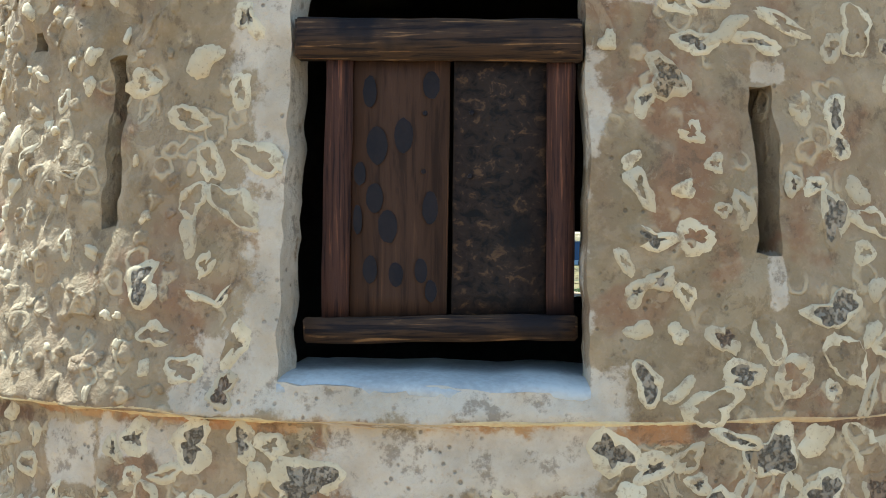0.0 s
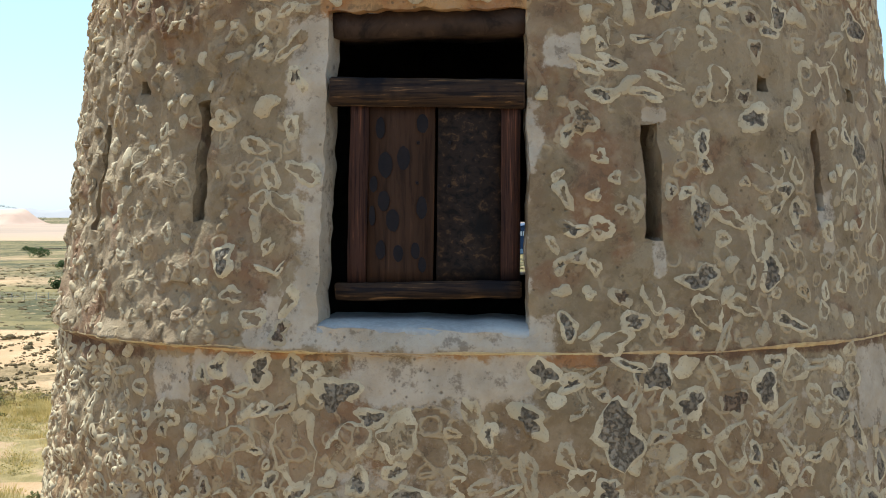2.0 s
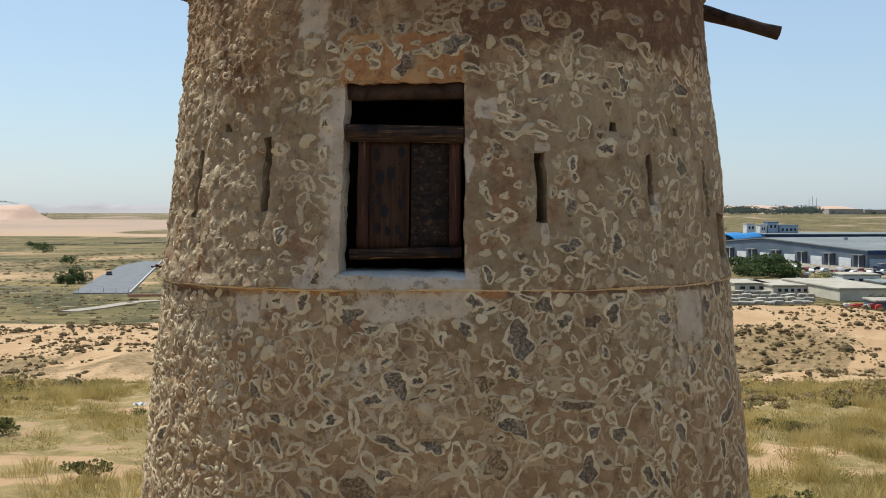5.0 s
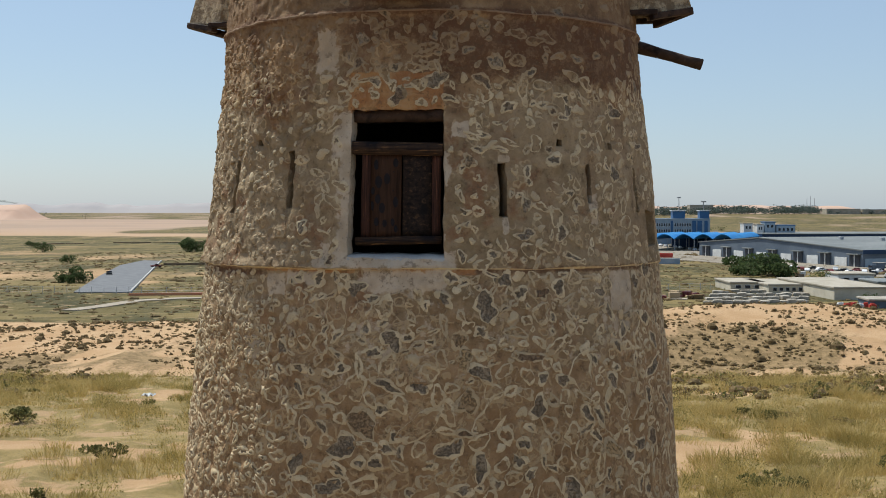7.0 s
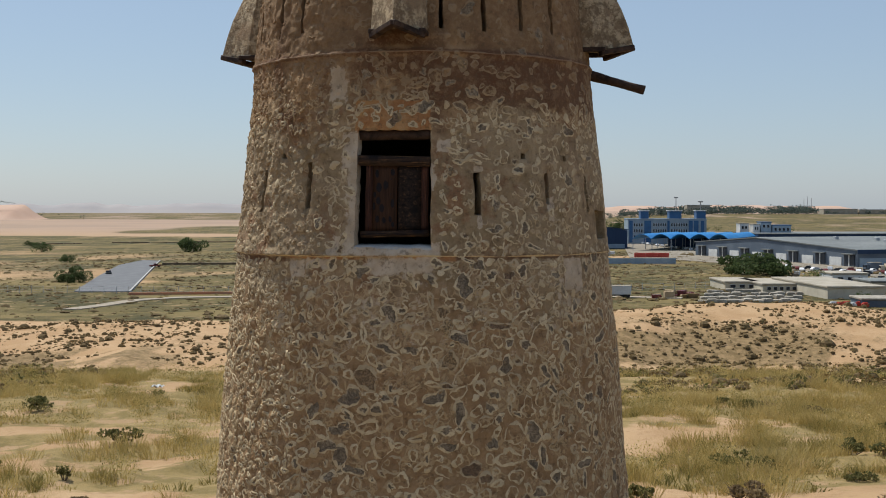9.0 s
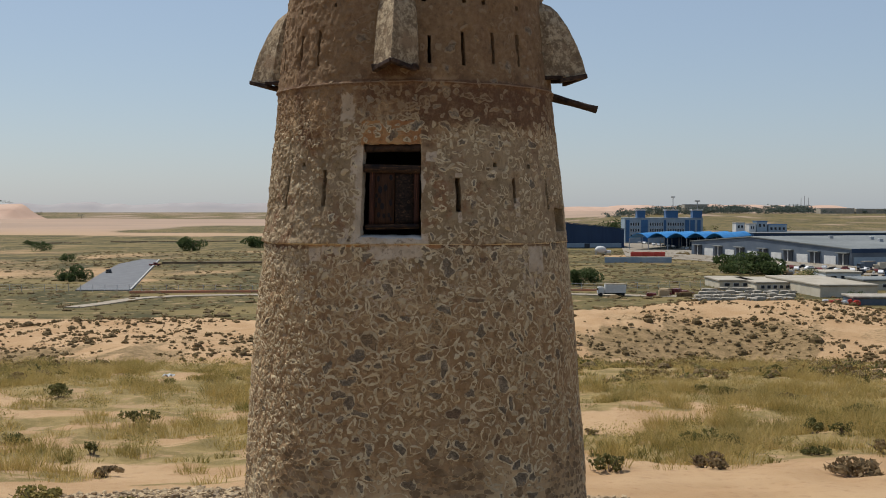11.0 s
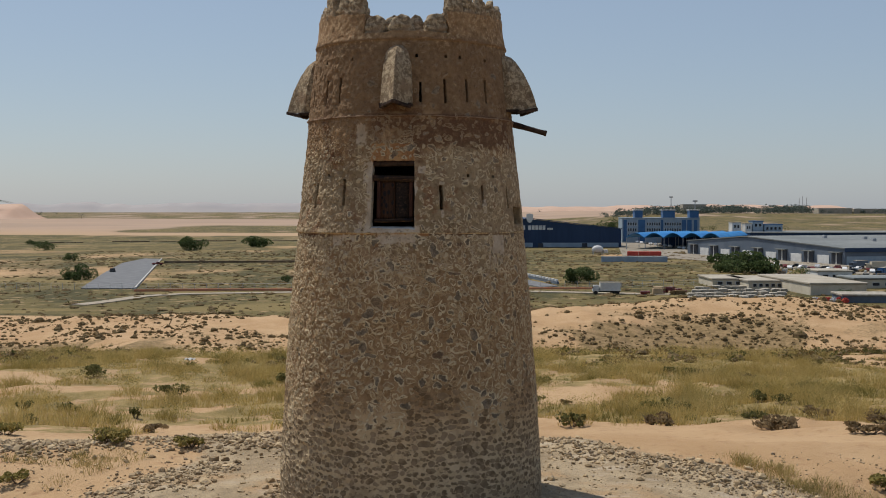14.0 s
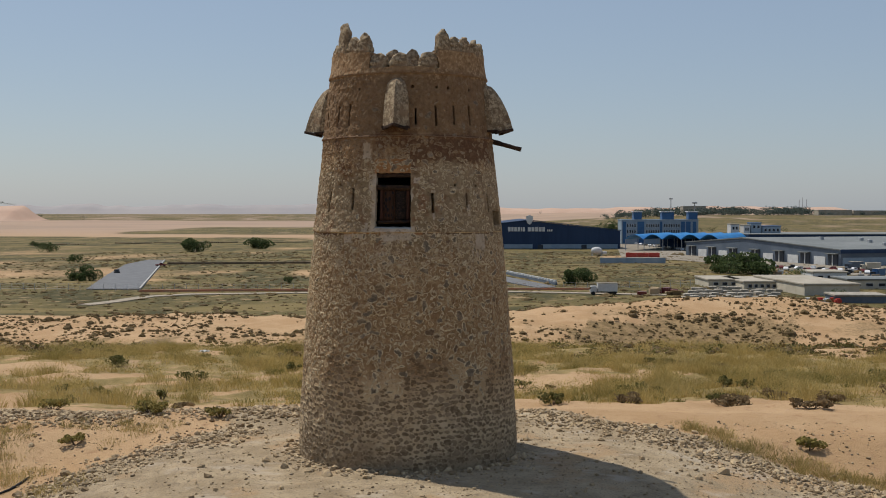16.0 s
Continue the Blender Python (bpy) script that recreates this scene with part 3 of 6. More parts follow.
near = sorted([s for s in STONES if not s[4]], key=lambda s: -9 if s[5] >= 50000 else abs(s[0] + 2) * 0.05 + abs(s[1] - 6.4))[:290]
near_set = {s[5] for s in near}
JV, JF, JM = [], [], []
base = 0
for th, z, rt, rz, low, k in STONES:
    rk = random.Random(k)
    solid = (not low) and k < 50000 and max(rt, rz) < 0.10 and rk.random() < (0.8 if th < -27 and z > 5.9 else 0.28 if z > 5.9 else 0.10)
    if k in (50010, 50011, 50019, 50006):
        solid = True
    inner = 0.88 if low else min(0.80, max(0.28, 1 - (rk.uniform(0.024, 0.042) if z < 5.9 else rk.uniform(0.020, 0.036)) / min(rt, rz)))
    tilt = rk.uniform(-0.25, 0.25) if low else rk.gauss(0, 0.6 if k < 50000 else 0.25)
    if solid:
        rt, rz = rt * 0.8, rz * 0.8
    lift = (0.0058 if low else 0.0036) + 0.0016 * rk.random() + 0.0045 * max(0.0, min(1.0, (-20 - th) / 25))
    v, f, mi = blob(th, z, rt, rz, k, 32 if k in near_set else 10 if low else 15, inner, not solid, tilt, lift, 0.2 if low else 0.28, 0.006 if low else 0.010)
    if not low and rk.random() < (0.55 if z < 5.9 and th > -40 else 0.66):
        mi = [2 if q == 1 else q for q in mi]      # the stone is still under render
    if th < -27 and z > 5.9 and rk.random() < 0.6:
        mi = [2] * len(mi)
    if low:
        mi = [3 if q == 1 else 2 if rk.random() < 0.8 else q for q in mi]
    if k in near_set:
        child("stone", mesh_from("stone", v, f, [M_collar, M_stone, M_wall], mi, True), wall)
    else:
        JV.append(v)
        JF += [tuple(i + base for i in q) for q in f]
        JM += mi
        base += len(v)
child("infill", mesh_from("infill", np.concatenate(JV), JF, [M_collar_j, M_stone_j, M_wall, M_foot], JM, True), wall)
tagged(bpy.data.objects["infill"], "many small grey stones ringed by pale mortar", kind="stuff")


# beads of ochre mortar along the ledges
for z0, hw, out, mb in ((5.885, 0.016, 0.002, M_bead), (8.32, 0.014, 0.003, M_bead_b), (9.92, 0.016, 0.008, M_bead_b)):
    a = np.arange(-110, 110.01, 0.6)
    s = a * 0.0436
    zc = z0 + 0.012 * vnoise(s * 0.8, s * 0, 21) + 0.006 * vnoise(s * 3, s * 0, 22)
    wv = hw * (0.95 + 0.55 * vnoise(s * 4, s * 0, 51) + 0.5 * vnoise(s * 13, s * 0, 52))
    rows = [on_wall(a, zc - wv, -0.004), on_wall(a, zc - wv * 0.5, out), on_wall(a, zc + wv * 0.5, out), on_wall(a, zc + wv, -0.004)]
    n = len(a)
    F = [(k * n + i, k * n + i + 1, (k + 1) * n + i + 1, (k + 1) * n + i) for k in range(3) for i in range(n - 1)]
    child("mortar_bead", mesh_from("mortar_bead", np.concatenate(rows), F, mb, smooth=True), wall, "ochre mortar line on the ledge")

# ---- window ----
win = child("window", None, tower, "dark wooden window with two plank shutters")
WM = pose(0, 0, 0, 0, 0, -7.45)       # the window faces a little to the camera's side
win.matrix_basis = WM


def plank(name, x0, x1, y0, y1, z0, z1, material, label="", wob=0.004, seed=0, bevel=0.006, tilt=0.0, lean=0.0):
    bm = box_bm(x0, x1, y0, y1, z0, z1)
    long_x = (x1 - x0) > (z1 - z0)
    bmesh.ops.subdivide_edges(bm, edges=[e for e in bm.edges if abs((e.verts[0].co - e.verts[1].co)[0 if long_x else 2]) > 0.5 * max(x1 - x0, z1 - z0)], cuts=9)
    bmesh.ops.bevel(bm, geom=[e for e in bm.edges if len(e.link_faces) == 2 and e.calc_face_angle() > 1.0], offset=bevel, segments=2, affect='EDGES')
    for v in bm.verts:
        q = v.co * 6 + Vector((seed * 3.1, 0, seed))
        v.co += Vector((noise.noise(q), noise.noise(q + Vector((9, 0, 0))) * 0.6, noise.noise(q + Vector((0, 9, 0))))) * wob
        v.co += Vector(((v.co.z - 6.57) * lean, 0, (v.co.x - (x0 + x1) / 2) * tilt))
    return part(name, bm, material, win, label, True)


FY = -2.40                          # front of the woodwork
plank("crossbar", -0.425, 0.432, FY + 0.015, FY + 0.085, 6.955, 7.080, M_wood, "weathered cracked rail", 0.008, 1, tilt=-0.026)
plank("bottom_rail", -0.405, 0.42, FY + 0.01, FY + 0.09, 6.115, 6.192, M_wood, "weathered lower rail", 0.010, 2, tilt=0.024)
plank("lintel", -0.44, 0.44, FY + 0.11, FY + 0.36, 7.275, 7.385, M_beam, "dark timber lintel", 0.012, 3)
plank("stile", -0.345, -0.262, FY + 0.04, FY + 0.085, 6.17, 6.985, M_stile, "red-brown shutter stile", 0.006, 4, lean=0.022)
plank("stile", 0.328, 0.412, FY + 0.04, FY + 0.085, 6.19, 6.965, M_stile, "red-brown shutter stile", 0.006, 5, lean=0.004)
plank("shutter_panel", -0.266, 0.034, FY + 0.055, FY + 0.085, 6.17, 6.985, M_panel, "brown plank with burnt oval marks", 0.003, 6, lean=0.016)
plank("shutter_panel", 0.048, 0.334, FY + 0.055, FY + 0.085, 6.18, 6.975, M_panel_b, "dark burr-grained plank", 0.003, 7, lean=0.012)
for x, z in ((-0.035, 6.80), (-0.040, 6.625), (0.105, 6.80), (0.10, 6.61)):
    bm = bmesh.new()
    bmesh.ops.create_cone(bm, cap_ends=True, segments=10, radius1=0.008, radius2=0.006, depth=0.008, matrix=Matrix.Translation((x, FY + 0.052, z)) @ Matrix.Rotation(math.pi / 2, 4, 'X'))
    part("peg", bm, M_burn, win, "dark wooden peg in the shutter")

# sill: worn lime bed whose rounded front follows the wall
sx_ = np.linspace(-0.462, 0.462, 40)
rf = radius(np.degrees(np.arcsin(sx_ / 2.5)) - 7.45, np.full(40, 6.0))
rows = []
for back, z in ((None, 6.030), (0.12, 6.022), (0.07, 6.014), (0.035, 6.004), (0.016, 5.99), (0.012, 5.972), (0.03, 5.94)):
    yy = np.full(40, -2.08) if back is None else -np.sqrt((rf - back) ** 2 - sx_ ** 2)
    rows.append(np.stack([sx_, yy + 0.004 * vnoise(sx_ * 9, sx_ * 0 + z * 40, 66), z + 0.005 * vnoise(sx_ * 7, sx_ * 0, 67) + 0.003 * vnoise(sx_ * 25, sx_ * 0, 68)], -1))
F = [((k + 1) * 40 + i, (k + 1) * 40 + i + 1, k * 40 + i + 1, k * 40 + i) for k in range(6) for i in range(39)]
child("sill", mesh_from("sill", np.concatenate(rows), F, M_sill, smooth=True), win, "whitewashed window sill")
# burnt ovals on the left shutter: place across and up, half sizes
for x, z, a, b in ((-0.204, 6.868, 0.021, 0.048), (-0.016, 6.885, 0.026, 0.042), (-0.182, 6.705, 0.032, 0.058), (-0.100, 6.735, 0.028, 0.055),
                   (-0.235, 6.62, 0.018, 0.035), (-0.190, 6.545, 0.026, 0.046), (-0.150, 6.46, 0.030, 0.050), (-0.020, 6.515, 0.024, 0.050),
                   (-0.242, 6.48, 0.014, 0.045), (-0.205, 6.33, 0.022, 0.042), (-0.125, 6.315, 0.023, 0.036), (-0.048, 6.325, 0.020, 0.038), (-0.018, 6.265, 0.018, 0.034)):
    bm = bmesh.new()
    bmesh.ops.create_circle(bm, cap_ends=True, segments=16, radius=1.0)
    for i, v in enumerate(bm.verts):
        k = 1 + 0.12 * noise.noise(Vector((x * 50, z * 50, i * 0.7)))
        v.co = Vector((x + v.co.x * a * k, FY + 0.0515, z + v.co.y * b * k))
    g = bmesh.ops.extrude_face_region(bm, geom=list(bm.faces))
    for v in [e for e in g["geom"] if isinstance(e, bmesh.types.BMVert)]:
        v.co.y += 0.008
    part("burn_mark", bm, M_burn, win)

# ---- hoods over the drop holes ----
HZ = (8.60, 8.85, 9.08, 9.39, 9.62, 9.72, 9.79)
HOUT = (2.86, 2.79, 2.71, 2.55, 2.39, 2.27, 2.12)
HHALF = (0.325, 0.315, 0.305, 0.285, 0.235, 0.17, 0.07)


def hood(angle, seed):
    V = []
    n = 9
    for k, (z, ro, hw) in enumerate(zip(HZ, HOUT, HHALF)):
        rw = float(np.interp(z, PZ, PR)) - 0.05
        rs = rw + 0.05 + 0.22 * (ro - rw)
        for i in range(n):
            u = i / (n - 1) * 2 - 1
            if abs(u) > 0.8:
                x, r = math.copysign(hw, u), rw if abs(u) > 0.99 else rs
            else:
                x, r = u / 0.75 * hw, lerp(ro, rs, min(1, abs(u) / 0.75) ** 0.85)
                x = max(-hw, min(hw, x))
            q = Vector((x * 5, r * 5, z * 5 + seed))
            drop = -0.10 * abs(u) if k == 0 else 0.0
            V.append((x + 0.012 * noise.noise(q), -r - 0.015 * noise.noise(q * 1.7), z + drop + 0.008 * noise.noise(q * 2)))
    F = [(k * n + i, k * n + i + 1, (k + 1) * n + i + 1, (k + 1) * n + i) for k in range(len(HZ) - 1) for i in range(n - 1)]
    F.append(tuple((len(HZ) - 1) * n + i for i in range(n)))
    ob = child("hood", mesh_from("hood", V, F, M_hood), tower, "gabled render hood over a drop hole")
    ob.matrix_basis = pose(0, 0, 0, 0, 0, angle)
    mod = ob.modifiers.new("thick", 'SOLIDIFY')
    mod.thickness, mod.offset = 0.06, -1
    for sgn in (-1, 1):
        bm = box_bm(-0.02, 0.50, -0.045, 0.045, -0.035, 0.035, 0.008)
        for v in bm.verts:
            v.co += Vector((0, 0.01, 0.012)) * noise.noise(v.co * 7 + Vector((seed, sgn, 0)))
        a = math.atan2(0.40, 0.31)
        bmesh.ops.transform(bm, verts=bm.verts, matrix=Matrix.Translation((0, -2.85, 8.575)) @ Euler((0, 0.19, 0)).to_matrix().to_4x4())
        M = Matrix.Translation((0, -2.84, 0)) @ Matrix.Rotation(a if sgn > 0 else math.pi - a, 4, 'Z') @ Matrix.Translation((0, 2.85, 0))
        bmesh.ops.transform(bm, verts=bm.verts, matrix=M)
        part("eave_timber", bm, M_beam, ob, "dark timber along the eave")
    # one timber from the wall out along each side
    for sgn in (-1, 1):
        bm = box_bm(sgn * 0.30 - 0.04, sgn * 0.30 + 0.04, -2.52, -2.10, 8.50, 8.56, 0.008)
        part("side_timber", bm, M_beam, ob)
    return ob


for k, a in enumerate((-6.0, 77.0, -98.0, 172.0)):
    hood(a, k * 3.7)

# the pole left in the wall under the hood
bm = bmesh.new()
bmesh.ops.create_cone(bm, cap_ends=True, segments=10, radius1=0.075, radius2=0.06, depth=1.5)
bmesh.ops.subdivide_edges(bm, edges=[e for e in bm.edges if abs(e.verts[0].co.z - e.verts[1].co.z) > 1], cuts=8)
for v in bm.verts:
    v.co += Vector((noise.noise(v.co * 4), noise.noise(v.co * 4 + Vector((5, 0, 0))), 0)) * 0.02
pole = part("pole", bm, M_beam, tower, "dark palm trunk pole jutting from the wall", True)
pole.matrix_basis = Matrix.Translation((2.34, 0.15, 8.29)) @ Matrix.Rotation(radians(90 + 15), 4, 'Y')

# ---- parapet ----


def arc_wall(name, a0, a1, z0, z1, thick, material, label, step=2.0, seed=0):
    a = np.linspace(a0, a1, max(3, int((a1 - a0) / step)))
    zz = np.linspace(z0, z1, 6)
    A, Z = np.meshgrid(a, zz)
    top = 0.05 * vnoise(A * 0.12, Z * 0, 61 + seed) * sstep(z0, z1, Z)
    ro = radius(A, np.minimum(Z, 11))
    ri = np.interp(Z, PZ, PR) - thick + 0.015 * vnoise(A * 0.2, Z * 4, 63)
    ar = np.radians(A)
    nz, na = A.shape
    outer = np.stack([ro * np.sin(ar), -ro * np.cos(ar), Z + top], -1).reshape(-1, 3)
    inner = np.stack([ri * np.sin(ar), -ri * np.cos(ar), Z + top], -1).reshape(-1, 3)
    N = nz * na
    F = []
    for j in range(nz - 1):
        for i in range(na - 1):
            q = (j * na + i, j * na + i + 1, (j + 1) * na + i + 1, (j + 1) * na + i)
            F += [q, tuple(N + k for k in q[::-1])]
        for i in (0, na - 1):
            F.append((j * na + i, (j + 1) * na + i, N + (j + 1) * na + i, N + j * na + i))
    for i in range(na - 1):
        F.append(((nz - 1) * na + i, (nz - 1) * na + i + 1, N + (nz - 1) * na + i + 1, N + (nz - 1) * na + i))
    return child(name, mesh_from(name, np.concatenate([outer, inner]), F, material, smooth=False), tower, label)


arc_wall("parapet", 24, 333, 10.06, 10.52, 0.32, M_wall, "raised parapet with worn top", seed=1)
arc_wall("low_parapet", -27, 24, 9.85, 10.09, 0.34, M_wall, "low worn parapet", seed=5)


def merlon(th, z0, width, height, thick, point, seed, flat=3.2):
    n, rows = 22, 14
    V, F = [], []
    for k in range(rows):
        u = k / (rows - 1)
        w = width / 2 * ((1 - u ** (flat if not point else 2.0)) ** 0.5 if u < 1 else 0.04)
        t = thick / 2 * (1 - 0.55 * u ** 2)
        for i in range(n):
            a = i / n * 2 * math.pi
            x = w * math.copysign(abs(math.cos(a)) ** 0.6, math.cos(a))
            y = t * math.copysign(abs(math.sin(a)) ** 0.6, math.sin(a))
            q = Vector((x * 6, y * 6 + seed * 5.3, u * 5))
            f = 0.045
            q2 = q * 3.3
            V.append((x + f * noise.noise(q) + 0.016 * noise.noise(q2), y + f * noise.noise(q + Vector((7, 0, 0))) + 0.016 * noise.noise(q2 + Vector((3, 0, 0))), -0.03 + u * height + f * noise.noise(q + Vector((0, 7, 0)))))
    for k in range(rows - 1):
        for i in range(n):
            F.append((k * n + i, k * n + (i + 1) % n, (k + 1) * n + (i + 1) % n, (k + 1) * n + i))
    F.append(tuple((rows - 1) * n + i for i in range(n)))
    ob = child("merlon", mesh_from("merlon", V, F, M_hood, smooth=True), tower)
    r = float(np.interp(z0, PZ, PR)) - thick / 2 - 0.015
    a = radians(th)
    ob.matrix_basis = Matrix.Translation((r * math.sin(a), -r * math.cos(a), z0)) @ Matrix.Rotation(a, 4, 'Z')
    return ob


for k, (th, w, h) in enumerate(((-21.0, 0.50, 0.40), (-4.3, 0.52, 0.40), (17.2, 0.52, 0.42))):
    merlon(th, 10.08, w, h, 0.30, False, k)
for k, (th, w, h, p) in enumerate(((29.5, 0.42, 0.62, True), (40, 0.40, 0.44, True), (51, 0.44, 0.48, True), (66, 0.42, 0.45, True), (88, 0.4, 0.45, False), (111, 0.4, 0.45, False), (135, 0.48, 0.58, True),
                                   (158, 0.42, 0.5, False), (178, 0.46, 0.56, False), (194, 0.46, 0.55, False), (216, 0.4, 0.45, False), (240, 0.4, 0.42, False),
                                   (262, 0.4, 0.42, False), (284, 0.4, 0.34, False), (302, 0.42, 0.84, False), (315, 0.46, 0.44, True), (326, 0.44, 0.54, True))):
    merlon(th, 10.5, w, h, 0.26, p, k + 20, 12.0 if h > 0.7 else 3.2)

# ---- ground ----
YD = (0, 5, 7, 10, 14, 23, 46, 70, 100, 125, 150)
ZD = (0, -0.1, -0.25, -0.55, -1.2, -2.1, -2.95, -5.2, -10.2, -13.6, -13.9)


def terrain(x, y):
    x, y = np.asarray(x, float), np.asarray(y, float)
    d = np.sqrt(np.maximum(y, 0) ** 2 + (0.28 * x) ** 2)
    z = np.interp(d, YD, ZD)
    for w in (2.5, 6.0):
        z = 0.5 * z + 0.25 * (np.interp(np.maximum(d - w, 0), YD, ZD) + np.interp(d + w, YD, ZD)) * 1.0
    z = z - 0.9 * sstep(-8, -26, y) - 0.5 * sstep(9, 20, np.abs(x)) * sstep(6, -4, y)
    crest = -13.2 + 3.0 * sstep(-10, 22, x) - 1.8 * sstep(62, 95, x) + 0.9 * vnoise(x * 0.035, y * 0, 71) + 0.35 * vnoise(x * 0.12, y * 0.02, 72)
    yc = 182 + 10 * vnoise(x * 0.02, y * 0, 73)
    dune = lerp(-15.0, crest, sstep(-46, 0, y - yc)) * (y < yc) + lerp(crest, -17.0, sstep(0, 42, y - yc)) * (y >= yc)
    far = sstep(108, 140, d)
    z = lerp(z, dune, far)
    rough = 1 - sstep(190, 235, y)
    mid = sstep(6, 14, d)
    z = z + rough * (0.05 * vnoise(x * 0.9, y * 0.9, 81) + 0.025 * vnoise(x * 2.7, y * 2.7, 82)) * (0.5 + mid)
    z = z + rough * mid * (0.22 * vnoise(x * 0.22, y * 0.22, 83) + 0.10 * vnoise(x * 0.5, y * 0.5, 84))
    z = z + rough * sstep(112, 136, d) * (0.7 * vnoise(x * 0.07, y * 0.10, 85) + 0.35 * vnoise(x * 0.2, y * 0.24, 86) + 0.16 * vnoise(x * 0.6, y * 0.6, 89))
    z = z - 1.4 * np.exp(-((x - 38) / 14) ** 2 - ((y - 158) / 9) ** 2) * (1 + 0.5 * vnoise(x * 0.3, y * 0.3, 90))
    bank = np.exp(-((y - 6.6 - 0.8 * vnoise(x * 0.2, y * 0, 87)) / 1.5) ** 2) * sstep(1.5, 4, np.abs(x))
    z = z + 0.28 * bank
    ridge_y = 6.0 - 0.95 * np.maximum(x - 3.6, 0)
    z = z + 0.16 * np.exp(-((y - ridge_y) / 1.2) ** 2) * sstep(3.0, 5.0, x)
    z = z - 0.75 * sstep(5.6, 11.5, np.hypot(x, y)) * sstep(3.5, 0.5, y)
    flat = sstep(215, 245, y)
    z = lerp(z, -17.0, flat)
    z = z + 13.5 * sstep(1450, 2300, y) * sstep(150, 520, x + 30 * vnoise(y * 0.004, y * 0, 88)) + 9.0 * sstep(2500, 4300, y) * (1 - 0.9 * sstep(150, 520, x))
    return z


def graded(dense0, dense1, step, limit0, limit1, grow):
    v = list(np.arange(dense0, dense1 + 1e-6, step))
    s = step
    while v[-1] < limit1:
        s *= grow
        v.append(min(v[-1] + s, limit1))
    s = step
    while v[0] > limit0:
        s *= grow
        v.insert(0, max(v[0] - s, limit0))
    return np.array(v)


gx = graded(-24, 30, 0.34, -2600, 2600, 1.06)
gy = graded(-10, 34, 0.32, -300, 4600, 1.026)
X, Y = np.meshgrid(gx, gy)
Z = terrain(X, Y)
nyy, nxx = X.shape
ii = np.arange(nyy * nxx).reshape(nyy, nxx)
F = np.stack([ii[:-1, :-1], ii[:-1, 1:], ii[1:, 1:], ii[1:, :-1]], -1).reshape(-1, 4)


def cover(x, y):
    """Shares of dry grass, grey rubble, and green on the land, and of haze painted on far sand."""
    d = np.sqrt(np.maximum(y, 0) ** 2 + (0.28 * x) ** 2)
    n1, n2 = fbm(x * 0.10, y * 0.10, 91), fbm(x * 0.35, y * 0.35, 95)
    grass = sstep(14.0, 21.0, y + 4 * n2) * (1 - sstep(90, 120, d)) * sstep(-0.24, 0.06, 1.1 * n1 + 0.7 * n2 + 0.10 * sstep(20, 34, y) + 0.14 * sstep(0, -6, x) * sstep(20, 26, y))
    spot_ = lambda cx, cy, rx, ry: 1 - sstep(0.55, 1.15, np.hypot((x - cx) / rx, (y - cy) / ry) + 0.5 * n2)
    grass = grass * (1 - np.maximum(spot_(-25, 37, 7, 4), np.maximum(spot_(-20, 19.5, 4, 5), spot_(6.3, 28, 1.8, 3))))
    grass = np.maximum(grass, 0.8 * sstep(9.5, 12, y) * (1 - sstep(17, 19, y)) * sstep(0.12, 0.3, n1 + n2) * sstep(2, -4, x))
    side = y - (13.5 - 0.80 * (x - 5))
    track = np.exp(-(side / 3.4) ** 2) * sstep(2, 6, x)
    grass = grass * (1 - 0.95 * track)
    # brown scrub cover, thickened to paint in the shade of the dune hollows
    shaded_hollow = np.exp(-((x - 40) / 24) ** 2 - ((y - 158) / 13) ** 2) + 0.8 * np.exp(-((x + 56) / 18) ** 2 - ((y - 154) / 9) ** 2)
    foot = sstep(104, 118, d) * (1 - sstep(170, 210, d)) * sstep(-0.12, 0.30, n1 + 0.5 * n2 + 0.6 * shaded_hollow + 0.25 * sstep(178, 190, y))
    foot = foot * np.minimum(1, 0.48 + 0.4 * sstep(150, 120, d) + 0.5 * shaded_hollow)
    grass = np.maximum(grass, foot)
    rubble = (1 - sstep(7.0, 10.0, d + 1.2 * n2)) * sstep(-60, -20, y)
    rubble = rubble * (1 - sstep(0.3, 1.8, y - (1.0 + 1.35 * (x + 6.6)) + n2) * sstep(-5.0, -6.5, x))
    rubble = rubble * (1 - sstep(0.6, 2.4, y - (6.3 - 0.95 * (x - 3.6)) + n2) * sstep(3, 5, x))
    # the plain: strips of scrub, sand and green seen as bands
    s = y + 0.16 * x + 22 * vnoise(x * 0.012, y * 0.004, 97)
    left = sstep(40, -40, x + 0.02 * y)
    band = lambda a, b, w: sstep(a - w, a + w, s) * (1 - sstep(b - w, b + w, s))
    green = band(204, 340, 6) * 1.05 + band(343, 592, 8) * (0.75 + 0.3 * sstep(-110, -70, x)) + band(596, 980, 16) * 0.95
    green = green + left * (band(1100, 1600, 40) * 1.0 * sstep(-390, -280, x) + band(2500, 4600, 250) * 0.62) + (1 - left) * (band(1000, 2500, 60) * 0.75)
    green = green * (1.0 + 1.15 * fbm(x * 0.03, y * 0.014, 99)) * (y > 200)
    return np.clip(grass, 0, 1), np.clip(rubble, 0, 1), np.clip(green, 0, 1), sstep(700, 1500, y)


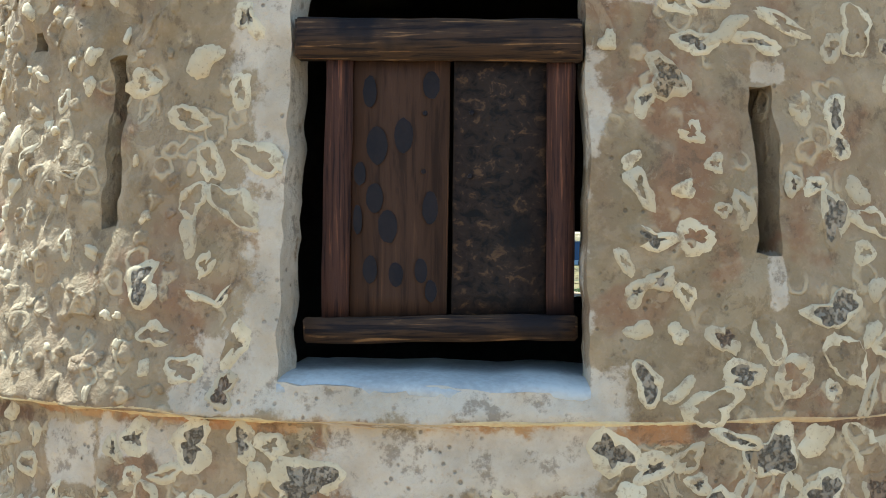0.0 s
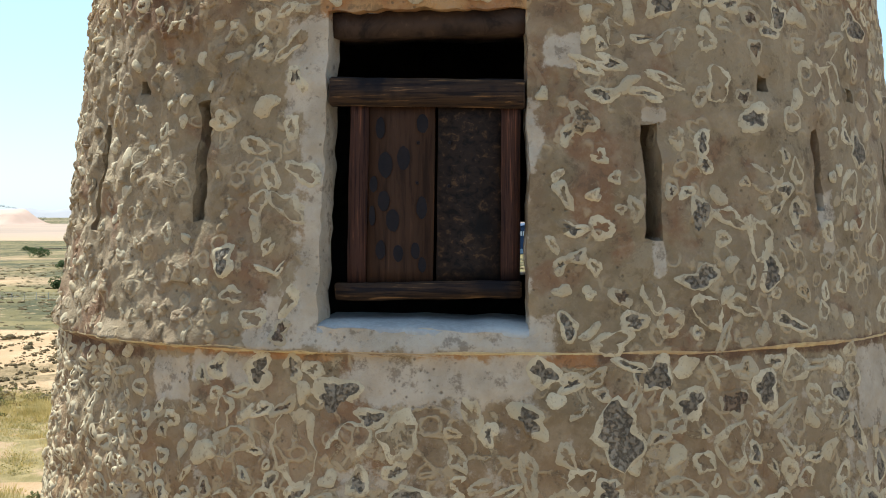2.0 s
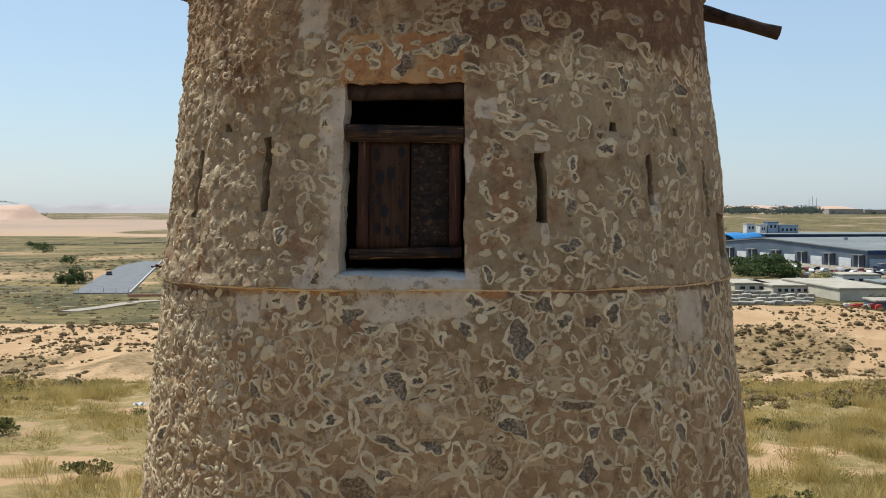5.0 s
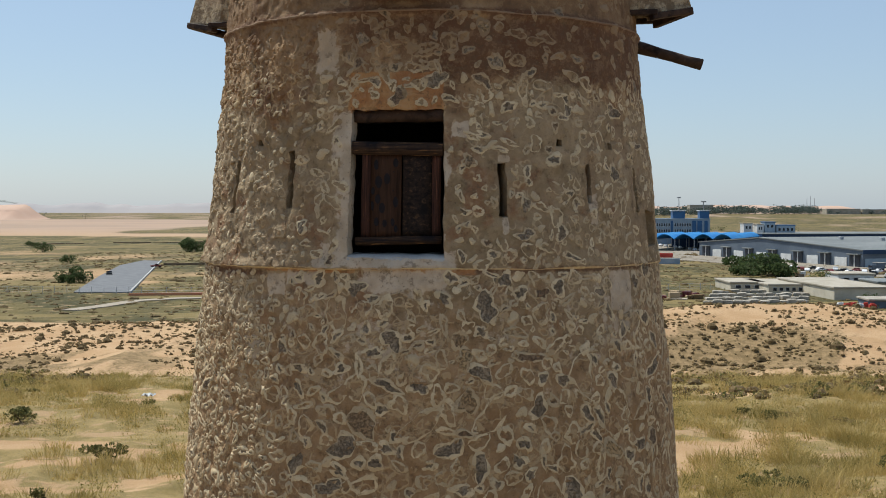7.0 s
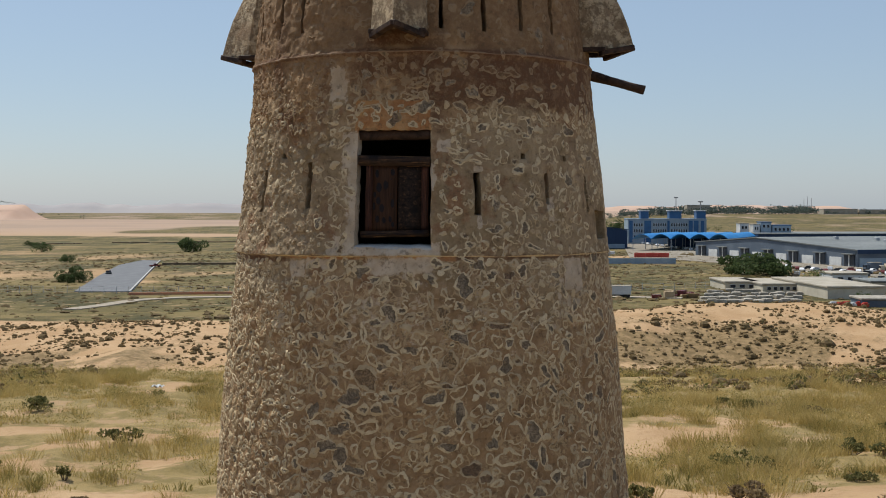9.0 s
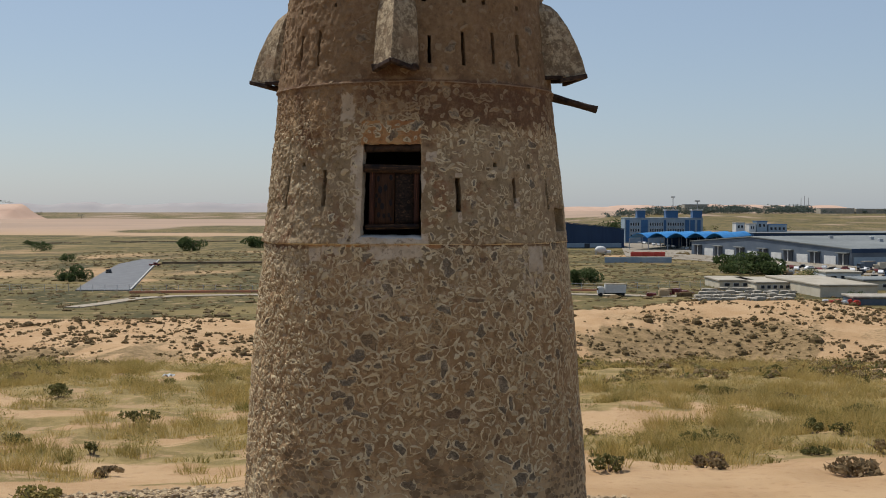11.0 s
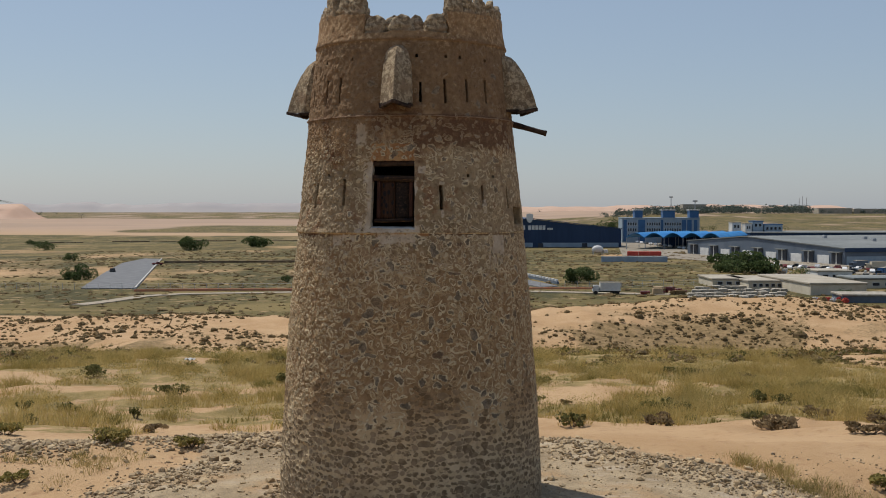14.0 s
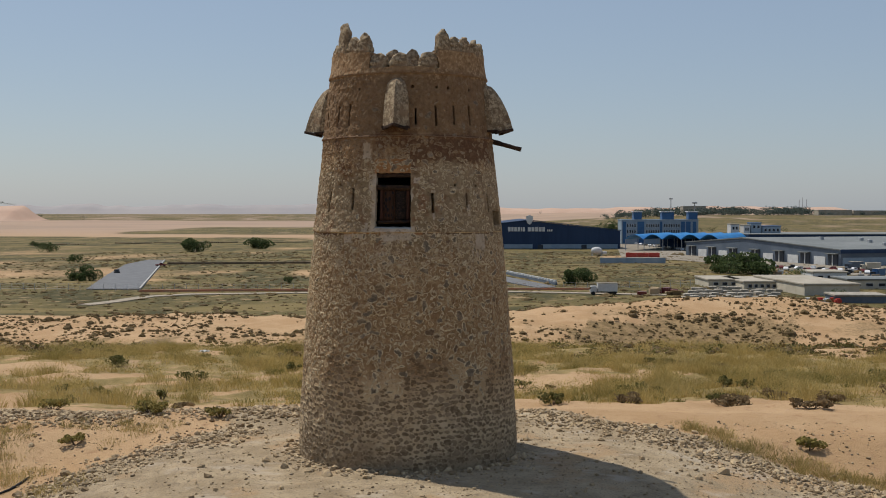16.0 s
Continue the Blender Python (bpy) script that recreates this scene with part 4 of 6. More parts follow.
n = Nodes("desert_ground")
c = n.attribute("cover")
hazed_sand = c["Alpha"]
cc = n.sep(c["Vector"])
sand = n.mix(n.remap(n.noise(0.18, 5), 0.35, 0.65), (0.37, 0.232, 0.117), (0.44, 0.293, 0.16))
sand = n.mix(n.remap(n.noise(2.6, 5, 0.65), 0.5, 0.75), sand, (0.32, 0.19, 0.10))
# distance haze painted into the sand: duller and pinker far out
sand = n.mix(hazed_sand, sand, n.mix(n.remap(n.noise(0.004, 4), 0.4, 0.6), (0.35, 0.245, 0.172), (0.30, 0.215, 0.155)))
spark = n.noise(9.0, 5, 0.7)
grass = n.mix(n.remap(n.noise(0.7, 5, 0.65), 0.38, 0.62), (0.19, 0.14, 0.05), (0.285, 0.205, 0.084))
grass = n.mix(n.remap(spark, 0.55, 0.72), grass, (0.12, 0.105, 0.05))
grass = n.mix(n.remap(n.noise(0.55, 5, 0.65), 0.54, 0.62), grass, (0.34, 0.225, 0.118))
grass = n.mix(n.math('MULTIPLY', n.remap(n.sep()[1], 96, 116), 0.85), grass, n.mix(n.remap(n.noise(0.8, 5, 0.7), 0.4, 0.6), (0.15, 0.098, 0.045), (0.27, 0.18, 0.09)))
rub = n.mix(n.remap(n.noise(0.8, 5, 0.6), 0.36, 0.62), (0.265, 0.198, 0.118), (0.39, 0.302, 0.19))
rub = n.mix(n.remap(n.noise(3.1, 5, 0.7), 0.54, 0.72), rub, (0.22, 0.165, 0.105))
rub = n.mix(n.remap(n.noise(0.33, 4, 0.6), 0.52, 0.62), rub, (0.36, 0.245, 0.135))
rub = n.mix(n.remap(n.noise(22, 4, 0.7), 0.52, 0.66), rub, (0.15, 0.12, 0.088))
rub = n.mix(n.math('MULTIPLY', n.remap(n.noise(0.9, 5, 0.65, vec=n.scaled((0.8, 1.2, 1))), 0.54, 0.68), 0.6), rub, (0.44, 0.37, 0.285))
far_v = n.scaled((0.05, 0.018, 1))
green = n.mix(n.remap(n.noise(1.5, 6, 0.7, vec=far_v), 0.40, 0.60), (0.050, 0.045, 0.013), (0.118, 0.091, 0.030))
green = n.mix(n.remap(n.noise(0.22, 4, 0.7), 0.56, 0.66), green, (0.30, 0.205, 0.105))
green = n.mix(n.remap(n.noise(1.0, 5, 0.6, vec=n.scaled((0.012, 0.05, 1))), 0.52, 0.60), green, (0.175, 0.13, 0.048))


def edge_of(v, amount=0.5):
    return n.remap(n.math('ADD', v, n.math('MULTIPLY', n.math('SUBTRACT', n.noise(1.7, 5, 0.65), 0.5), amount)), 0.3, 0.7)


col = n.mix(edge_of(cc[2], 0.7), sand, green)
col = n.mix(edge_of(cc[0], 0.9), col, grass)
col = n.mix(edge_of(cc[1], 0.6), col, rub)
h = n.math('ADD', n.noise(3.0, 6, 0.7), n.math('MULTIPLY', n.noise(18, 4, 0.7), 0.55))
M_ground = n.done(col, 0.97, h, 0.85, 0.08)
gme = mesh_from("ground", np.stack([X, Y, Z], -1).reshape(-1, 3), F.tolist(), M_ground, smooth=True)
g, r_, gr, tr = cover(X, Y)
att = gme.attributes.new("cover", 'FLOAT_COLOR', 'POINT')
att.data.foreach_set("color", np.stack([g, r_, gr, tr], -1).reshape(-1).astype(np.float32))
tagged(new("ground", gme), "sandy desert ground with rubble, dry grass and scrub", "ground", kind="structure")

# ---- plants and rubble ----


def leaf_mat(name, a, b, c):
    n = Nodes(name)
    r = n.rnd(True)
    col = n.mix(n.remap(r, 0.2, 0.7), a, b)
    col = n.mix(n.remap(r, 0.86, 0.95), col, c)
    col = n.mix(n.remap(n.noise(0.35, 3), 0.42, 0.62), col, n.mix(0.5, col, c))
    col = n.mix(n.math('MULTIPLY', n.remap(n.noise(0.16, 4, 0.6), 0.50, 0.62), 0.55), col, (a[0] * 0.62, a[1] * 0.7, a[2] * 0.62))
    n.b.inputs["Specular IOR Level"].default_value = 0.1
    n.done(col, 0.85)
    tl = n.node("ShaderNodeBsdfTranslucent", Color=col)
    mx = n.node("ShaderNodeMixShader", Fac=0.38)
    n.t.links.new(n.b.outputs[0], mx.inputs[1])
    n.t.links.new(tl.outputs[0], mx.inputs[2])
    n.t.links.new(mx.outputs[0], n.t.nodes["Material Output"].inputs[0])
    return n.m


M_tuft = leaf_mat("dry_grass", (0.36, 0.268, 0.088), (0.47, 0.345, 0.12), (0.58, 0.44, 0.19))
M_green_tuft = leaf_mat("green_grass", (0.18, 0.158, 0.05), (0.27, 0.222, 0.072), (0.38, 0.295, 0.11))
M_shrub = leaf_mat("shrub_leaf", (0.085, 0.088, 0.03), (0.14, 0.13, 0.046), (0.22, 0.18, 0.072))
M_dead = leaf_mat("dry_shrub", (0.16, 0.11, 0.058), (0.24, 0.17, 0.09), (0.34, 0.25, 0.14))
M_leaf = leaf_mat("acacia_leaf", (0.048, 0.072, 0.026), (0.078, 0.108, 0.04), (0.12, 0.145, 0.062))
M_leaf_b = leaf_mat("fresh_leaf", (0.07, 0.11, 0.03), (0.10, 0.14, 0.04), (0.14, 0.16, 0.06))
# leaves of far trees: distance haze is mixed into the green
M_hazed_leaf = leaf_mat("hazed_leaf", (0.075, 0.10, 0.085), (0.10, 0.125, 0.105), (0.14, 0.155, 0.13))
M_bark = plain("bark", (0.10, 0.075, 0.05), (0.16, 0.12, 0.085), 6, 40, 0.95, 0.5)
nrg = np.random.RandomState(5)


def blades(px, py, per, height, spread, width, dome=0.35):
    """Tufts of grass: bent blades of two faces each. One row of arguments a tuft."""
    N = len(px)
    k = np.repeat(np.arange(N), per)
    m = len(k)
    a = nrg.uniform(0, 2 * math.pi, m)
    rr = spread[k] * np.sqrt(nrg.uniform(0, 1, m))
    bx, by = px[k] + rr * np.cos(a), py[k] + rr * np.sin(a)
    bz = terrain(bx, by) - 0.02
    la = a + nrg.normal(0, 0.7, m)
    hh = height[k] * nrg.uniform(0.5, 1.15, m) * (1 - dome * (rr / spread[k]) ** 2)
    lean = hh * nrg.uniform(0.2, 1.0, m)
    wa = nrg.uniform(0, math.pi, m)
    w = width * nrg.uniform(0.6, 1.4, m)
    wx, wy = w * np.cos(wa), w * np.sin(wa)
    dx, dy = np.cos(la) * lean, np.sin(la) * lean
    p = [np.stack([bx - wx, by - wy, bz], -1), np.stack([bx + wx, by + wy, bz], -1),
         np.stack([bx + dx * 0.4 + wx * 0.8, by + dy * 0.4 + wy * 0.8, bz + hh * 0.62], -1),
         np.stack([bx + dx * 0.4 - wx * 0.8, by + dy * 0.4 - wy * 0.8, bz + hh * 0.62], -1),
         np.stack([bx + dx, by + dy, bz + hh], -1)]
    V = np.stack(p, 1).reshape(-1, 3)
    o = np.arange(m) * 5
    F = [(i, i + 1, i + 2, i + 3) for i in o] + [(i + 3, i + 2, i + 4) for i in o]
    return V, F


def scatter(count, x0, x1, y0, y1, test):
    x, y = nrg.uniform(x0, x1, count), nrg.uniform(y0, y1, count)
    keep = test(x, y)
    return x[keep], y[keep]


def clump(x, y):
    """The grass gathers in cushions a metre or two across."""
    return fbm(x * 0.42, y * 0.42, 151, 3)


def grassy(x, y):
    g = cover(x, y)[0] * sstep(100, 80, y)
    return (nrg.uniform(0, 1, len(x)) < g * 0.95 * sstep(-0.32, 0.02, clump(x, y))) & (np.abs(x) < 0.40 * (y + 36) + 3)


# dry grass behind the mound
x, y = scatter(3400, -32, 44, 9, 72, grassy)
m = len(x)
V, F = blades(x, y, 40, nrg.uniform(0.25, 0.65, m) * (0.75 + 0.4 * fbm(x * 0.2, y * 0.2, 105)), nrg.uniform(0.25, 0.65, m), 0.012)
tagged(new("dry_grass", mesh_from("dry_grass", V, F, M_tuft)), "tall dry yellow grass in tufts on sand", "grass", kind="stuff")
x, y = scatter(3800, -32, 44, 10, 70, grassy)
keep = (fbm(x * 0.13, y * 0.13, 117) > -0.16) & (clump(x, y) > -0.02)
x, y = x[keep], y[keep]
m = len(x)
V, F = blades(x, y, 150, nrg.uniform(0.5, 1.05, m) * (0.8 + 0.9 * np.clip(clump(x, y), 0, 0.5)), nrg.uniform(0.5, 1.1, m), 0.0075, 0.75)
tagged(new("tussock_grass", mesh_from("tussock_grass", V, F, M_tuft)), "large feathery yellow-green grass tussocks", "grass", kind="stuff")
x, y = scatter(2400, -32, 44, 12, 70, grassy)
keep = fbm(x * 0.16, y * 0.16, 107) > 0.14
x, y = x[keep], y[keep]
m = len(x)
V, F = blades(x, y, 30, nrg.uniform(0.2, 0.5, m), nrg.uniform(0.2, 0.5, m), 0.018)
tagged(new("green_grass", mesh_from("green_grass", V, F, M_green_tuft)), "green and yellow grass tufts", "grass", kind="stuff")


# weeds on the mound's edges
M_weed = leaf_mat("weed", (0.27, 0.21, 0.075), (0.39, 0.295, 0.115), (0.52, 0.40, 0.18))
x, y = scatter(2600, 7, 19, -9, 5, lambda x, y: (np.abs(y - (8.2 - 0.95 * (x - 3.6))) < 0.8 + 2.4 * fbm(x * 0.3, y * 0.3, 118)) & (x > 8.3))
x2, y2 = scatter(900, -17, -7.0, -9, 5, lambda x, y: (fbm(x * 0.35, y * 0.35, 119) - 0.05 * (x + 10) > 0.05))
x, y = np.concatenate([x, x2]), np.concatenate([y, y2])
m = len(x)
V, F = blades(x, y, 44, nrg.uniform(0.12, 0.36, m), nrg.uniform(0.15, 0.5, m), 0.006, 0.6)
tagged(new("weeds", mesh_from("weeds", V, F, M_weed)), "dry weeds among the stones of the mound", "grass", kind="stuff")


def leaves(cx, cy, cz, rx, rz, n, size, seed, lumps=0):
    """Many small turned leaf clumps filling a crown of several lumps."""
    r = np.random.RandomState(seed)
    lumps = lumps or max(3, int(4 + 3 * r.rand()))
    la = r.uniform(0, 2 * math.pi, lumps)
    lr = (r.uniform(0.25, 0.62, lumps) if lumps < 8 else r.uniform(0.2, 0.85, lumps)) * rx
    lx, ly, lz = lr * np.cos(la), lr * np.sin(la), r.uniform(-0.25, 0.4, lumps) * rz
    ls = r.uniform(0.35, 0.62, lumps) if lumps < 8 else r.uniform(0.2, 0.42, lumps)
    k = r.randint(0, lumps, n)
    d = r.normal(0, 1, (n, 3))
    d /= np.linalg.norm(d, axis=1)[:, None] + 1e-9
    q = r.uniform(0.55, 1.08, n) ** 0.6
    P = np.stack([lx[k] + d[:, 0] * ls[k] * rx * q, ly[k] + d[:, 1] * ls[k] * rx * q, lz[k] + d[:, 2] * ls[k] * rz * q], -1)
    P[:, 2] = np.maximum(P[:, 2], -0.95 * rz)
    P += (cx, cy, cz)
    u = r.normal(0, 1, (n, 3))
    u /= np.linalg.norm(u, axis=1)[:, None]
    v = np.cross(u, r.normal(0, 1, (n, 3)))
    v /= np.linalg.norm(v, axis=1)[:, None]
    s = (size * r.uniform(0.5, 1.3, n))[:, None]
    V = np.stack([P - u * s, P + v * s * 0.7, P + u * s, P - v * s * 0.7], 1).reshape(-1, 3)
    F = [(i, i + 1, i + 2, i + 3) for i in range(0, 4 * n, 4)]
    return V, F


def many_leaves(cx, cy, cz, rx, rz, n, size):
    """The leaf clumps of many low bushes at once: one row of arguments a bush, n leaves each."""
    K, L = len(cx), 5
    la = nrg.uniform(0, 2 * math.pi, (K, L))
    lr = nrg.uniform(0.25, 0.62, (K, L)) * rx[:, None]
    lump = np.stack([lr * np.cos(la), lr * np.sin(la), nrg.uniform(-0.25, 0.4, (K, L)) * rz[:, None]], -1)
    ls = nrg.uniform(0.35, 0.62, (K, L))
    k = nrg.randint(0, L, (K, n))
    row = np.arange(K)[:, None]
    d = nrg.normal(0, 1, (K, n, 3))
    d /= np.linalg.norm(d, axis=2)[..., None] + 1e-9
    q = nrg.uniform(0.55, 1.08, (K, n)) ** 0.6 * ls[row, k]
    P = lump[row, k] + d * q[..., None] * np.stack([rx, rx, rz], -1)[:, None]
    P[..., 2] = np.maximum(P[..., 2], -0.95 * rz[:, None])
    P = (P + np.stack([cx, cy, cz], -1)[:, None]).reshape(-1, 3)
    u = nrg.normal(0, 1, (K * n, 3))
    u /= np.linalg.norm(u, axis=1)[:, None]
    v = np.cross(u, nrg.normal(0, 1, (K * n, 3)))
    v /= np.linalg.norm(v, axis=1)[:, None]
    s = (np.repeat(size, n) * nrg.uniform(0.5, 1.3, K * n))[:, None]
    V = np.stack([P - u * s, P + v * s * 0.7, P + u * s, P - v * s * 0.7], 1).reshape(-1, 3)
    return V, np.arange(4 * K * n).reshape(-1, 4).tolist()


def shrub(x, y, r, h, material, label, seed, n=260, size=None):
    z = float(terrain(x, y))
    t = thing("shrub", label, "shrub", pose(x, y, z), group="shrubs on the sand")
    V, F = leaves(0, 0, h * 0.42, r, h * 0.6, n * 2, size or 0.07 * r + 0.016, seed, 9)
    child("foliage", mesh_from("foliage", V, F, material), t)
    bm = bmesh.new()
    rg = random.Random(seed)
    for k in range(7):
        a, ln = rg.uniform(0, 6.28), r * rg.uniform(0.5, 0.9)
        b = Vector((0.05 * math.cos(a), 0.05 * math.sin(a), -0.03))
        e = Vector((ln * math.cos(a), ln * math.sin(a), h * rg.uniform(0.4, 0.8)))
        dirv = (e - b)
        bmesh.ops.create_cone(bm, cap_ends=False, segments=5, radius1=0.02, radius2=0.006, depth=dirv.length,
                              matrix=Matrix.Translation((b + e) / 2) @ dirv.to_track_quat('Z', 'Y').to_matrix().to_4x4())
    part("stem_base", bm, M_bark, t)
    return t


for k, (x, y, r, h, mk) in enumerate(((10.0, 22.6, 0.9, 0.55, 0), (14.4, 25.0, 0.7, 0.6, 0), (17.3, 18.4, 0.75, 0.55, 1), (5.2, 14.2, 0.55, 0.6, 0), (-11.7, 27.8, 0.85, 0.7, 0),
                                     (-8.5, 6.0, 0.7, 0.5, 2), (-6.2, 5.7, 0.45, 0.45, 2), (-7.2, 33.5, 0.5, 0.55, 0), (-16.5, 22.0, 0.5, 0.4, 0), (-14.6, 17.5, 0.45, 0.5, 0),
                                     (8.2, 15.2, 0.7, 0.5, 1), (21.0, 21.5, 0.9, 0.6, 1), (12.0, 13.2, 1.0, 0.5, 1), (18.6, 9.4, 0.9, 0.5, 2), (14.2, 10.6, 0.8, 0.45, 1),
                                     (-13.0, 10.4, 0.6, 0.5, 2), (24.0, 30.0, 0.9, 0.7, 0), (19.0, 33.0, 0.8, 0.6, 0), (27.5, 26.0, 0.8, 0.6, 0), (11.6, 2.2, 0.5, 0.4, 2),
                                     (-9.4, 15.0, 0.6, 0.4, 1), (-3.9, 21.0, 0.5, 0.5, 0), (14.6, 40.0, 0.7, 0.5, 0), (5.5, 34.0, 0.6, 0.5, 0), (-18.0, 38.0, 0.9, 0.8, 0), (-9.8, 2.4, 0.4, 0.3, 2))):
    shrub(x, y, r, h, (M_shrub, M_dead, M_green_tuft)[mk], ("dark green low desert shrub on sand", "dry brown desert shrub on sand", "bright green shrub among stones")[mk], 200 + k)

rs_ = random.Random(77)
for k in range(34):
    y = rs_.uniform(16, 68)
    x = rs_.uniform(-0.33, 0.40) * (y + 34)
    if abs(x) > 3:
        shrub(x, y, rs_.uniform(0.3, 0.75), rs_.uniform(0.3, 0.6), (M_shrub, M_shrub, M_dead)[k % 3], ("dark green low desert shrub on sand", "dark green low desert shrub on sand", "dry brown desert shrub on sand")[k % 3], 700 + k, 170)

# soft rounded bushes of grass and herbs
x, y = scatter(2900, -32, 44, 10, 74, lambda x, y: grassy(x, y) & (fbm(x * 0.15, y * 0.15, 127) > -0.12))
for w, (mt, lab) in enumerate(((M_green_tuft, "soft yellow-green bushes of herbs"), (M_tuft, "soft straw-coloured bushes of grass"))):
    r = nrg.uniform(0.45, 1.25, len(x[w::2]))
    V, F = many_leaves(x[w::2], y[w::2], terrain(x[w::2], y[w::2]) + r * 0.12, r, r * 0.72, 260, 0.015 + 0.015 * r)
    tagged(new("herb_bush", mesh_from("herb_bush", V, F, mt)), lab, "bush", kind="stuff")

M_dune = leaf_mat("dune_shrub", (0.125, 0.078, 0.030), (0.20, 0.13, 0.052), (0.30, 0.20, 0.085))


def mounds(cx, cy, cz, rx, rz):
    """Low uneven domes of dense twigs, one a bush, that the leaves cover."""
    K, A = len(cx), 6
    ang = np.arange(A) / A * 2 * math.pi
    P = []
    for k, h in ((1.0, -0.25), (0.86, 0.5), (0.45, 0.92)):
        q = k * nrg.uniform(0.72, 1.12, (K, A))
        P.append(np.stack([cx[:, None] + rx[:, None] * q * np.cos(ang), cy[:, None] + rx[:, None] * q * np.sin(ang), cz[:, None] + rz[:, None] * h * nrg.uniform(0.8, 1.15, (K, A))], -1))
    V = np.concatenate([np.concatenate(P, 1), np.stack([cx, cy, cz + rz], -1)[:, None]], 1)
    f4 = np.array([(k * A + i, k * A + (i + 1) % A, (k + 1) * A + (i + 1) % A, (k + 1) * A + i) for k in range(2) for i in range(A)])
    f3 = np.array([(2 * A + i, 2 * A + (i + 1) % A, 3 * A) for i in range(A)])
    o = (np.arange(K) * (3 * A + 1))[:, None, None]
    return V.reshape(-1, 3), (f4[None] + o).reshape(-1, 4).tolist() + (f3[None] + o).reshape(-1, 3).tolist()


def bushes(name, x, y, r, flat, n, leaf, twig, label, category):
    z = terrain(x, y)
    V, F = mounds(x, y, z, r * 0.7, r * flat * 0.72)
    V2, F2 = many_leaves(x, y, z + r * flat * 0.35, r * 1.15, r * flat, n, 0.085 * r + 0.03)
    idx = [1] * len(F) + [0] * len(F2)
    tagged(new(name, mesh_from(name, np.concatenate([V, V2]), F + [[a + len(V) for a in f] for f in F2], [leaf, twig], idx)), label, category, kind="stuff")


# shrubs all over the dune, too many to count
M_twig = plain("dense_twigs", (0.075, 0.05, 0.021), (0.15, 0.104, 0.045), 3, 14, 0.95, 0.6, 0.05)
x, y = scatter(15000, -95, 125, 118, 205, lambda x, y: (fbm(x * 0.06, y * 0.06, 111) + 0.6 * fbm(x * 0.2, y * 0.2, 112) > -0.12 - 0.25 * np.exp(-((x - 28) / 16) ** 2 - ((y - 150) / 16) ** 2)) & (np.abs(x) < 0.40 * (y + 36)))
r = np.exp(nrg.normal(-1.12, 0.48, len(x)))
dry = nrg.rand(len(x)) < 0.78
for sel, mt, lab in ((dry, M_dune, "dry brown shrubs dotted over the dune"), (~dry, M_shrub, "dark green shrubs dotted over the dune")):
    bushes("dune_shrub", x[sel], y[sel], r[sel], 0.66, 15, mt, M_twig, lab, "shrub")
# low scrub along the brow before the dune
x, y = scatter(1500, -32, 46, 46, 78, lambda x, y: (fbm(x * 0.12, y * 0.12, 161) + 0.25 * sstep(2, 10, x) > 0.02) & (np.abs(x) < 0.40 * (y + 36)))
r = np.exp(nrg.normal(-0.85, 0.4, len(x)))
pick = nrg.rand(len(x)) < 0.5
for sel, mt, lab in ((pick, M_dune, "brown dry scrub along the brow"), (~pick, M_shrub, "olive green scrub along the brow")):
    bushes("brow_scrub", x[sel], y[sel], r[sel], 0.6, 50, mt, M_twig, lab, "scrub")
# scrub on the plain beyond
x, y = scatter(9500, -190, 230, 208, 640, lambda x, y: (nrg.uniform(0, 1, len(x)) < cover(x, y)[2] * 1.1) & (np.abs(x) < 0.40 * (y + 36)))
rw = 372 + 23.45 * 2154 / (y + 32.97)
u = np.clip((513 - rw) / 51, 0, 1)
side = 784 + (x - 0.94) * 2154 / (y + 32.97)
keep = ~((rw > 458) & (rw < 516) & (side > 148 + 100 * u - 24 * np.sin(u * 3.14)) & (side < 249 + 46 * u))    # none on the road
x, y = x[keep], y[keep]
r = np.exp(nrg.normal(-0.42, 0.5, len(x)))
M_scrub = leaf_mat("plain_scrub", (0.075, 0.072, 0.024), (0.13, 0.113, 0.038), (0.21, 0.165, 0.07))
bushes("plain_scrub", x, y, r * 1.15, 0.38, 7, M_scrub, M_twig, "low olive scrub over the plain", "scrub")

# ---- rubble ----
n = Nodes("rubble_stone")
r = n.rnd(True)
col = n.mix(n.remap(r, 0.1, 0.9), (0.21, 0.148, 0.082), (0.47, 0.355, 0.215))
col = n.mix(n.remap(n.noise(9, 4), 0.5, 0.7), col, (0.25, 0.20, 0.145))
M_rubble = n.done(col, 0.95, n.noise(30, 4), 0.6, 0.02)
ICO = bmesh.new()
bmesh.ops.create_icosphere(ICO, subdivisions=1, radius=1.0)
ICO_V = np.array([v.co[:] for v in ICO.verts])
ICO_F = [[v.index for v in f.verts] for f in ICO.faces]
ICO.free()
BOX_V = np.array([(a, b, c) for c in (-1, 1) for a, b in ((-1, -1), (1, -1), (1, 1), (-1, 1))], float) * 0.8
BOX_V = np.concatenate([BOX_V, [(0, 0, 1.05), (0.2, -1.0, 0.1), (1.0, 0.2, 0), (-0.1, 1.0, 0), (-1.0, 0, 0.1)]])
BOX_F = [(3, 2, 1, 0)] + [(4 + i, 4 + (i + 1) % 4, 8) for i in range(4)] + [q for i in range(4) for q in
         ((i, (i + 1) % 4, 9 + i), ((i + 1) % 4, 4 + (i + 1) % 4, 9 + i), (4 + (i + 1) % 4, 4 + i, 9 + i), (4 + i, i, 9 + i))]


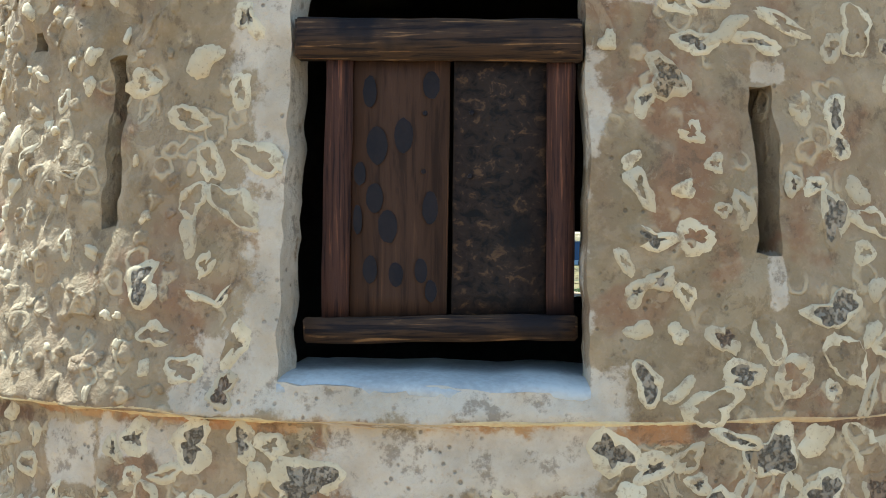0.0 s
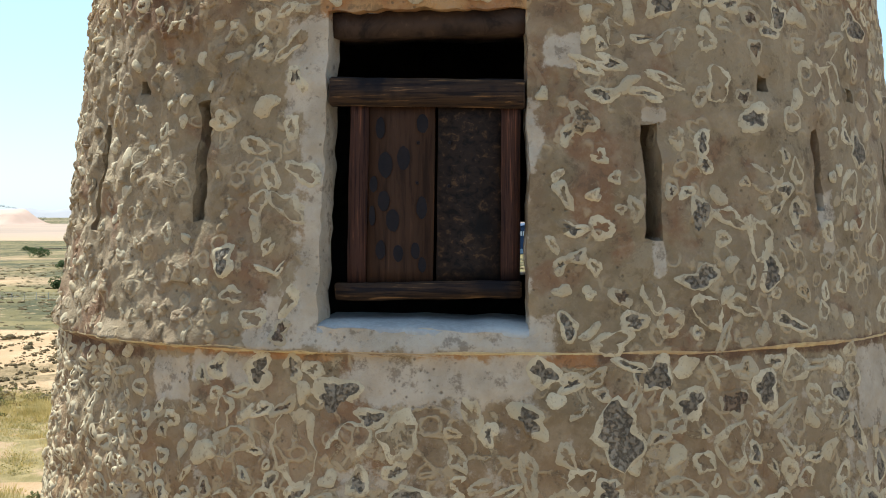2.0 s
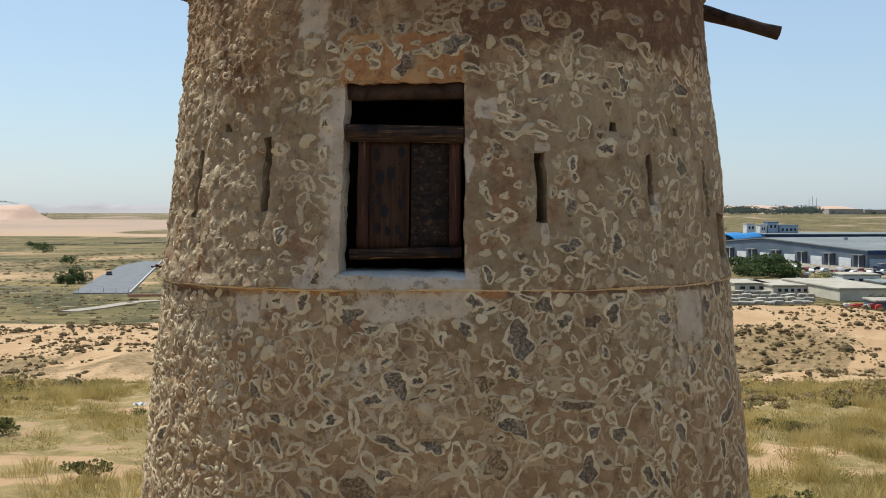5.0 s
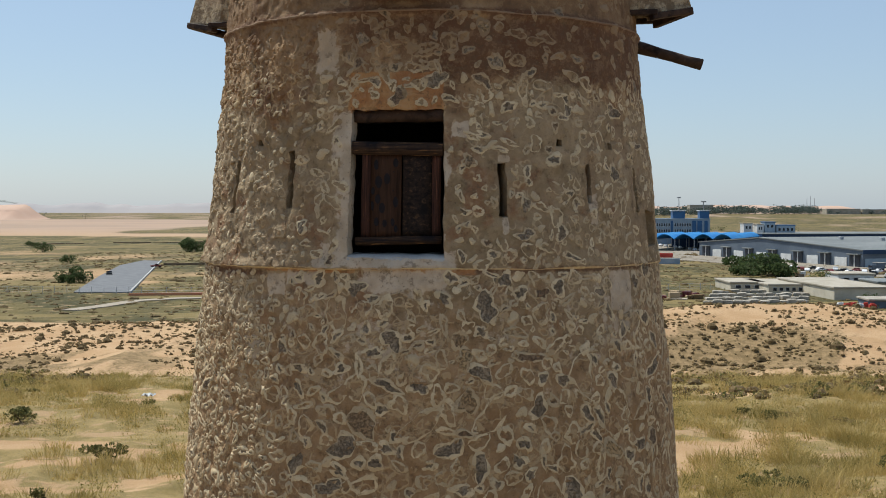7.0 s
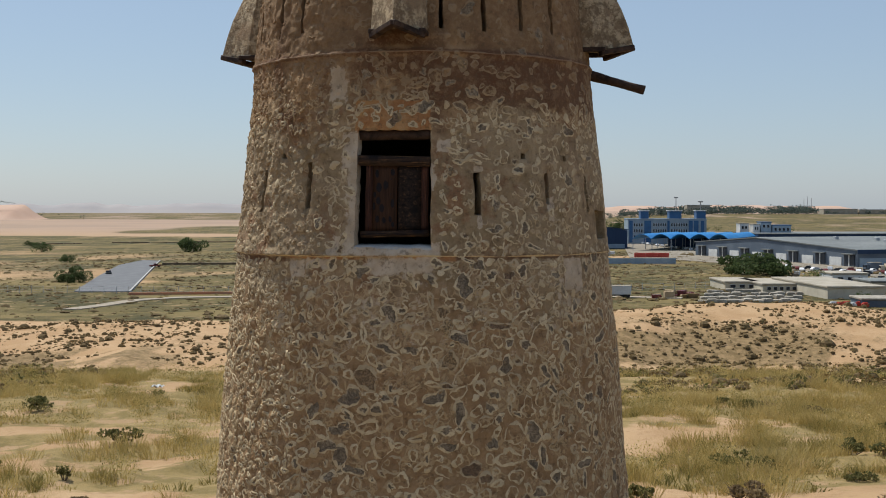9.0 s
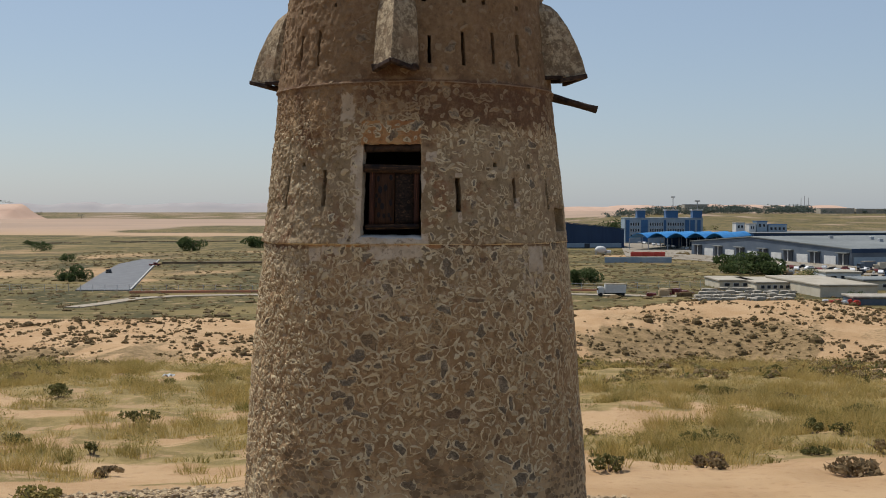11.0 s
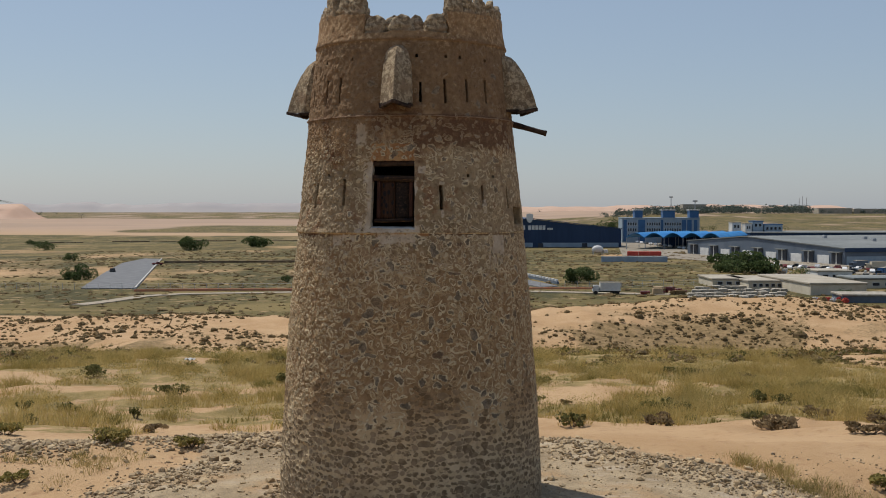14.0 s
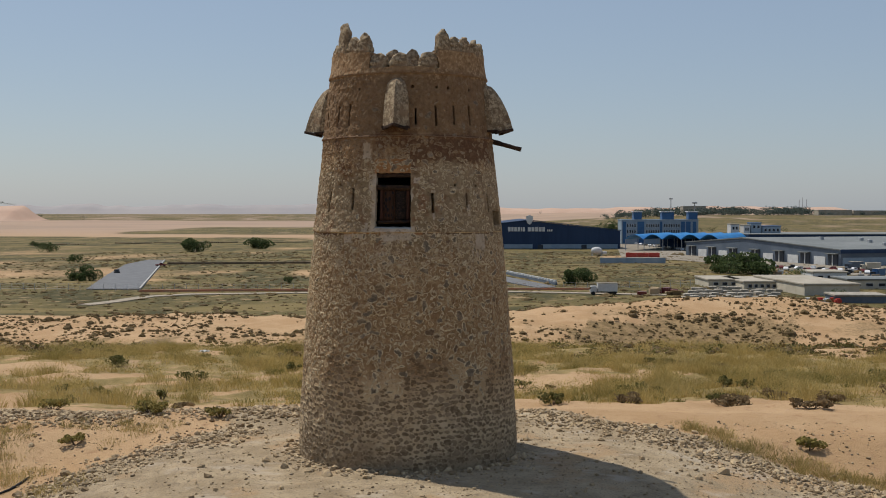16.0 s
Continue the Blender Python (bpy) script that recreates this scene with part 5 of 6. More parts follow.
def rocks(x, y, size, sink=0.25):
    """Broken stones lying on the ground, some rounded, some blocky."""
    V, F = [], []
    o = 0
    pick = nrg.rand(len(x)) < 0.9
    for shape, faces, sel in ((ICO_V, ICO_F, pick), (BOX_V, BOX_F, ~pick)):
        m = int(sel.sum())
        if not m:
            continue
        v = shape[None] * nrg.uniform(0.72, 1.25, (m, len(shape), 3))
        v = v * np.stack([nrg.uniform(0.7, 1.3, m), nrg.uniform(0.7, 1.3, m), nrg.uniform(0.45, 0.9, m)], -1)[:, None]
        v = v * size[sel][:, None, None]
        for k, l, ang in ((1, 2, nrg.normal(0, 0.3, m)), (0, 2, nrg.normal(0, 0.3, m)), (0, 1, nrg.uniform(0, 6.28, m))):
            c, s_ = np.cos(ang)[:, None], np.sin(ang)[:, None]
            p, q = v[:, :, k].copy(), v[:, :, l].copy()
            v[:, :, k], v[:, :, l] = p * c - q * s_, p * s_ + q * c
        v = v + np.stack([x[sel], y[sel], terrain(x[sel], y[sel]) + size[sel] * (0.6 - sink * 1.6)], -1)[:, None]
        V.append(v.reshape(-1, 3))
        for f in faces:
            F += (o + np.arange(m)[:, None] * len(shape) + np.array(f)[None]).tolist()
        o += m * len(shape)
    return np.concatenate(V), F


x1, y1 = scatter(13000, -17, -2.4, 4.0, 9.6, lambda x, y: nrg.uniform(0, 1, len(x)) < np.exp(-((y - 6.7 - 0.7 * vnoise(x * 0.4, y * 0, 121)) / 1.25) ** 2))
x2, y2 = scatter(12000, 3.0, 14, -6, 7, lambda x, y: nrg.uniform(0, 1, len(x)) < np.exp(-((y - 5.7 + 0.95 * (x - 3.6)) / 1.2) ** 2) * 0.95)
x3, y3 = scatter(5200, -14, 14, -9, 5, lambda x, y: np.hypot(x, y) > 3.05)
x4, y4 = scatter(6500, -13, -4.5, -7, 4, lambda x, y: nrg.uniform(0, 1, len(x)) < np.exp(-((y - 1.0 - 1.35 * (x + 6.6)) / 1.7) ** 2) * 0.9)
a = nrg.uniform(-2.2, 1.4, 330)
rr = 2.98 + np.abs(nrg.normal(0, 0.28, 330))
x5, y5 = rr * np.sin(a), -rr * np.cos(a)
x = np.concatenate([x1, x2, x3, x4, x5])
y = np.concatenate([y1, y2, y3, y4, y5])
size = np.concatenate([nrg.lognormal(-2.85, 0.36, len(x1)), nrg.lognormal(-3.1, 0.40, len(x2)), nrg.lognormal(-3.75, 0.5, len(x3)), nrg.lognormal(-3.2, 0.45, len(x4)), nrg.lognormal(-2.95, 0.40, len(x5))])
V, F = rocks(x, y, np.minimum(size, 0.16))
tagged(new("rubble", mesh_from("rubble", V, F, M_rubble)), "banks of loose broken grey-brown stones", "rubble", kind="stuff")
# larger single stones round the foot and on the mound
for k, (sx, sy, s) in enumerate(((-3.67, -1.5, 0.13), (-3.9, 0.2, 0.10), (-1.9, -3.3, 0.15), (-1.45, -3.4, 0.11), (-2.4, -2.8, 0.12), (-2.75, -2.5, 0.10), (-0.9, -3.6, 0.12), (0.4, -3.5, 0.10), (3.3, 1.4, 0.13),
                                 (3.5, 0.7, 0.10), (6.2, -1.0, 0.12), (7.4, -2.4, 0.13), (-5.2, -2.2, 0.11), (-7.1, -0.8, 0.10), (4.5, -4.2, 0.10), (-4.4, -4.6, 0.09), (8.3, -1.2, 0.15), (9.0, 0.3, 0.14))):
    V, F = rocks(np.array([sx]), np.array([sy]), np.array([s]), 0.3)
    ob = new("rock", mesh_from("rock", V - (sx, sy, 0), F, M_rubble))
    ob.matrix_basis = pose(sx, sy, 0)
    tagged(ob, "loose broken stone lying on the mound", "rock", "loose stones round the tower")

# ---- the plain: hills, road, works and trees ----
PLAIN = -17.0


def spot(px, row):
    """Where a place on the plain lies, from its bearing and depression as seen from the end of the path (focal length 2154, horizon 372)."""
    d = 23.45 * 2154 / (row - 372.0)
    return 0.94 + (px - 784) / 2154 * d, d - 32.97


M_asphalt = plain("asphalt", (0.12, 0.122, 0.128), (0.165, 0.168, 0.172), 0.3, 6, 0.9, 0.2)
M_path = plain("pale_track", (0.27, 0.225, 0.17), (0.34, 0.29, 0.225), 0.4, 5, 0.95, 0.2)
M_wrap = plain("pale_wrapping", (0.25, 0.22, 0.175), (0.37, 0.335, 0.28), 0.8, 5, 0.85, 0.4, 0.05)
M_yard = plain("worn_concrete", (0.20, 0.17, 0.13), (0.27, 0.235, 0.185), 0.2, 3, 0.95, 0.2)
M_kerb = plain("kerb", (0.34, 0.33, 0.31), (0.42, 0.41, 0.39), 1, 9, 0.9, 0.1)
M_orange = plain("orange_net", (0.50, 0.20, 0.11), (0.42, 0.23, 0.14), 0.5, 6, 0.9, 0.2)
M_navy = plain("navy_cladding", (0.015, 0.035, 0.080), (0.020, 0.044, 0.096), 0.1, 0.8, 0.55, 0.05, stretch=(1, 1, 0.1))
M_blue = plain("blue_panel", (0.035, 0.10, 0.22), (0.045, 0.125, 0.26), 0.2, 1.5, 0.5, 0.05)
M_roofblue = plain("blue_sheet_roof", (0.025, 0.18, 0.44), (0.035, 0.23, 0.52), 0.1, 1.0, 0.55, 0.1)
M_pale = plain("pale_blue_wall", (0.22, 0.285, 0.345), (0.29, 0.35, 0.40), 0.2, 2, 0.8, 0.1)
M_white = plain("white_paint", (0.50, 0.50, 0.49), (0.62, 0.62, 0.60), 0.3, 3, 0.7, 0.1)
M_grey = plain("grey_cladding", (0.085, 0.11, 0.145), (0.12, 0.145, 0.18), 0.1, 1.2, 0.6, 0.1)
M_greyroof = plain("grey_roof", (0.135, 0.145, 0.142), (0.195, 0.205, 0.198), 0.06, 0.6, 0.7, 0.1)
M_beige = plain("beige_wall", (0.44, 0.39, 0.30), (0.52, 0.47, 0.37), 0.3, 3, 0.85, 0.2)
M_cream = plain("cream_roof", (0.30, 0.265, 0.205), (0.38, 0.34, 0.275), 0.2, 2, 0.85, 0.2)
M_glass = plain("dark_glass", (0.02, 0.025, 0.03), (0.03, 0.035, 0.045), 0.5, 3, 0.15, 0.0)
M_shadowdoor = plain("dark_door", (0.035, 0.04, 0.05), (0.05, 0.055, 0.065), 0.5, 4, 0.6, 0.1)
M_red = plain("red_paint", (0.40, 0.05, 0.035), (0.48, 0.07, 0.05), 0.4, 4, 0.6, 0.1)
M_tyre = plain("tyre", (0.02, 0.02, 0.02), (0.03, 0.03, 0.03), 3, 20, 0.9, 0.1)
M_steel = plain("galvanised", (0.30, 0.31, 0.32), (0.38, 0.39, 0.40), 2, 20, 0.6, 0.1)
M_hill = plain("pink_dune", (0.42, 0.28, 0.205), (0.47, 0.33, 0.25), 0.003, 0.02, 0.98, 0.0)
# haze before the far hills is put into this pale grey
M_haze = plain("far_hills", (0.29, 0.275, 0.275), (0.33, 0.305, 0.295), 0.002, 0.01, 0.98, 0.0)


def strip(name, pts, width, material, label, category, lift=0.03):
    P = [Vector((x, y, 0)) for x, y in pts]
    V, F = [], []
    for i, p in enumerate(P):
        t = (P[min(i + 1, len(P) - 1)] - P[max(i - 1, 0)]).normalized()
        nrm = Vector((-t.y, t.x, 0))
        for s in (-0.5, 0.5):
            for dz in (-0.25, lift):
                V.append(tuple(p + nrm * width * s + Vector((0, 0, PLAIN + dz))))
    for i in range(len(P) - 1):
        a, b = 4 * i, 4 * i + 4
        F += [(a + 1, a + 3, b + 3, b + 1), (a, a + 1, b + 1, b), (a + 3, a + 2, b + 2, b + 3)]
    F += [(0, 2, 3, 1), (len(V) - 4, len(V) - 3, len(V) - 1, len(V) - 2)]
    return tagged(new(name, mesh_from(name, V, F, material)), label, category, kind="structure")


def quad_slab(name, corners, material, label, category, lift=0.04):
    V = [(x, y, PLAIN + dz) for dz in (-0.2, lift) for x, y in corners]
    n = len(corners)
    F = [tuple(range(n))[::-1], tuple(range(n, 2 * n))] + [(i, (i + 1) % n, n + (i + 1) % n, n + i) for i in range(n)]
    return tagged(new(name, mesh_from(name, V, F, material)), label, category, kind="structure")


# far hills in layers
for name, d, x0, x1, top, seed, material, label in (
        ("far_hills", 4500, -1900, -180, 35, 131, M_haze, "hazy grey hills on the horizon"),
        ("far_dunes", 4480, -500, 1700, 23, 133, M_hill, "pale pink dunes on the horizon"),
        ("pink_dune", 2700, -1300, -895, 22, 135, M_hill, "pale pink sand dune far off")):
    xs = np.linspace(x0, x1, 120)
    e = sstep(0, 0.12, (xs - x0) / (x1 - x0)) * sstep(0, 0.12, (x1 - xs) / (x1 - x0))
    hz = PLAIN + (top - PLAIN) * (0.82 + 0.10 * vnoise(xs * 0.006, xs * 0, seed) + 0.08 * vnoise(xs * 0.02, xs * 0, seed + 1)) * e
    rows = [np.stack([xs, np.full_like(xs, d - 150), np.full_like(xs, PLAIN - 1)], -1), np.stack([xs, np.full_like(xs, d - 60), PLAIN + (hz - PLAIN) * 0.65], -1),
            np.stack([xs, np.full_like(xs, d), hz], -1), np.stack([xs, np.full_like(xs, d + 90), np.full_like(xs, PLAIN - 1)], -1)]
    m = len(xs)
    F = [(k * m + i, k * m + i + 1, (k + 1) * m + i + 1, (k + 1) * m + i) for k in range(3) for i in range(m - 1)]
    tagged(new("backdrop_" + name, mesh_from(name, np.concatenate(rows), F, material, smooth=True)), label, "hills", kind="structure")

# roads
quad_slab("road", [spot(152, 513), spot(245, 513), spot(290, 462), spot(262, 461), spot(222, 469), spot(190, 487)], M_asphalt, "grey asphalt road ending on the plain", "road", 0.3)
strip("kerb", [spot(246.5, 513), spot(291, 461.6)], 0.5, M_kerb, "pale kerb along the road", "kerb", 0.5)
strip("sand_track", [spot(150, 541), spot(200, 535), spot(260, 526), spot(330, 522), spot(540, 519), spot(900, 517), spot(1180, 523)], 4.5, M_path, "pale sandy track across the plain", "track", 0.2)
quad_slab("works_yard", [spot(1100, 456), spot(1215, 462), spot(1560, 492), spot(1700, 470), spot(1240, 436), spot(1090, 432)], M_yard, "pale concrete works yard", "yard", 0.2)
quad_slab("side_road", [spot(850, 482), spot(985, 509), spot(955, 511), spot(850, 492)], M_asphalt, "grey asphalt side road", "road", 0.3)


def fence(pts, gap, height, label):
    t = thing("fence", label, "fence")
    P = [Vector((x, y, PLAIN)) for x, y in pts]
    proto = None
    for a, b in zip(P[:-1], P[1:]):
        m = max(1, int((b - a).length / gap))
        for i in range(m):
            p = a + (b - a) * i / m
            if proto is None:
                bm = bmesh.new()
                bmesh.ops.create_cone(bm, cap_ends=True, segments=6, radius1=0.07, radius2=0.06, depth=height, matrix=Matrix.Translation((0, 0, height / 2)))
                ob = part("post", bm, M_steel, t)
                proto = ob.data
            else:
                ob = child("post", proto, t)
            ob.matrix_basis = Matrix.Translation(p)
        for h in (0.5, 1.0, height - 0.1):
            d = b - a
            bm = bmesh.new()
            bmesh.ops.create_cone(bm, cap_ends=True, segments=4, radius1=0.02, radius2=0.02, depth=d.length, matrix=Matrix.Translation((a + b) / 2 + Vector((0, 0, h))) @ d.to_track_quat('Z', 'Y').to_matrix().to_4x4())
            part("wire", bm, M_steel, t)
    return t


fence([spot(-20, 514), spot(120, 514), spot(245, 515), spot(540, 515)], 3.3, 2.0, "wire fence with steel posts across the plain")
fence([spot(890, 512), spot(1040, 512), spot(1240, 507)], 3.3, 2.0, "wire fence with steel posts before the works")


def low_wall(name, pts, width, height, material, label, category="wall"):
    t = thing(name, label, category)
    for (x0, y0), (x1, y1) in zip(pts[:-1], pts[1:]):
        d = Vector((x1 - x0, y1 - y0, 0))
        bm = box_bm(0, d.length, -width / 2, width / 2, -0.2, height, 0.04)
        bmesh.ops.transform(bm, verts=bm.verts, matrix=Matrix.Translation((x0, y0, PLAIN)) @ Matrix.Rotation(math.atan2(d.y, d.x), 4, 'Z'))
        part("run", bm, material, t)
    return t


low_wall("barrier", [spot(245, 517.5), spot(400, 516), spot(545, 516)], 0.5, 0.7, M_orange, "long low orange barrier on the ground", "barrier")
low_wall("barrier", [spot(890, 513.5), spot(1050, 513.5)], 0.5, 0.6, M_orange, "long low orange barrier on the ground", "barrier")
low_wall("boundary_wall", [spot(1062, 466), spot(1178, 466)], 0.4, 2.4, M_pale, "grey block boundary wall")
M_bank = plain("brown_bank", (0.13, 0.095, 0.06), (0.19, 0.14, 0.09), 0.4, 4, 0.95, 0.4)
low_wall("earth_bank", [spot(296, 468), spot(420, 467.5), spot(560, 466.5)], 1.4, 0.9, M_bank, "low brown stone and earth bank", "bank")
for a, b, row, h in ((60, 118, 433, 1.2), (124, 150, 432.5, 0.9), (205, 268, 431, 1.2), (274, 330, 430, 0.8), (352, 420, 429.5, 1.1), (432, 545, 429, 0.8)):
    low_wall("earth_bank", [spot(a, row), spot((a + b) / 2, row + 0.5), spot(b, row)], 2.4, h * 0.6, M_bank, "low dark earth bank far off", "bank")
# kerb blocks of the side road, white and dark
ka, kb = Vector((*spot(897, 486), PLAIN)), Vector((*spot(985, 505), PLAIN))
t = thing("kerb_wall", "low roadside wall with white blocks on top", "wall")
d = kb - ka
bm = box_bm(0, d.length, -0.3, 0.3, -0.1, 0.9, 0.05)
part("base_course", bm, M_grey, t).matrix_basis = Matrix.Translation(ka) @ Matrix.Rotation(math.atan2(d.y, d.x), 4, 'Z')
bm = box_bm(-0.9, 0.9, -0.35, 0.35, 0.9, 1.5, 0.06)
blk = part("block", bm, M_white, t)
for i in range(18):
    ob = blk if i == 0 else child("block", blk.data, t)
    ob.matrix_basis = Matrix.Translation(ka + d * (i + 0.5) / 18) @ Matrix.Rotation(math.atan2(d.y, d.x), 4, 'Z')


def tree(x, y, width, height, leaf, label, seed, n=500, z=PLAIN, trunk=0.28):
    t = thing("tree", label, "tree", pose(x, y, z), group="trees on the plain")
    size = width * 0.021 + 0.04
    V, F = leaves(0, 0, height * 0.38, width * 0.58, height * 0.85, n, size, seed, 14)
    c = V.reshape(-1, 4, 3).mean(1)
    top = height * (1.08 - 0.62 * (np.hypot(c[:, 0], c[:, 1]) / (width * 0.62)) ** 2)      # the crown is a low dome
    V[:, 2] = np.maximum(V[:, 2] - np.repeat(np.maximum(c[:, 2] - np.maximum(top, 0.1 * height), 0), 4), 0.02)
    child("crown", mesh_from("crown", V, F, leaf), t)
    bm = bmesh.new()
    rg = random.Random(seed)
    limbs = [(Vector((0, 0, -0.1)), Vector((0.1, 0.05, height * trunk)), 0.05 * height * 0.6)]
    for k in range(5):
        a = rg.uniform(0, 6.28)
        limbs.append((limbs[0][1] * 0.9, Vector((width * 0.3 * math.cos(a), width * 0.3 * math.sin(a), height * rg.uniform(0.5, 0.75))), 0.02 * height * 0.6))
    for b, e, r in limbs:
        dirv = e - b
        bmesh.ops.create_cone(bm, cap_ends=True, segments=7, radius1=r, radius2=r * 0.5, depth=dirv.length,
                              matrix=Matrix.Translation((b + e) / 2) @ dirv.to_track_quat('Z', 'Y').to_matrix().to_4x4())
    part("trunk", bm, M_bark, t)
    return t


def tree_at(px, row, w, h, leaf=None, label="dark green acacia tree on the sandy plain", seed=0, n=520):
    x, y = spot(px, row)
    k = (y + 32.97) / 2154
    return tree(x, y, w * k, h * k, leaf or M_leaf, label, seed, n)


for k, (px, row, w, h) in enumerate(((84, 447, 34, 20), (132, 465, 30, 18), (148, 497, 50, 31), (347, 446, 48, 26), (457, 440, 44, 20), (57, 436, 12, 10), (66, 437, 12, 9), (510, 502, 16, 14),
                                     (1022, 503, 58, 32), (1298, 485, 126, 41), (1072, 424, 46, 38), (1104, 426, 20, 30))):
    tree_at(px, row, w, h, seed=400 + k, n=4000 if w > 40 else 2000)
tree_at(1408, 497, 36, 26, M_leaf_b, "fresh green tree beside the low sheds", 431)
tree_at(1485, 527, 28, 18, M_leaf, "dark green bush beside a beige shed", 432)
for k, (px, row, w, h) in enumerate(((72, 386.5, 17, 11), (103, 386, 6, 9), (147, 390, 13, 13), (285, 385, 22, 4), (956, 384, 9, 13), (940, 387, 9, 3), (1260, 412, 24, 14), (1240, 412, 16, 12), (1386, 412, 22, 12), (1437, 390, 14, 7), (1490, 399, 16, 6))):
    tree_at(px, row, w, h, M_hazed_leaf if row < 400 else M_leaf, "far hazy tree on the plain", 450 + k, 260)
# dark growth along the crest of the far dune
for k, (px, row, w) in enumerate(((4, 360, 22), (14, 359.5, 16), (23, 360, 15), (33, 361.5, 13), (42, 363, 10))):
    tree(0.94 + (px - 784) / 2154 * 2733, 2640, w * 1.27, 5.5, M_hazed_leaf, "dark growth on the crest of a far dune", 480 + k, 160, 6.45 - (row - 372) * 1.27 - 1.5)
# the long line of trees on the horizon
V, F, o = [], [], 0
for k in range(150):
    px = nrg.uniform(1095, 1430) if k < 126 else nrg.uniform(1020, 1100) if k < 131 else nrg.uniform(1450, 1600)
    d = nrg.uniform(2250, 2500)
    x = 0.94 + (px - 784) / 2154 * d
    hh = nrg.uniform(11, 26) * (0.55 if px < 1100 else 1) * (0.6 if px > 1450 else 1)
    hh = hh * 0.8
    v, f = leaves(x, d - 33, float(terrain(x, d - 33)) + hh * 0.40, hh * 1.05, hh * 0.58, 230, hh * 0.075, 6000 + k)
    V.append(v)
    F += [tuple(i + o for i in q) for q in f]
    o += len(v)
tagged(new("tree_line", mesh_from("tree_line", np.concatenate(V), F, M_hazed_leaf)), "long line of hazy green trees at the horizon", "trees", kind="stuff")


def frame_at(x, y, angle):
    return Matrix.Translation((x, y, PLAIN)) @ Matrix.Rotation(angle, 4, 'Z')


def gabled(name, a, b, depth, eave, ridge, wall_m, roof_m, label, ridge_at=0.5):
    """A hall whose gable end runs from a to b; the hall runs back to the far side. Local x along the gable, y back."""
    (x0, y0), (x1, y1) = a, b
    w = math.hypot(x1 - x0, y1 - y0)
    t = thing(name, label, "building", frame_at(x0, y0, math.atan2(y1 - y0, x1 - x0)))
    pts = [(0, -0.3), (w, -0.3), (w, eave), (w * ridge_at, ridge), (0, eave)]
    V = [(x, y, z) for y in (0, depth) for x, z in pts]
    F = [(0, 1, 2, 3, 4), (9, 8, 7, 6, 5), (1, 6, 7, 2), (0, 4, 9, 5), (0, 5, 6, 1)]
    child("shell", mesh_from("shell", V, F, wall_m), t)
    ov = 0.5
    V, F = [], []
    for x, z in ((-ov, eave + 0.05), (w * ridge_at, ridge + 0.25), (w + ov, eave + 0.05)):
        for y in (-ov, depth + ov):
            V += [(x, y, z), (x, y, z + 0.45)]
    F = [(1, 5, 7, 3), (5, 9, 11, 7), (0, 2, 6, 4), (4, 6, 10, 8), (0, 4, 5, 1), (4, 8, 9, 5), (2, 3, 7, 6), (6, 7, 11, 10), (0, 1, 3, 2), (8, 10, 11, 9)]
    child("roof", mesh_from("roof", V, F, roof_m), t)
    return t, w


# the navy hall with its sign
hall, w = gabled("navy_hall", spot(776, 441), spot(1098, 441), 90, 11.0, 17.0, M_navy, M_navy, "large navy blue factory hall with a white sign")
for x0, x1 in ((0.02, 0.355), (0.36, 0.517), (0.565, 0.985)):
    part("pale_panel", box_bm(w * x0, w * x1, -0.25, 0, 0.3, 2.9, 0.05), M_pale, hall)
for k, x in enumerate((0.56, 0.80, 0.20)):
    part("door", box_bm(w * x - 1.6, w * x + 1.6, -0.32, 0, 0, 2.7, 0.05), M_shadowdoor, hall)
# sign: plain bars in place of lettering, and a shield shape
xs = w * 0.382
for k, wd in enumerate((1.6, 1.3, 1.6, 1.5, 0.7, 1.4, 0, 1.8, 1.7, 1.8, 1.7, 1.6)):
    if wd:
        part("sign_bar", box_bm(xs, xs + wd, -0.3, 0, 10.6, 13.2, 0.05), M_white, hall)
    xs += (wd or 0.9) + 0.42
for k in range(3):
    part("sign_bar", box_bm(xs + 0.8 + k * 1.2, xs + 1.7 + k * 1.2, -0.3, 0, 10.6, 11.8, 0.05), M_white, hall)
bm = bmesh.new()
sh = [(-2, 2.4), (0, 3.0), (2, 2.4), (2, 0), (1.3, -1.8), (0, -2.8), (-1.3, -1.8), (-2, 0)]
f = bm.faces.new([bm.verts.new((w * 0.5 + x, -0.6, 17.4 + z)) for x, z in sh])
g = bmesh.ops.extrude_face_region(bm, geom=[f])
for v in [e for e in g["geom"] if isinstance(e, bmesh.types.BMVert)]:
    v.co.y += 0.3
bmesh.ops.recalc_face_normals(bm, faces=bm.faces)
part("emblem", bm, M_white, hall, "white shield-shaped emblem")


def block(name, x0, x1, y, depth, height, wall_m, label, roof_m=None, angle=0.0, rise=0.0):
    t = thing(name, label, "building", Matrix.Translation((0, 0, rise)) @ frame_at(x0, y, angle))
    part("shell", box_bm(0, x1 - x0, 0, depth, -0.3, height, 0.08), wall_m, t)
    part("roof", box_bm(-0.3, x1 - x0 + 0.3, -0.3, depth + 0.3, height - 0.005, height + 0.5, 0.08), roof_m or wall_m, t)
    return t


def windows(t, x0, x1, z0, z1, count, y=0.0, share=0.55):
    step = (x1 - x0) / count
    for i in range(count):
        c = x0 + step * (i + 0.5)
        f = part("window", box_bm(c - step * share / 2 - 0.1, c + step * share / 2 + 0.1, y - 0.12, y + 0.05, z0 - 0.1, z1 + 0.1), M_white, t)
        part("pane", box_bm(c - step * share / 2, c + step * share / 2, y - 0.16, y - 0.05, z0, z1), M_glass, f)


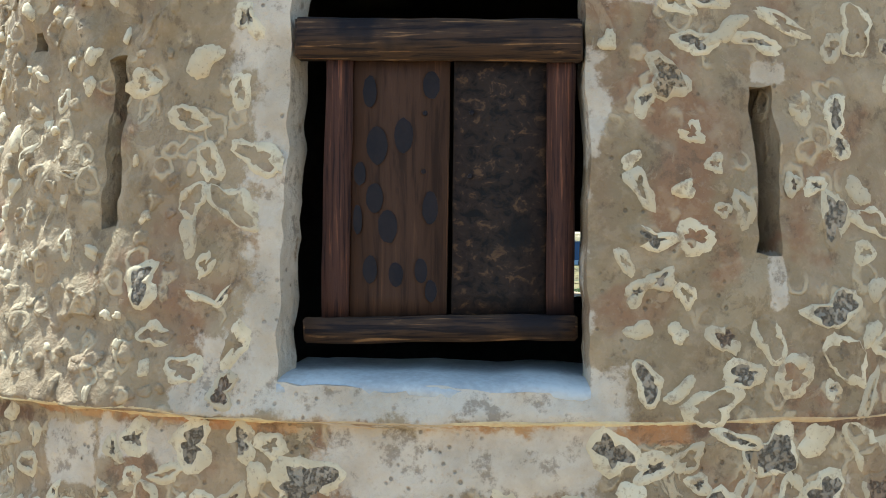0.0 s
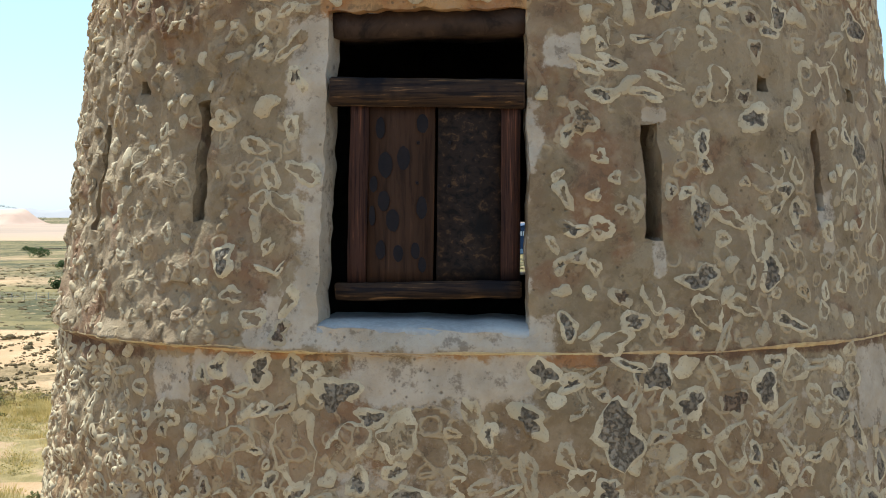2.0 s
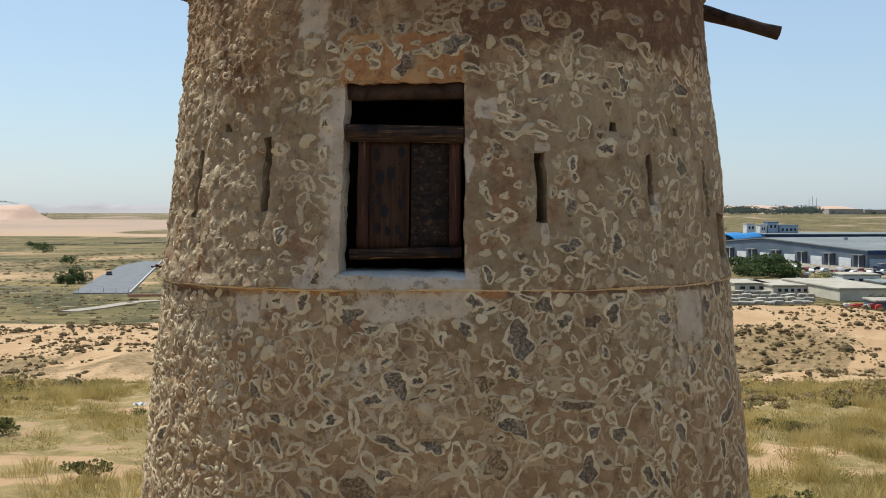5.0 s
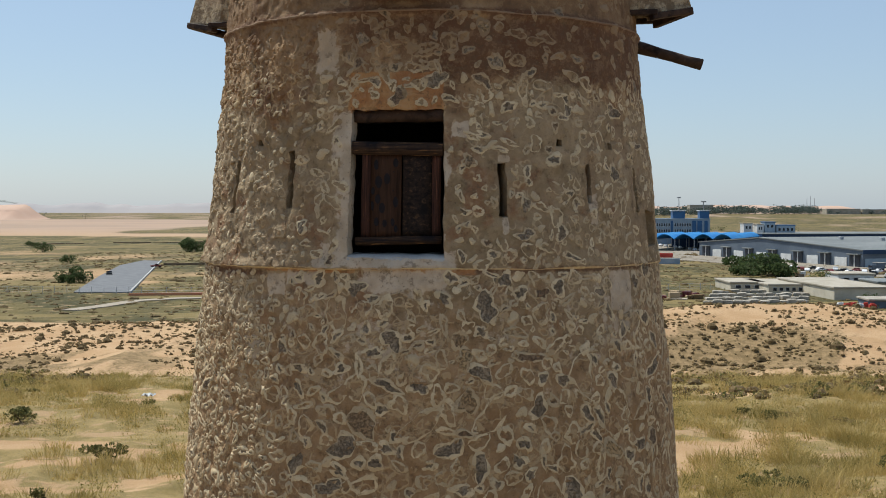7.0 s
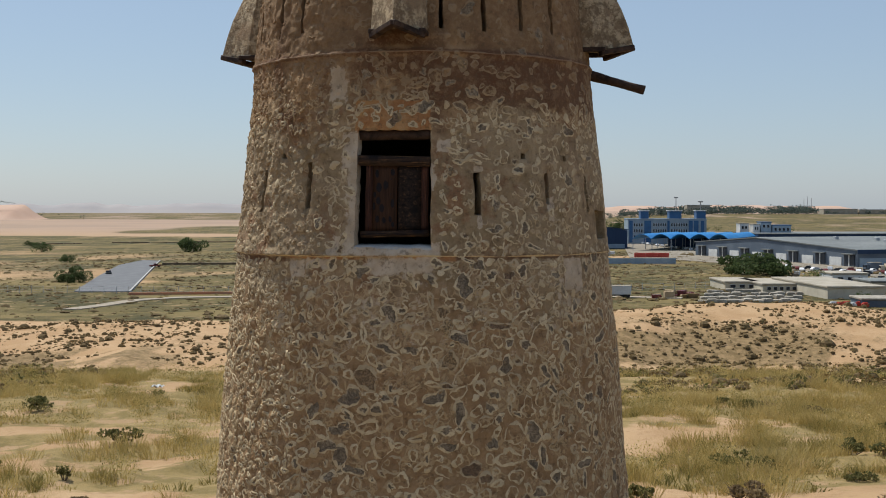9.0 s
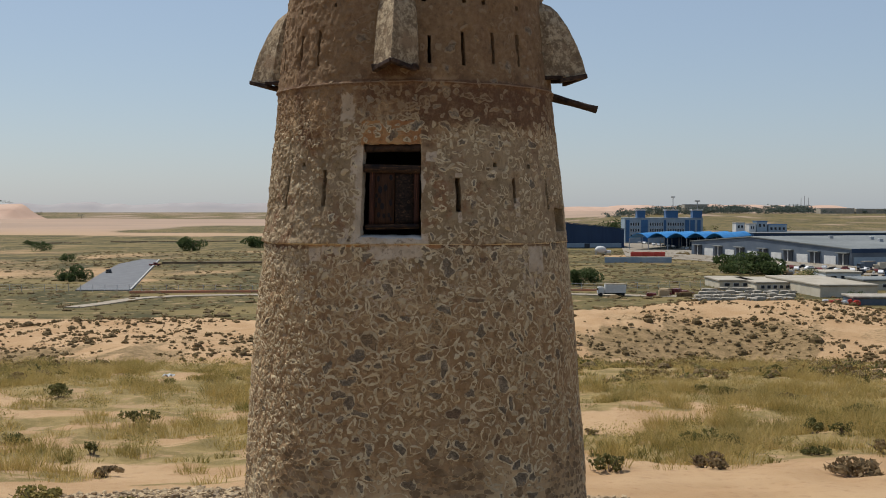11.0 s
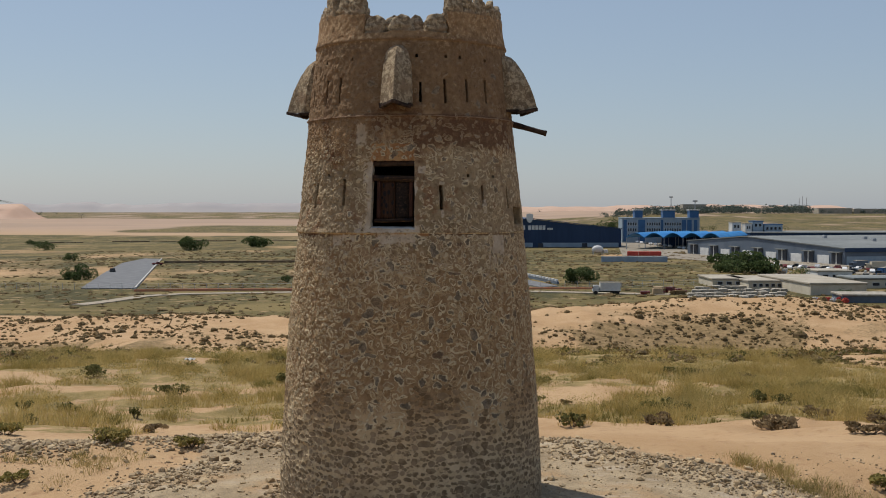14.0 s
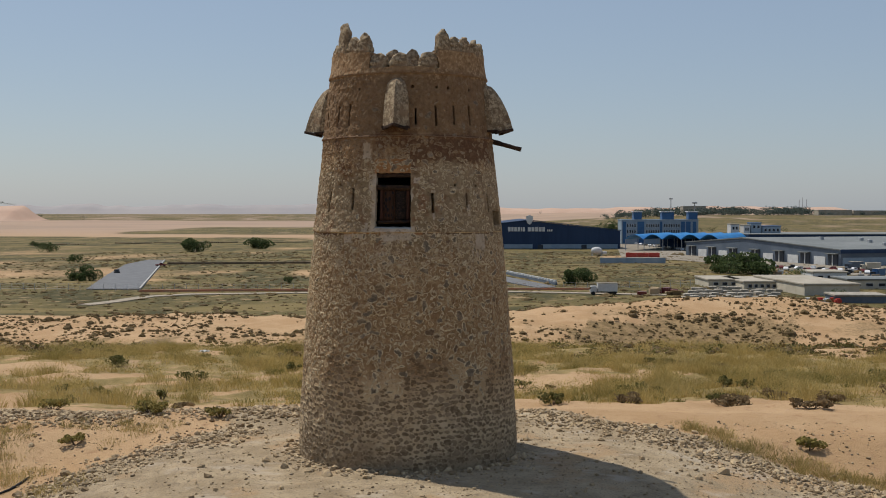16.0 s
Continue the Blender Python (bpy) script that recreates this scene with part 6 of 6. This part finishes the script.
# the blue office building
K = 833 / 2154
ox = 0.94 + (1100 - 784) * K
office = block("office_building", ox, ox + 136 * K, 800, 18, 16.6, M_pale, "pale blue office block with blue roof huts", M_pale)
for a, b in ((1122, 1136), (1172, 1193), (1219, 1235)):
    part("roof_hut", box_bm((a - 1100) * K, (b - 1100) * K, 1, 9, 17.1, 22.0, 0.1), M_blue, office)
    part("hut_roof", box_bm((a - 1100.5) * K - 0.5, (b - 1099.5) * K + 0.5, 0.5, 9.5, 22.0, 22.6, 0.1), M_white, office)
for a, b in ((1102, 1108), (1128, 1140), (1168, 1172), (1205, 1212), (1214, 1222), (1226, 1232)):
    part("blue_panel", box_bm((a - 1100) * K, (b - 1100) * K, -0.3, 0.1, 1.0, 15.6, 0.05), M_blue, office)
for z in (5.0, 9.0, 13.0):
    windows(office, 3.4, 10.0, z - 1.2, z + 0.8, 4)
    windows(office, 16.5, 26.0, z - 1.2, z + 0.8, 6)
    windows(office, 28.5, 40.0, z - 1.2, z + 0.8, 7)

# car port of blue barrel vaults
port = thing("car_port", "car port with bright blue barrel vault roofs on posts", "car port", frame_at(0.94 + (1106 - 784) / 2154 * 700, 667, -0.12))
for k in range(5):
    x0 = k * 10.6
    V, F = [], []
    m = 10
    for y in (0, 70):
        for i in range(m + 1):
            u = i / m
            V += [(x0 + 10.2 * u + y * 0.35, y, 6.6 + 2.6 * math.sin(math.pi * u)), (x0 + 10.2 * u + y * 0.35, y, 6.9 + 2.6 * math.sin(math.pi * u))]
    o = 2 * (m + 1)
    for i in range(m):
        a, b = 2 * i, 2 * i + 2
        F += [(a + 1, b + 1, o + b + 1, o + a + 1), (a, o + a, o + b, b), (a, b, b + 1, a + 1), (o + a, o + a + 1, o + b + 1, o + b)]
    child("vault", mesh_from("vault", V, F, M_roofblue), port)
for k in range(6):
    for y in (1, 24, 47, 68):
        part("post", box_bm(k * 10.6 - 0.2 + y * 0.35, k * 10.6 + 0.2 + y * 0.35, y - 0.2, y + 0.2, -0.2, 6.7), M_steel, port)
part("back_wall", box_bm(24, 84, 69.5, 70, -0.2, 6.6), M_navy, port)

# the long grey hall with loading bays
A, B = spot(1214, 452), spot(1488, 472)
grey, w = gabled("grey_hall", A, B, 115, 6.6, 9.8, M_grey, M_greyroof, "long grey industrial hall with loading bays and pale roof", 0.42)
for k in range(13):
    x = w * (k + 0.35) / 13.2
    if k % 2 == 0:
        f = part("loading_bay", box_bm(x, x + w * 0.052, -0.35, 0.0, 0, 4.9, 0.05), M_shadowdoor, grey)
        part("canopy", box_bm(x - 0.4, x + w * 0.052 + 0.4, -1.6, 0.0, 4.95, 5.4, 0.05), M_greyroof, f)
        part("bay_post", box_bm(x + w * 0.024, x + w * 0.029, -0.5, 0.0, 0, 4.9), M_white, f)
    else:
        part("white_door", box_bm(x, x + w * 0.062, -0.25, 0.0, 0, 3.7, 0.05), M_white, grey)
part("side_band", box_bm(w, w + 0.2, 1, 113, 0, 3.6), M_pale, grey)
part("roof_edge", box_bm(w + 0.55, w + 0.75, -0.4, 115, 5.4, 7.1), M_navy, grey)
for k, (x, y) in enumerate(((0.55, 30), (0.62, 45), (0.72, 40), (0.78, 60), (0.66, 75), (0.85, 35), (0.9, 55))):
    z = lerp(9.8, 6.6, (x - 0.42) / 0.58) + 0.4
    part("roof_unit", box_bm(w * x, w * x + 1.8, y, y + 1.8, z - 0.4, z + 1.5, 0.1), M_steel, grey)
# the hall behind with a dark fascia
back = block("rear_hall", 190, 430, 720, 60, 8.2, M_navy, "long low hall with a dark blue fascia", M_greyroof)
for k in range(8):
    part("panel", box_bm(4 + 29 * k, 30 + 29 * k, -0.2, 0.05, 0.5, 6.0, 0.05), M_pale, back)
K = 780 / 2154
sx = 0.94 + (1292 - 784) * K
for name, a, b, h, m in (("annexe", 0, 15, 14.2, M_white), ("annexe", 23, 34, 13.6, M_white), ("annexe", 36, 54, 15.0, M_pale), ("annexe", 56, 88, 13.0, M_pale)):
    t = block(name, sx + a * K, sx + b * K, 745, 10, h, m, "small white and blue annexe behind the hall", M_blue if m is M_pale else M_cream)
    windows(t, 0.6, (b - a) * K - 0.6, h - 3.2, h - 1.4, max(2, (b - a) // 8))

# low sheds behind the dune
K = 345 / 2154


def shed(px0, px1, row, depth, height, wall_m, roof_m, label, angle=0.0, bays=0):
    x0, y0 = spot(px0, row)
    x1 = x0 + (px1 - px0) * (y0 + 33) / 2154
    t = block("shed", x0, x1, y0, depth, height, wall_m, label, roof_m, angle)
    if bays:
        windows(t, 0.8, x1 - x0 - 0.8, 0.8, 1.7, bays)
    return t


shed(1425, 1525, 524, 44, 2.9, M_beige, M_cream, "long beige shed with a flat sand-coloured roof", 0.06, 0)
shed(1255, 1312, 510, 20, 2.2, M_beige, M_cream, "small beige shed with a cream roof", 0.0, 3)
shed(1318, 1424, 514, 26, 2.2, M_beige, M_cream, "low beige shed with a sand-coloured roof", 0.02, 9)
shed(1440, 1500, 497, 14, 2.6, M_white, M_cream, "white shed behind the beige one", 0.0, 3)
shed(1502, 1600, 512, 16, 2.6, M_beige, M_greyroof, "grey-roofed shed at the yard", 0.0, 4)
shed(1480, 1570, 537, 10, 1.7, M_grey, M_wrap, "low shed with a pale sheet roof", -0.05, 0)
# rows of wrapped pale blocks stacked on the sand
wr = random.Random(31)
for row in range(4):
    for k in range(11):
        x0, y0 = spot(1207 + k * 15.5 + row * 6 + wr.uniform(-2, 2), 530 - row * 5.5 - 0.1 * k)
        t = thing("block_stack", "pale wrapped stack of building blocks on the sand", "stack", frame_at(x0, y0, wr.uniform(-0.25, 0.1)), group="rows of wrapped stacks")
        w_, d_, h_ = wr.uniform(2.0, 2.7), wr.uniform(2.4, 3.6), wr.uniform(0.6, 1.0)
        bm = box_bm(0, w_, 0, d_, -0.1, h_, 0.16, 2)
        for v in bm.verts:
            v.co += Vector((noise.noise(v.co * 1.7 + Vector((k, row, 0))), noise.noise(v.co * 1.7 + Vector((0, k, row))), noise.noise(v.co * 1.3 + Vector((row, 0, k))))) * 0.16
        part("wrapping", bm, M_wrap, t)
        part("pallet", box_bm(0.1, w_ - 0.1, 0.1, d_ - 0.1, -0.15, 0.12), M_bark, t)


def car(x, y, angle, paint, label, pickup=False, group="parked cars"):
    t = thing("car", label, "car", frame_at(x, y, angle), group=group)
    bm = bmesh.new()
    prof = [(-2.2, 0.45), (2.2, 0.45), (2.25, 0.75), (2.1, 0.95), (1.1, 1.05), (0.55, 1.55), (-0.45, 1.6), (-0.6, 1.0), (-2.2, 1.0)] if pickup else \
           [(-2.2, 0.4), (2.2, 0.4), (2.25, 0.7), (2.1, 0.9), (1.1, 1.0), (0.5, 1.5), (-1.3, 1.55), (-2.1, 1.0), (-2.25, 0.8)]
    fs = [bm.faces.new([bm.verts.new((px_, yy, z)) for px_, z in prof]) for yy in (-0.9, 0.9)]
    n = len(prof)
    va, vb = list(fs[0].verts), list(fs[1].verts)
    for i in range(n):
        bm.faces.new((va[i], va[(i + 1) % n], vb[(i + 1) % n], vb[i]))
    bmesh.ops.recalc_face_normals(bm, faces=bm.faces)
    bmesh.ops.bevel(bm, geom=list(bm.edges), offset=0.06, segments=1, affect='EDGES')
    part("body", bm, paint, t)
    for yy in (-0.92, 0.92):
        part("side_window", box_bm(-0.4 if pickup else -1.2, 0.5, yy - 0.01, yy + 0.01, 1.05, 1.42, 0.0), M_glass, t)
    bm = box_bm(-0.02, 0.02, -0.75, 0.75, -0.27, 0.27)
    bmesh.ops.transform(bm, verts=bm.verts, matrix=Matrix.Translation((0.86, 0, 1.29)) @ Matrix.Rotation(-0.83, 4, 'Y'))
    part("windscreen", bm, M_glass, t)
    for xx in (-1.35, 1.4):
        for yy in (-0.88, 0.88):
            bm = bmesh.new()
            bmesh.ops.create_cone(bm, cap_ends=True, segments=12, radius1=0.36, radius2=0.36, depth=0.24, matrix=Matrix.Translation((xx, yy, 0.36)) @ Matrix.Rotation(math.pi / 2, 4, 'X'))
            part("wheel", bm, M_tyre, t)
    return t


M_cardark = plain("dark_car_paint", (0.03, 0.035, 0.04), (0.04, 0.045, 0.05), 1, 6, 0.35, 0.0)
M_carred = plain("maroon_car_paint", (0.14, 0.03, 0.03), (0.17, 0.04, 0.035), 1, 6, 0.35, 0.0)
M_carwhite = plain("white_car_paint", (0.65, 0.65, 0.65), (0.72, 0.72, 0.72), 1, 6, 0.35, 0.0)
x, y = spot(206, 484.5)
car(x, y, 1.9, M_cardark, "dark pickup on the asphalt road", True, "cars on the road")
x, y = spot(284, 472)
car(x, y, 0.35, M_carred, "maroon pickup at the end of the road", True, "cars on the road")
for k in range(12):
    x, y = spot(1126 + k * 8.2, 433 + k * 1.1)
    car(x, y, 1.25, (M_carwhite, M_carwhite, M_cardark)[k % 3], "parked car before the car port", k % 4 == 0)
for k in range(16):
    x, y = spot(1368 + k * 12.0, 474 + 0.55 * k + (k % 3) * 2)
    car(x, y, (0.3, 1.8, 1.2, 2.6)[k % 4], (M_carwhite, M_cardark, M_carwhite, M_carred)[(k * 7) % 4], "vehicle parked in the works yard", k % 3 == 0)


def truck(x, y, angle, box_m, cab_m, label):
    t = thing("truck", label, "truck", frame_at(x, y, angle))
    part("cargo_box", box_bm(-2.6, 2.9, -1.15, 1.15, 0.95, 3.2, 0.06), box_m, t)
    part("roof_rim", box_bm(-2.65, 2.95, -1.2, 1.2, 3.2, 3.32, 0.03), M_cream, t)
    part("chassis", box_bm(-4.4, 2.8, -0.5, 0.5, 0.6, 0.95, 0.03), M_tyre, t)
    part("cab", box_bm(-4.6, -2.8, -1.1, 1.1, 0.7, 2.5, 0.2, 2), cab_m, t)
    part("windscreen", box_bm(-4.64, -4.5, -0.95, 0.95, 1.6, 2.3, 0.02), M_glass, t)
    for xx in (-3.8, 0.9, 2.1):
        for yy in (-1.0, 1.0):
            bm = bmesh.new()
            bmesh.ops.create_cone(bm, cap_ends=True, segments=12, radius1=0.5, radius2=0.5, depth=0.3, matrix=Matrix.Translation((xx, yy, 0.5)) @ Matrix.Rotation(math.pi / 2, 4, 'X'))
            part("wheel", bm, M_tyre, t)
    return t


x, y = spot(1074, 522)
truck(x, y, 0.0, M_white, M_white, "white box truck parked on the track")
for k, (px, row, m) in enumerate(((1545, 480, M_beige), (1515, 478, M_grey), (1556, 492, M_blue))):
    x, y = spot(px, row)
    truck(x, y, 0.4 * k, m, m, "old truck parked in the works yard")
# red containers, tank, scrap
x, y = spot(1108, 456)
for k in range(3):
    t = thing("container", "red steel container lying in the yard", "container", frame_at(x + 5.6 * k, y, -0.12), group="red containers")
    part("shell", box_bm(0, 5.4, 0, 2.4, 0, 2.3, 0.06), M_red, t)
    for i in range(9):
        part("rib", box_bm(0.3 + i * 0.58, 0.5 + i * 0.58, -0.06, 0.02, 0.15, 2.15), M_red, t)
x, y = spot(1056, 453)
t = thing("tank", "white round tank on a frame", "tank", frame_at(x, y, 0.1))
bm = bmesh.new()
bmesh.ops.create_uvsphere(bm, u_segments=20, v_segments=12, radius=1.0)
for v in bm.verts:
    v.co = Vector((v.co.x * 3.0, v.co.y * 2.0, v.co.z * 2.0 + 2.6))
part("drum", bm, M_white, t, smooth=True)
for xx in (-2.4, 2.4):
    for yy in (-1.2, 1.2):
        part("leg", box_bm(xx - 0.15, xx + 0.15, yy - 0.15, yy + 0.15, 0, 1.8), M_steel, t)
part("hopper", box_bm(3.0, 5.2, -1, 1, 0.8, 2.4, 0.2), M_white, t)
for k in range(26):
    x, y = spot(1150 + nrg.normal(25, 16), 520 + nrg.uniform(-2, 3))
    s = nrg.uniform(0.5, 1.5)
    bm = box_bm(-s, s, -s * 0.6, s * 0.6, -0.3, s * nrg.uniform(0.5, 1.4), 0.08)
    for v in bm.verts:
        v.co += Vector((noise.noise(v.co * 2 + Vector((k, 0, 0))), noise.noise(v.co * 2 + Vector((0, k, 0))), 0)) * 0.4
    t = thing("scrap", "piece of rusty scrap and concrete in a heap", "scrap", frame_at(x, y, nrg.uniform(0, 3)), group="scrap heap")
    part("lump", bm, (M_rubble, M_dead, M_carred)[k % 3], t)
for k in range(44):
    x, y = spot(nrg.uniform(1352, 1575), nrg.uniform(478, 500))
    s = nrg.uniform(0.5, 1.3)
    bm = box_bm(-s, s, -s * 0.7, s * 0.7, -0.3, s * nrg.uniform(0.6, 1.5), 0.1)
    for v in bm.verts:
        v.co += Vector((noise.noise(v.co * 2 + Vector((k, 3, 0))), noise.noise(v.co * 2 + Vector((3, k, 0))), 0)) * 0.4
    t = thing("yard_scrap", ("pale crate among the scrap of the works yard", "dark machine part in the works yard", "rusty drum and plate in the works yard", "white bundle in the works yard")[k % 4], "scrap", frame_at(x, y, nrg.uniform(0, 3)), group="scrap in the works yard")
    part("lump", bm, (M_beige, M_cardark, M_bark, M_white)[k % 4], t)
for k in range(7):
    x, y = spot(1432 + k * 10.5, 536 + (k % 2) * 1.5)
    t = thing("tarpaulin", "red and white tarpaulin bundle", "tarpaulin", frame_at(x, y, 0.3 * k), group="tarpaulin bundles")
    part("bundle", box_bm(-1.0, 1.0, -0.8, 0.8, -0.1, 1.3, 0.35, 2), M_red if k % 3 else M_white, t)


def mast(px, row_top, d, width, label, cross=True):
    x = 0.94 + (px - 784) / 2154 * d
    top = 6.45 - (row_top - 372) / 2154 * d
    t = thing("mast", label, "mast", frame_at(x, d - 33, 0))
    bm = bmesh.new()
    bmesh.ops.create_cone(bm, cap_ends=True, segments=8, radius1=width, radius2=width * 0.6, depth=top - PLAIN, matrix=Matrix.Translation((0, 0, (top - PLAIN) / 2)))
    part("shaft", bm, M_steel, t)
    if cross:
        part("head", box_bm(-width * 3.2, width * 3.2, -width, width, top - PLAIN - 1.5, top - PLAIN, 0.1), M_steel, t)
    return t


mast(1187, 351, 1500, 0.7, "tall floodlight mast at the horizon")
mast(1229, 358, 1300, 0.8, "pale water tower shaft at the horizon", True)
for px, r in ((1414, 354), (1420, 350), (1427, 353)):
    mast(px, r, 2600, 0.8, "slim plant stack at the horizon", False)
K = 2300 / 2154
for a, b, r in ((1213, 1254, 365), (1455, 1515, 372), (1518, 1580, 373), (1160, 1180, 372)):
    block("distant_building", 0.94 + (a - 784) * K, 0.94 + (b - 784) * K, 2290, 30, 6.45 - (r - 372) * K - PLAIN - 12.5, M_cream, "pale low building at the horizon", M_white, 0.0, 12.5)

# a scrap of white sheet caught in the grass
bm = bmesh.new()
bmesh.ops.create_grid(bm, x_segments=9, y_segments=7, size=0.3)
for v in bm.verts:
    v.co.z = 0.12 + 0.10 * noise.noise(v.co * 6) + 0.1 * noise.noise(v.co * 9)
zs_ = float(terrain(-14.6, 46.0))
sheet = part("plastic_sheet", bm, M_white, None, "", False)
sheet.matrix_basis = pose(-14.6, 46.0, zs_ + 0.1)
sheet.modifiers.new("thick", 'SOLIDIFY').thickness = 0.01
tagged(sheet, "crumpled white plastic sheet caught in dry grass", "litter")

# a black water pipe lying at the mound's edge
pa, pb = Vector((-10.9, -4.2, 0)), Vector((-10.15, -0.3, 0))
cu = bmesh.new()
ring = []
for k in range(13):
    p = pa.lerp(pb, k / 12) + Vector((0.10 * math.sin(k * 0.9), 0, 0))
    p.z = float(terrain(p.x, p.y)) + 0.04
    ring.append([cu.verts.new(p + Vector((0.032 * math.cos(a), 0, 0.032 * math.sin(a)))) for a in np.arange(8) / 8 * 2 * math.pi])
for ra, rb in zip(ring[:-1], ring[1:]):
    for i in range(8):
        cu.faces.new((ra[i], ra[(i + 1) % 8], rb[(i + 1) % 8], rb[i]))
cu.faces.new(ring[0])
cu.faces.new(ring[-1][::-1])
pipe = part("water_pipe", cu, M_tyre, None, "", True)
tagged(pipe, "black plastic water pipe lying on stony ground", "pipe")
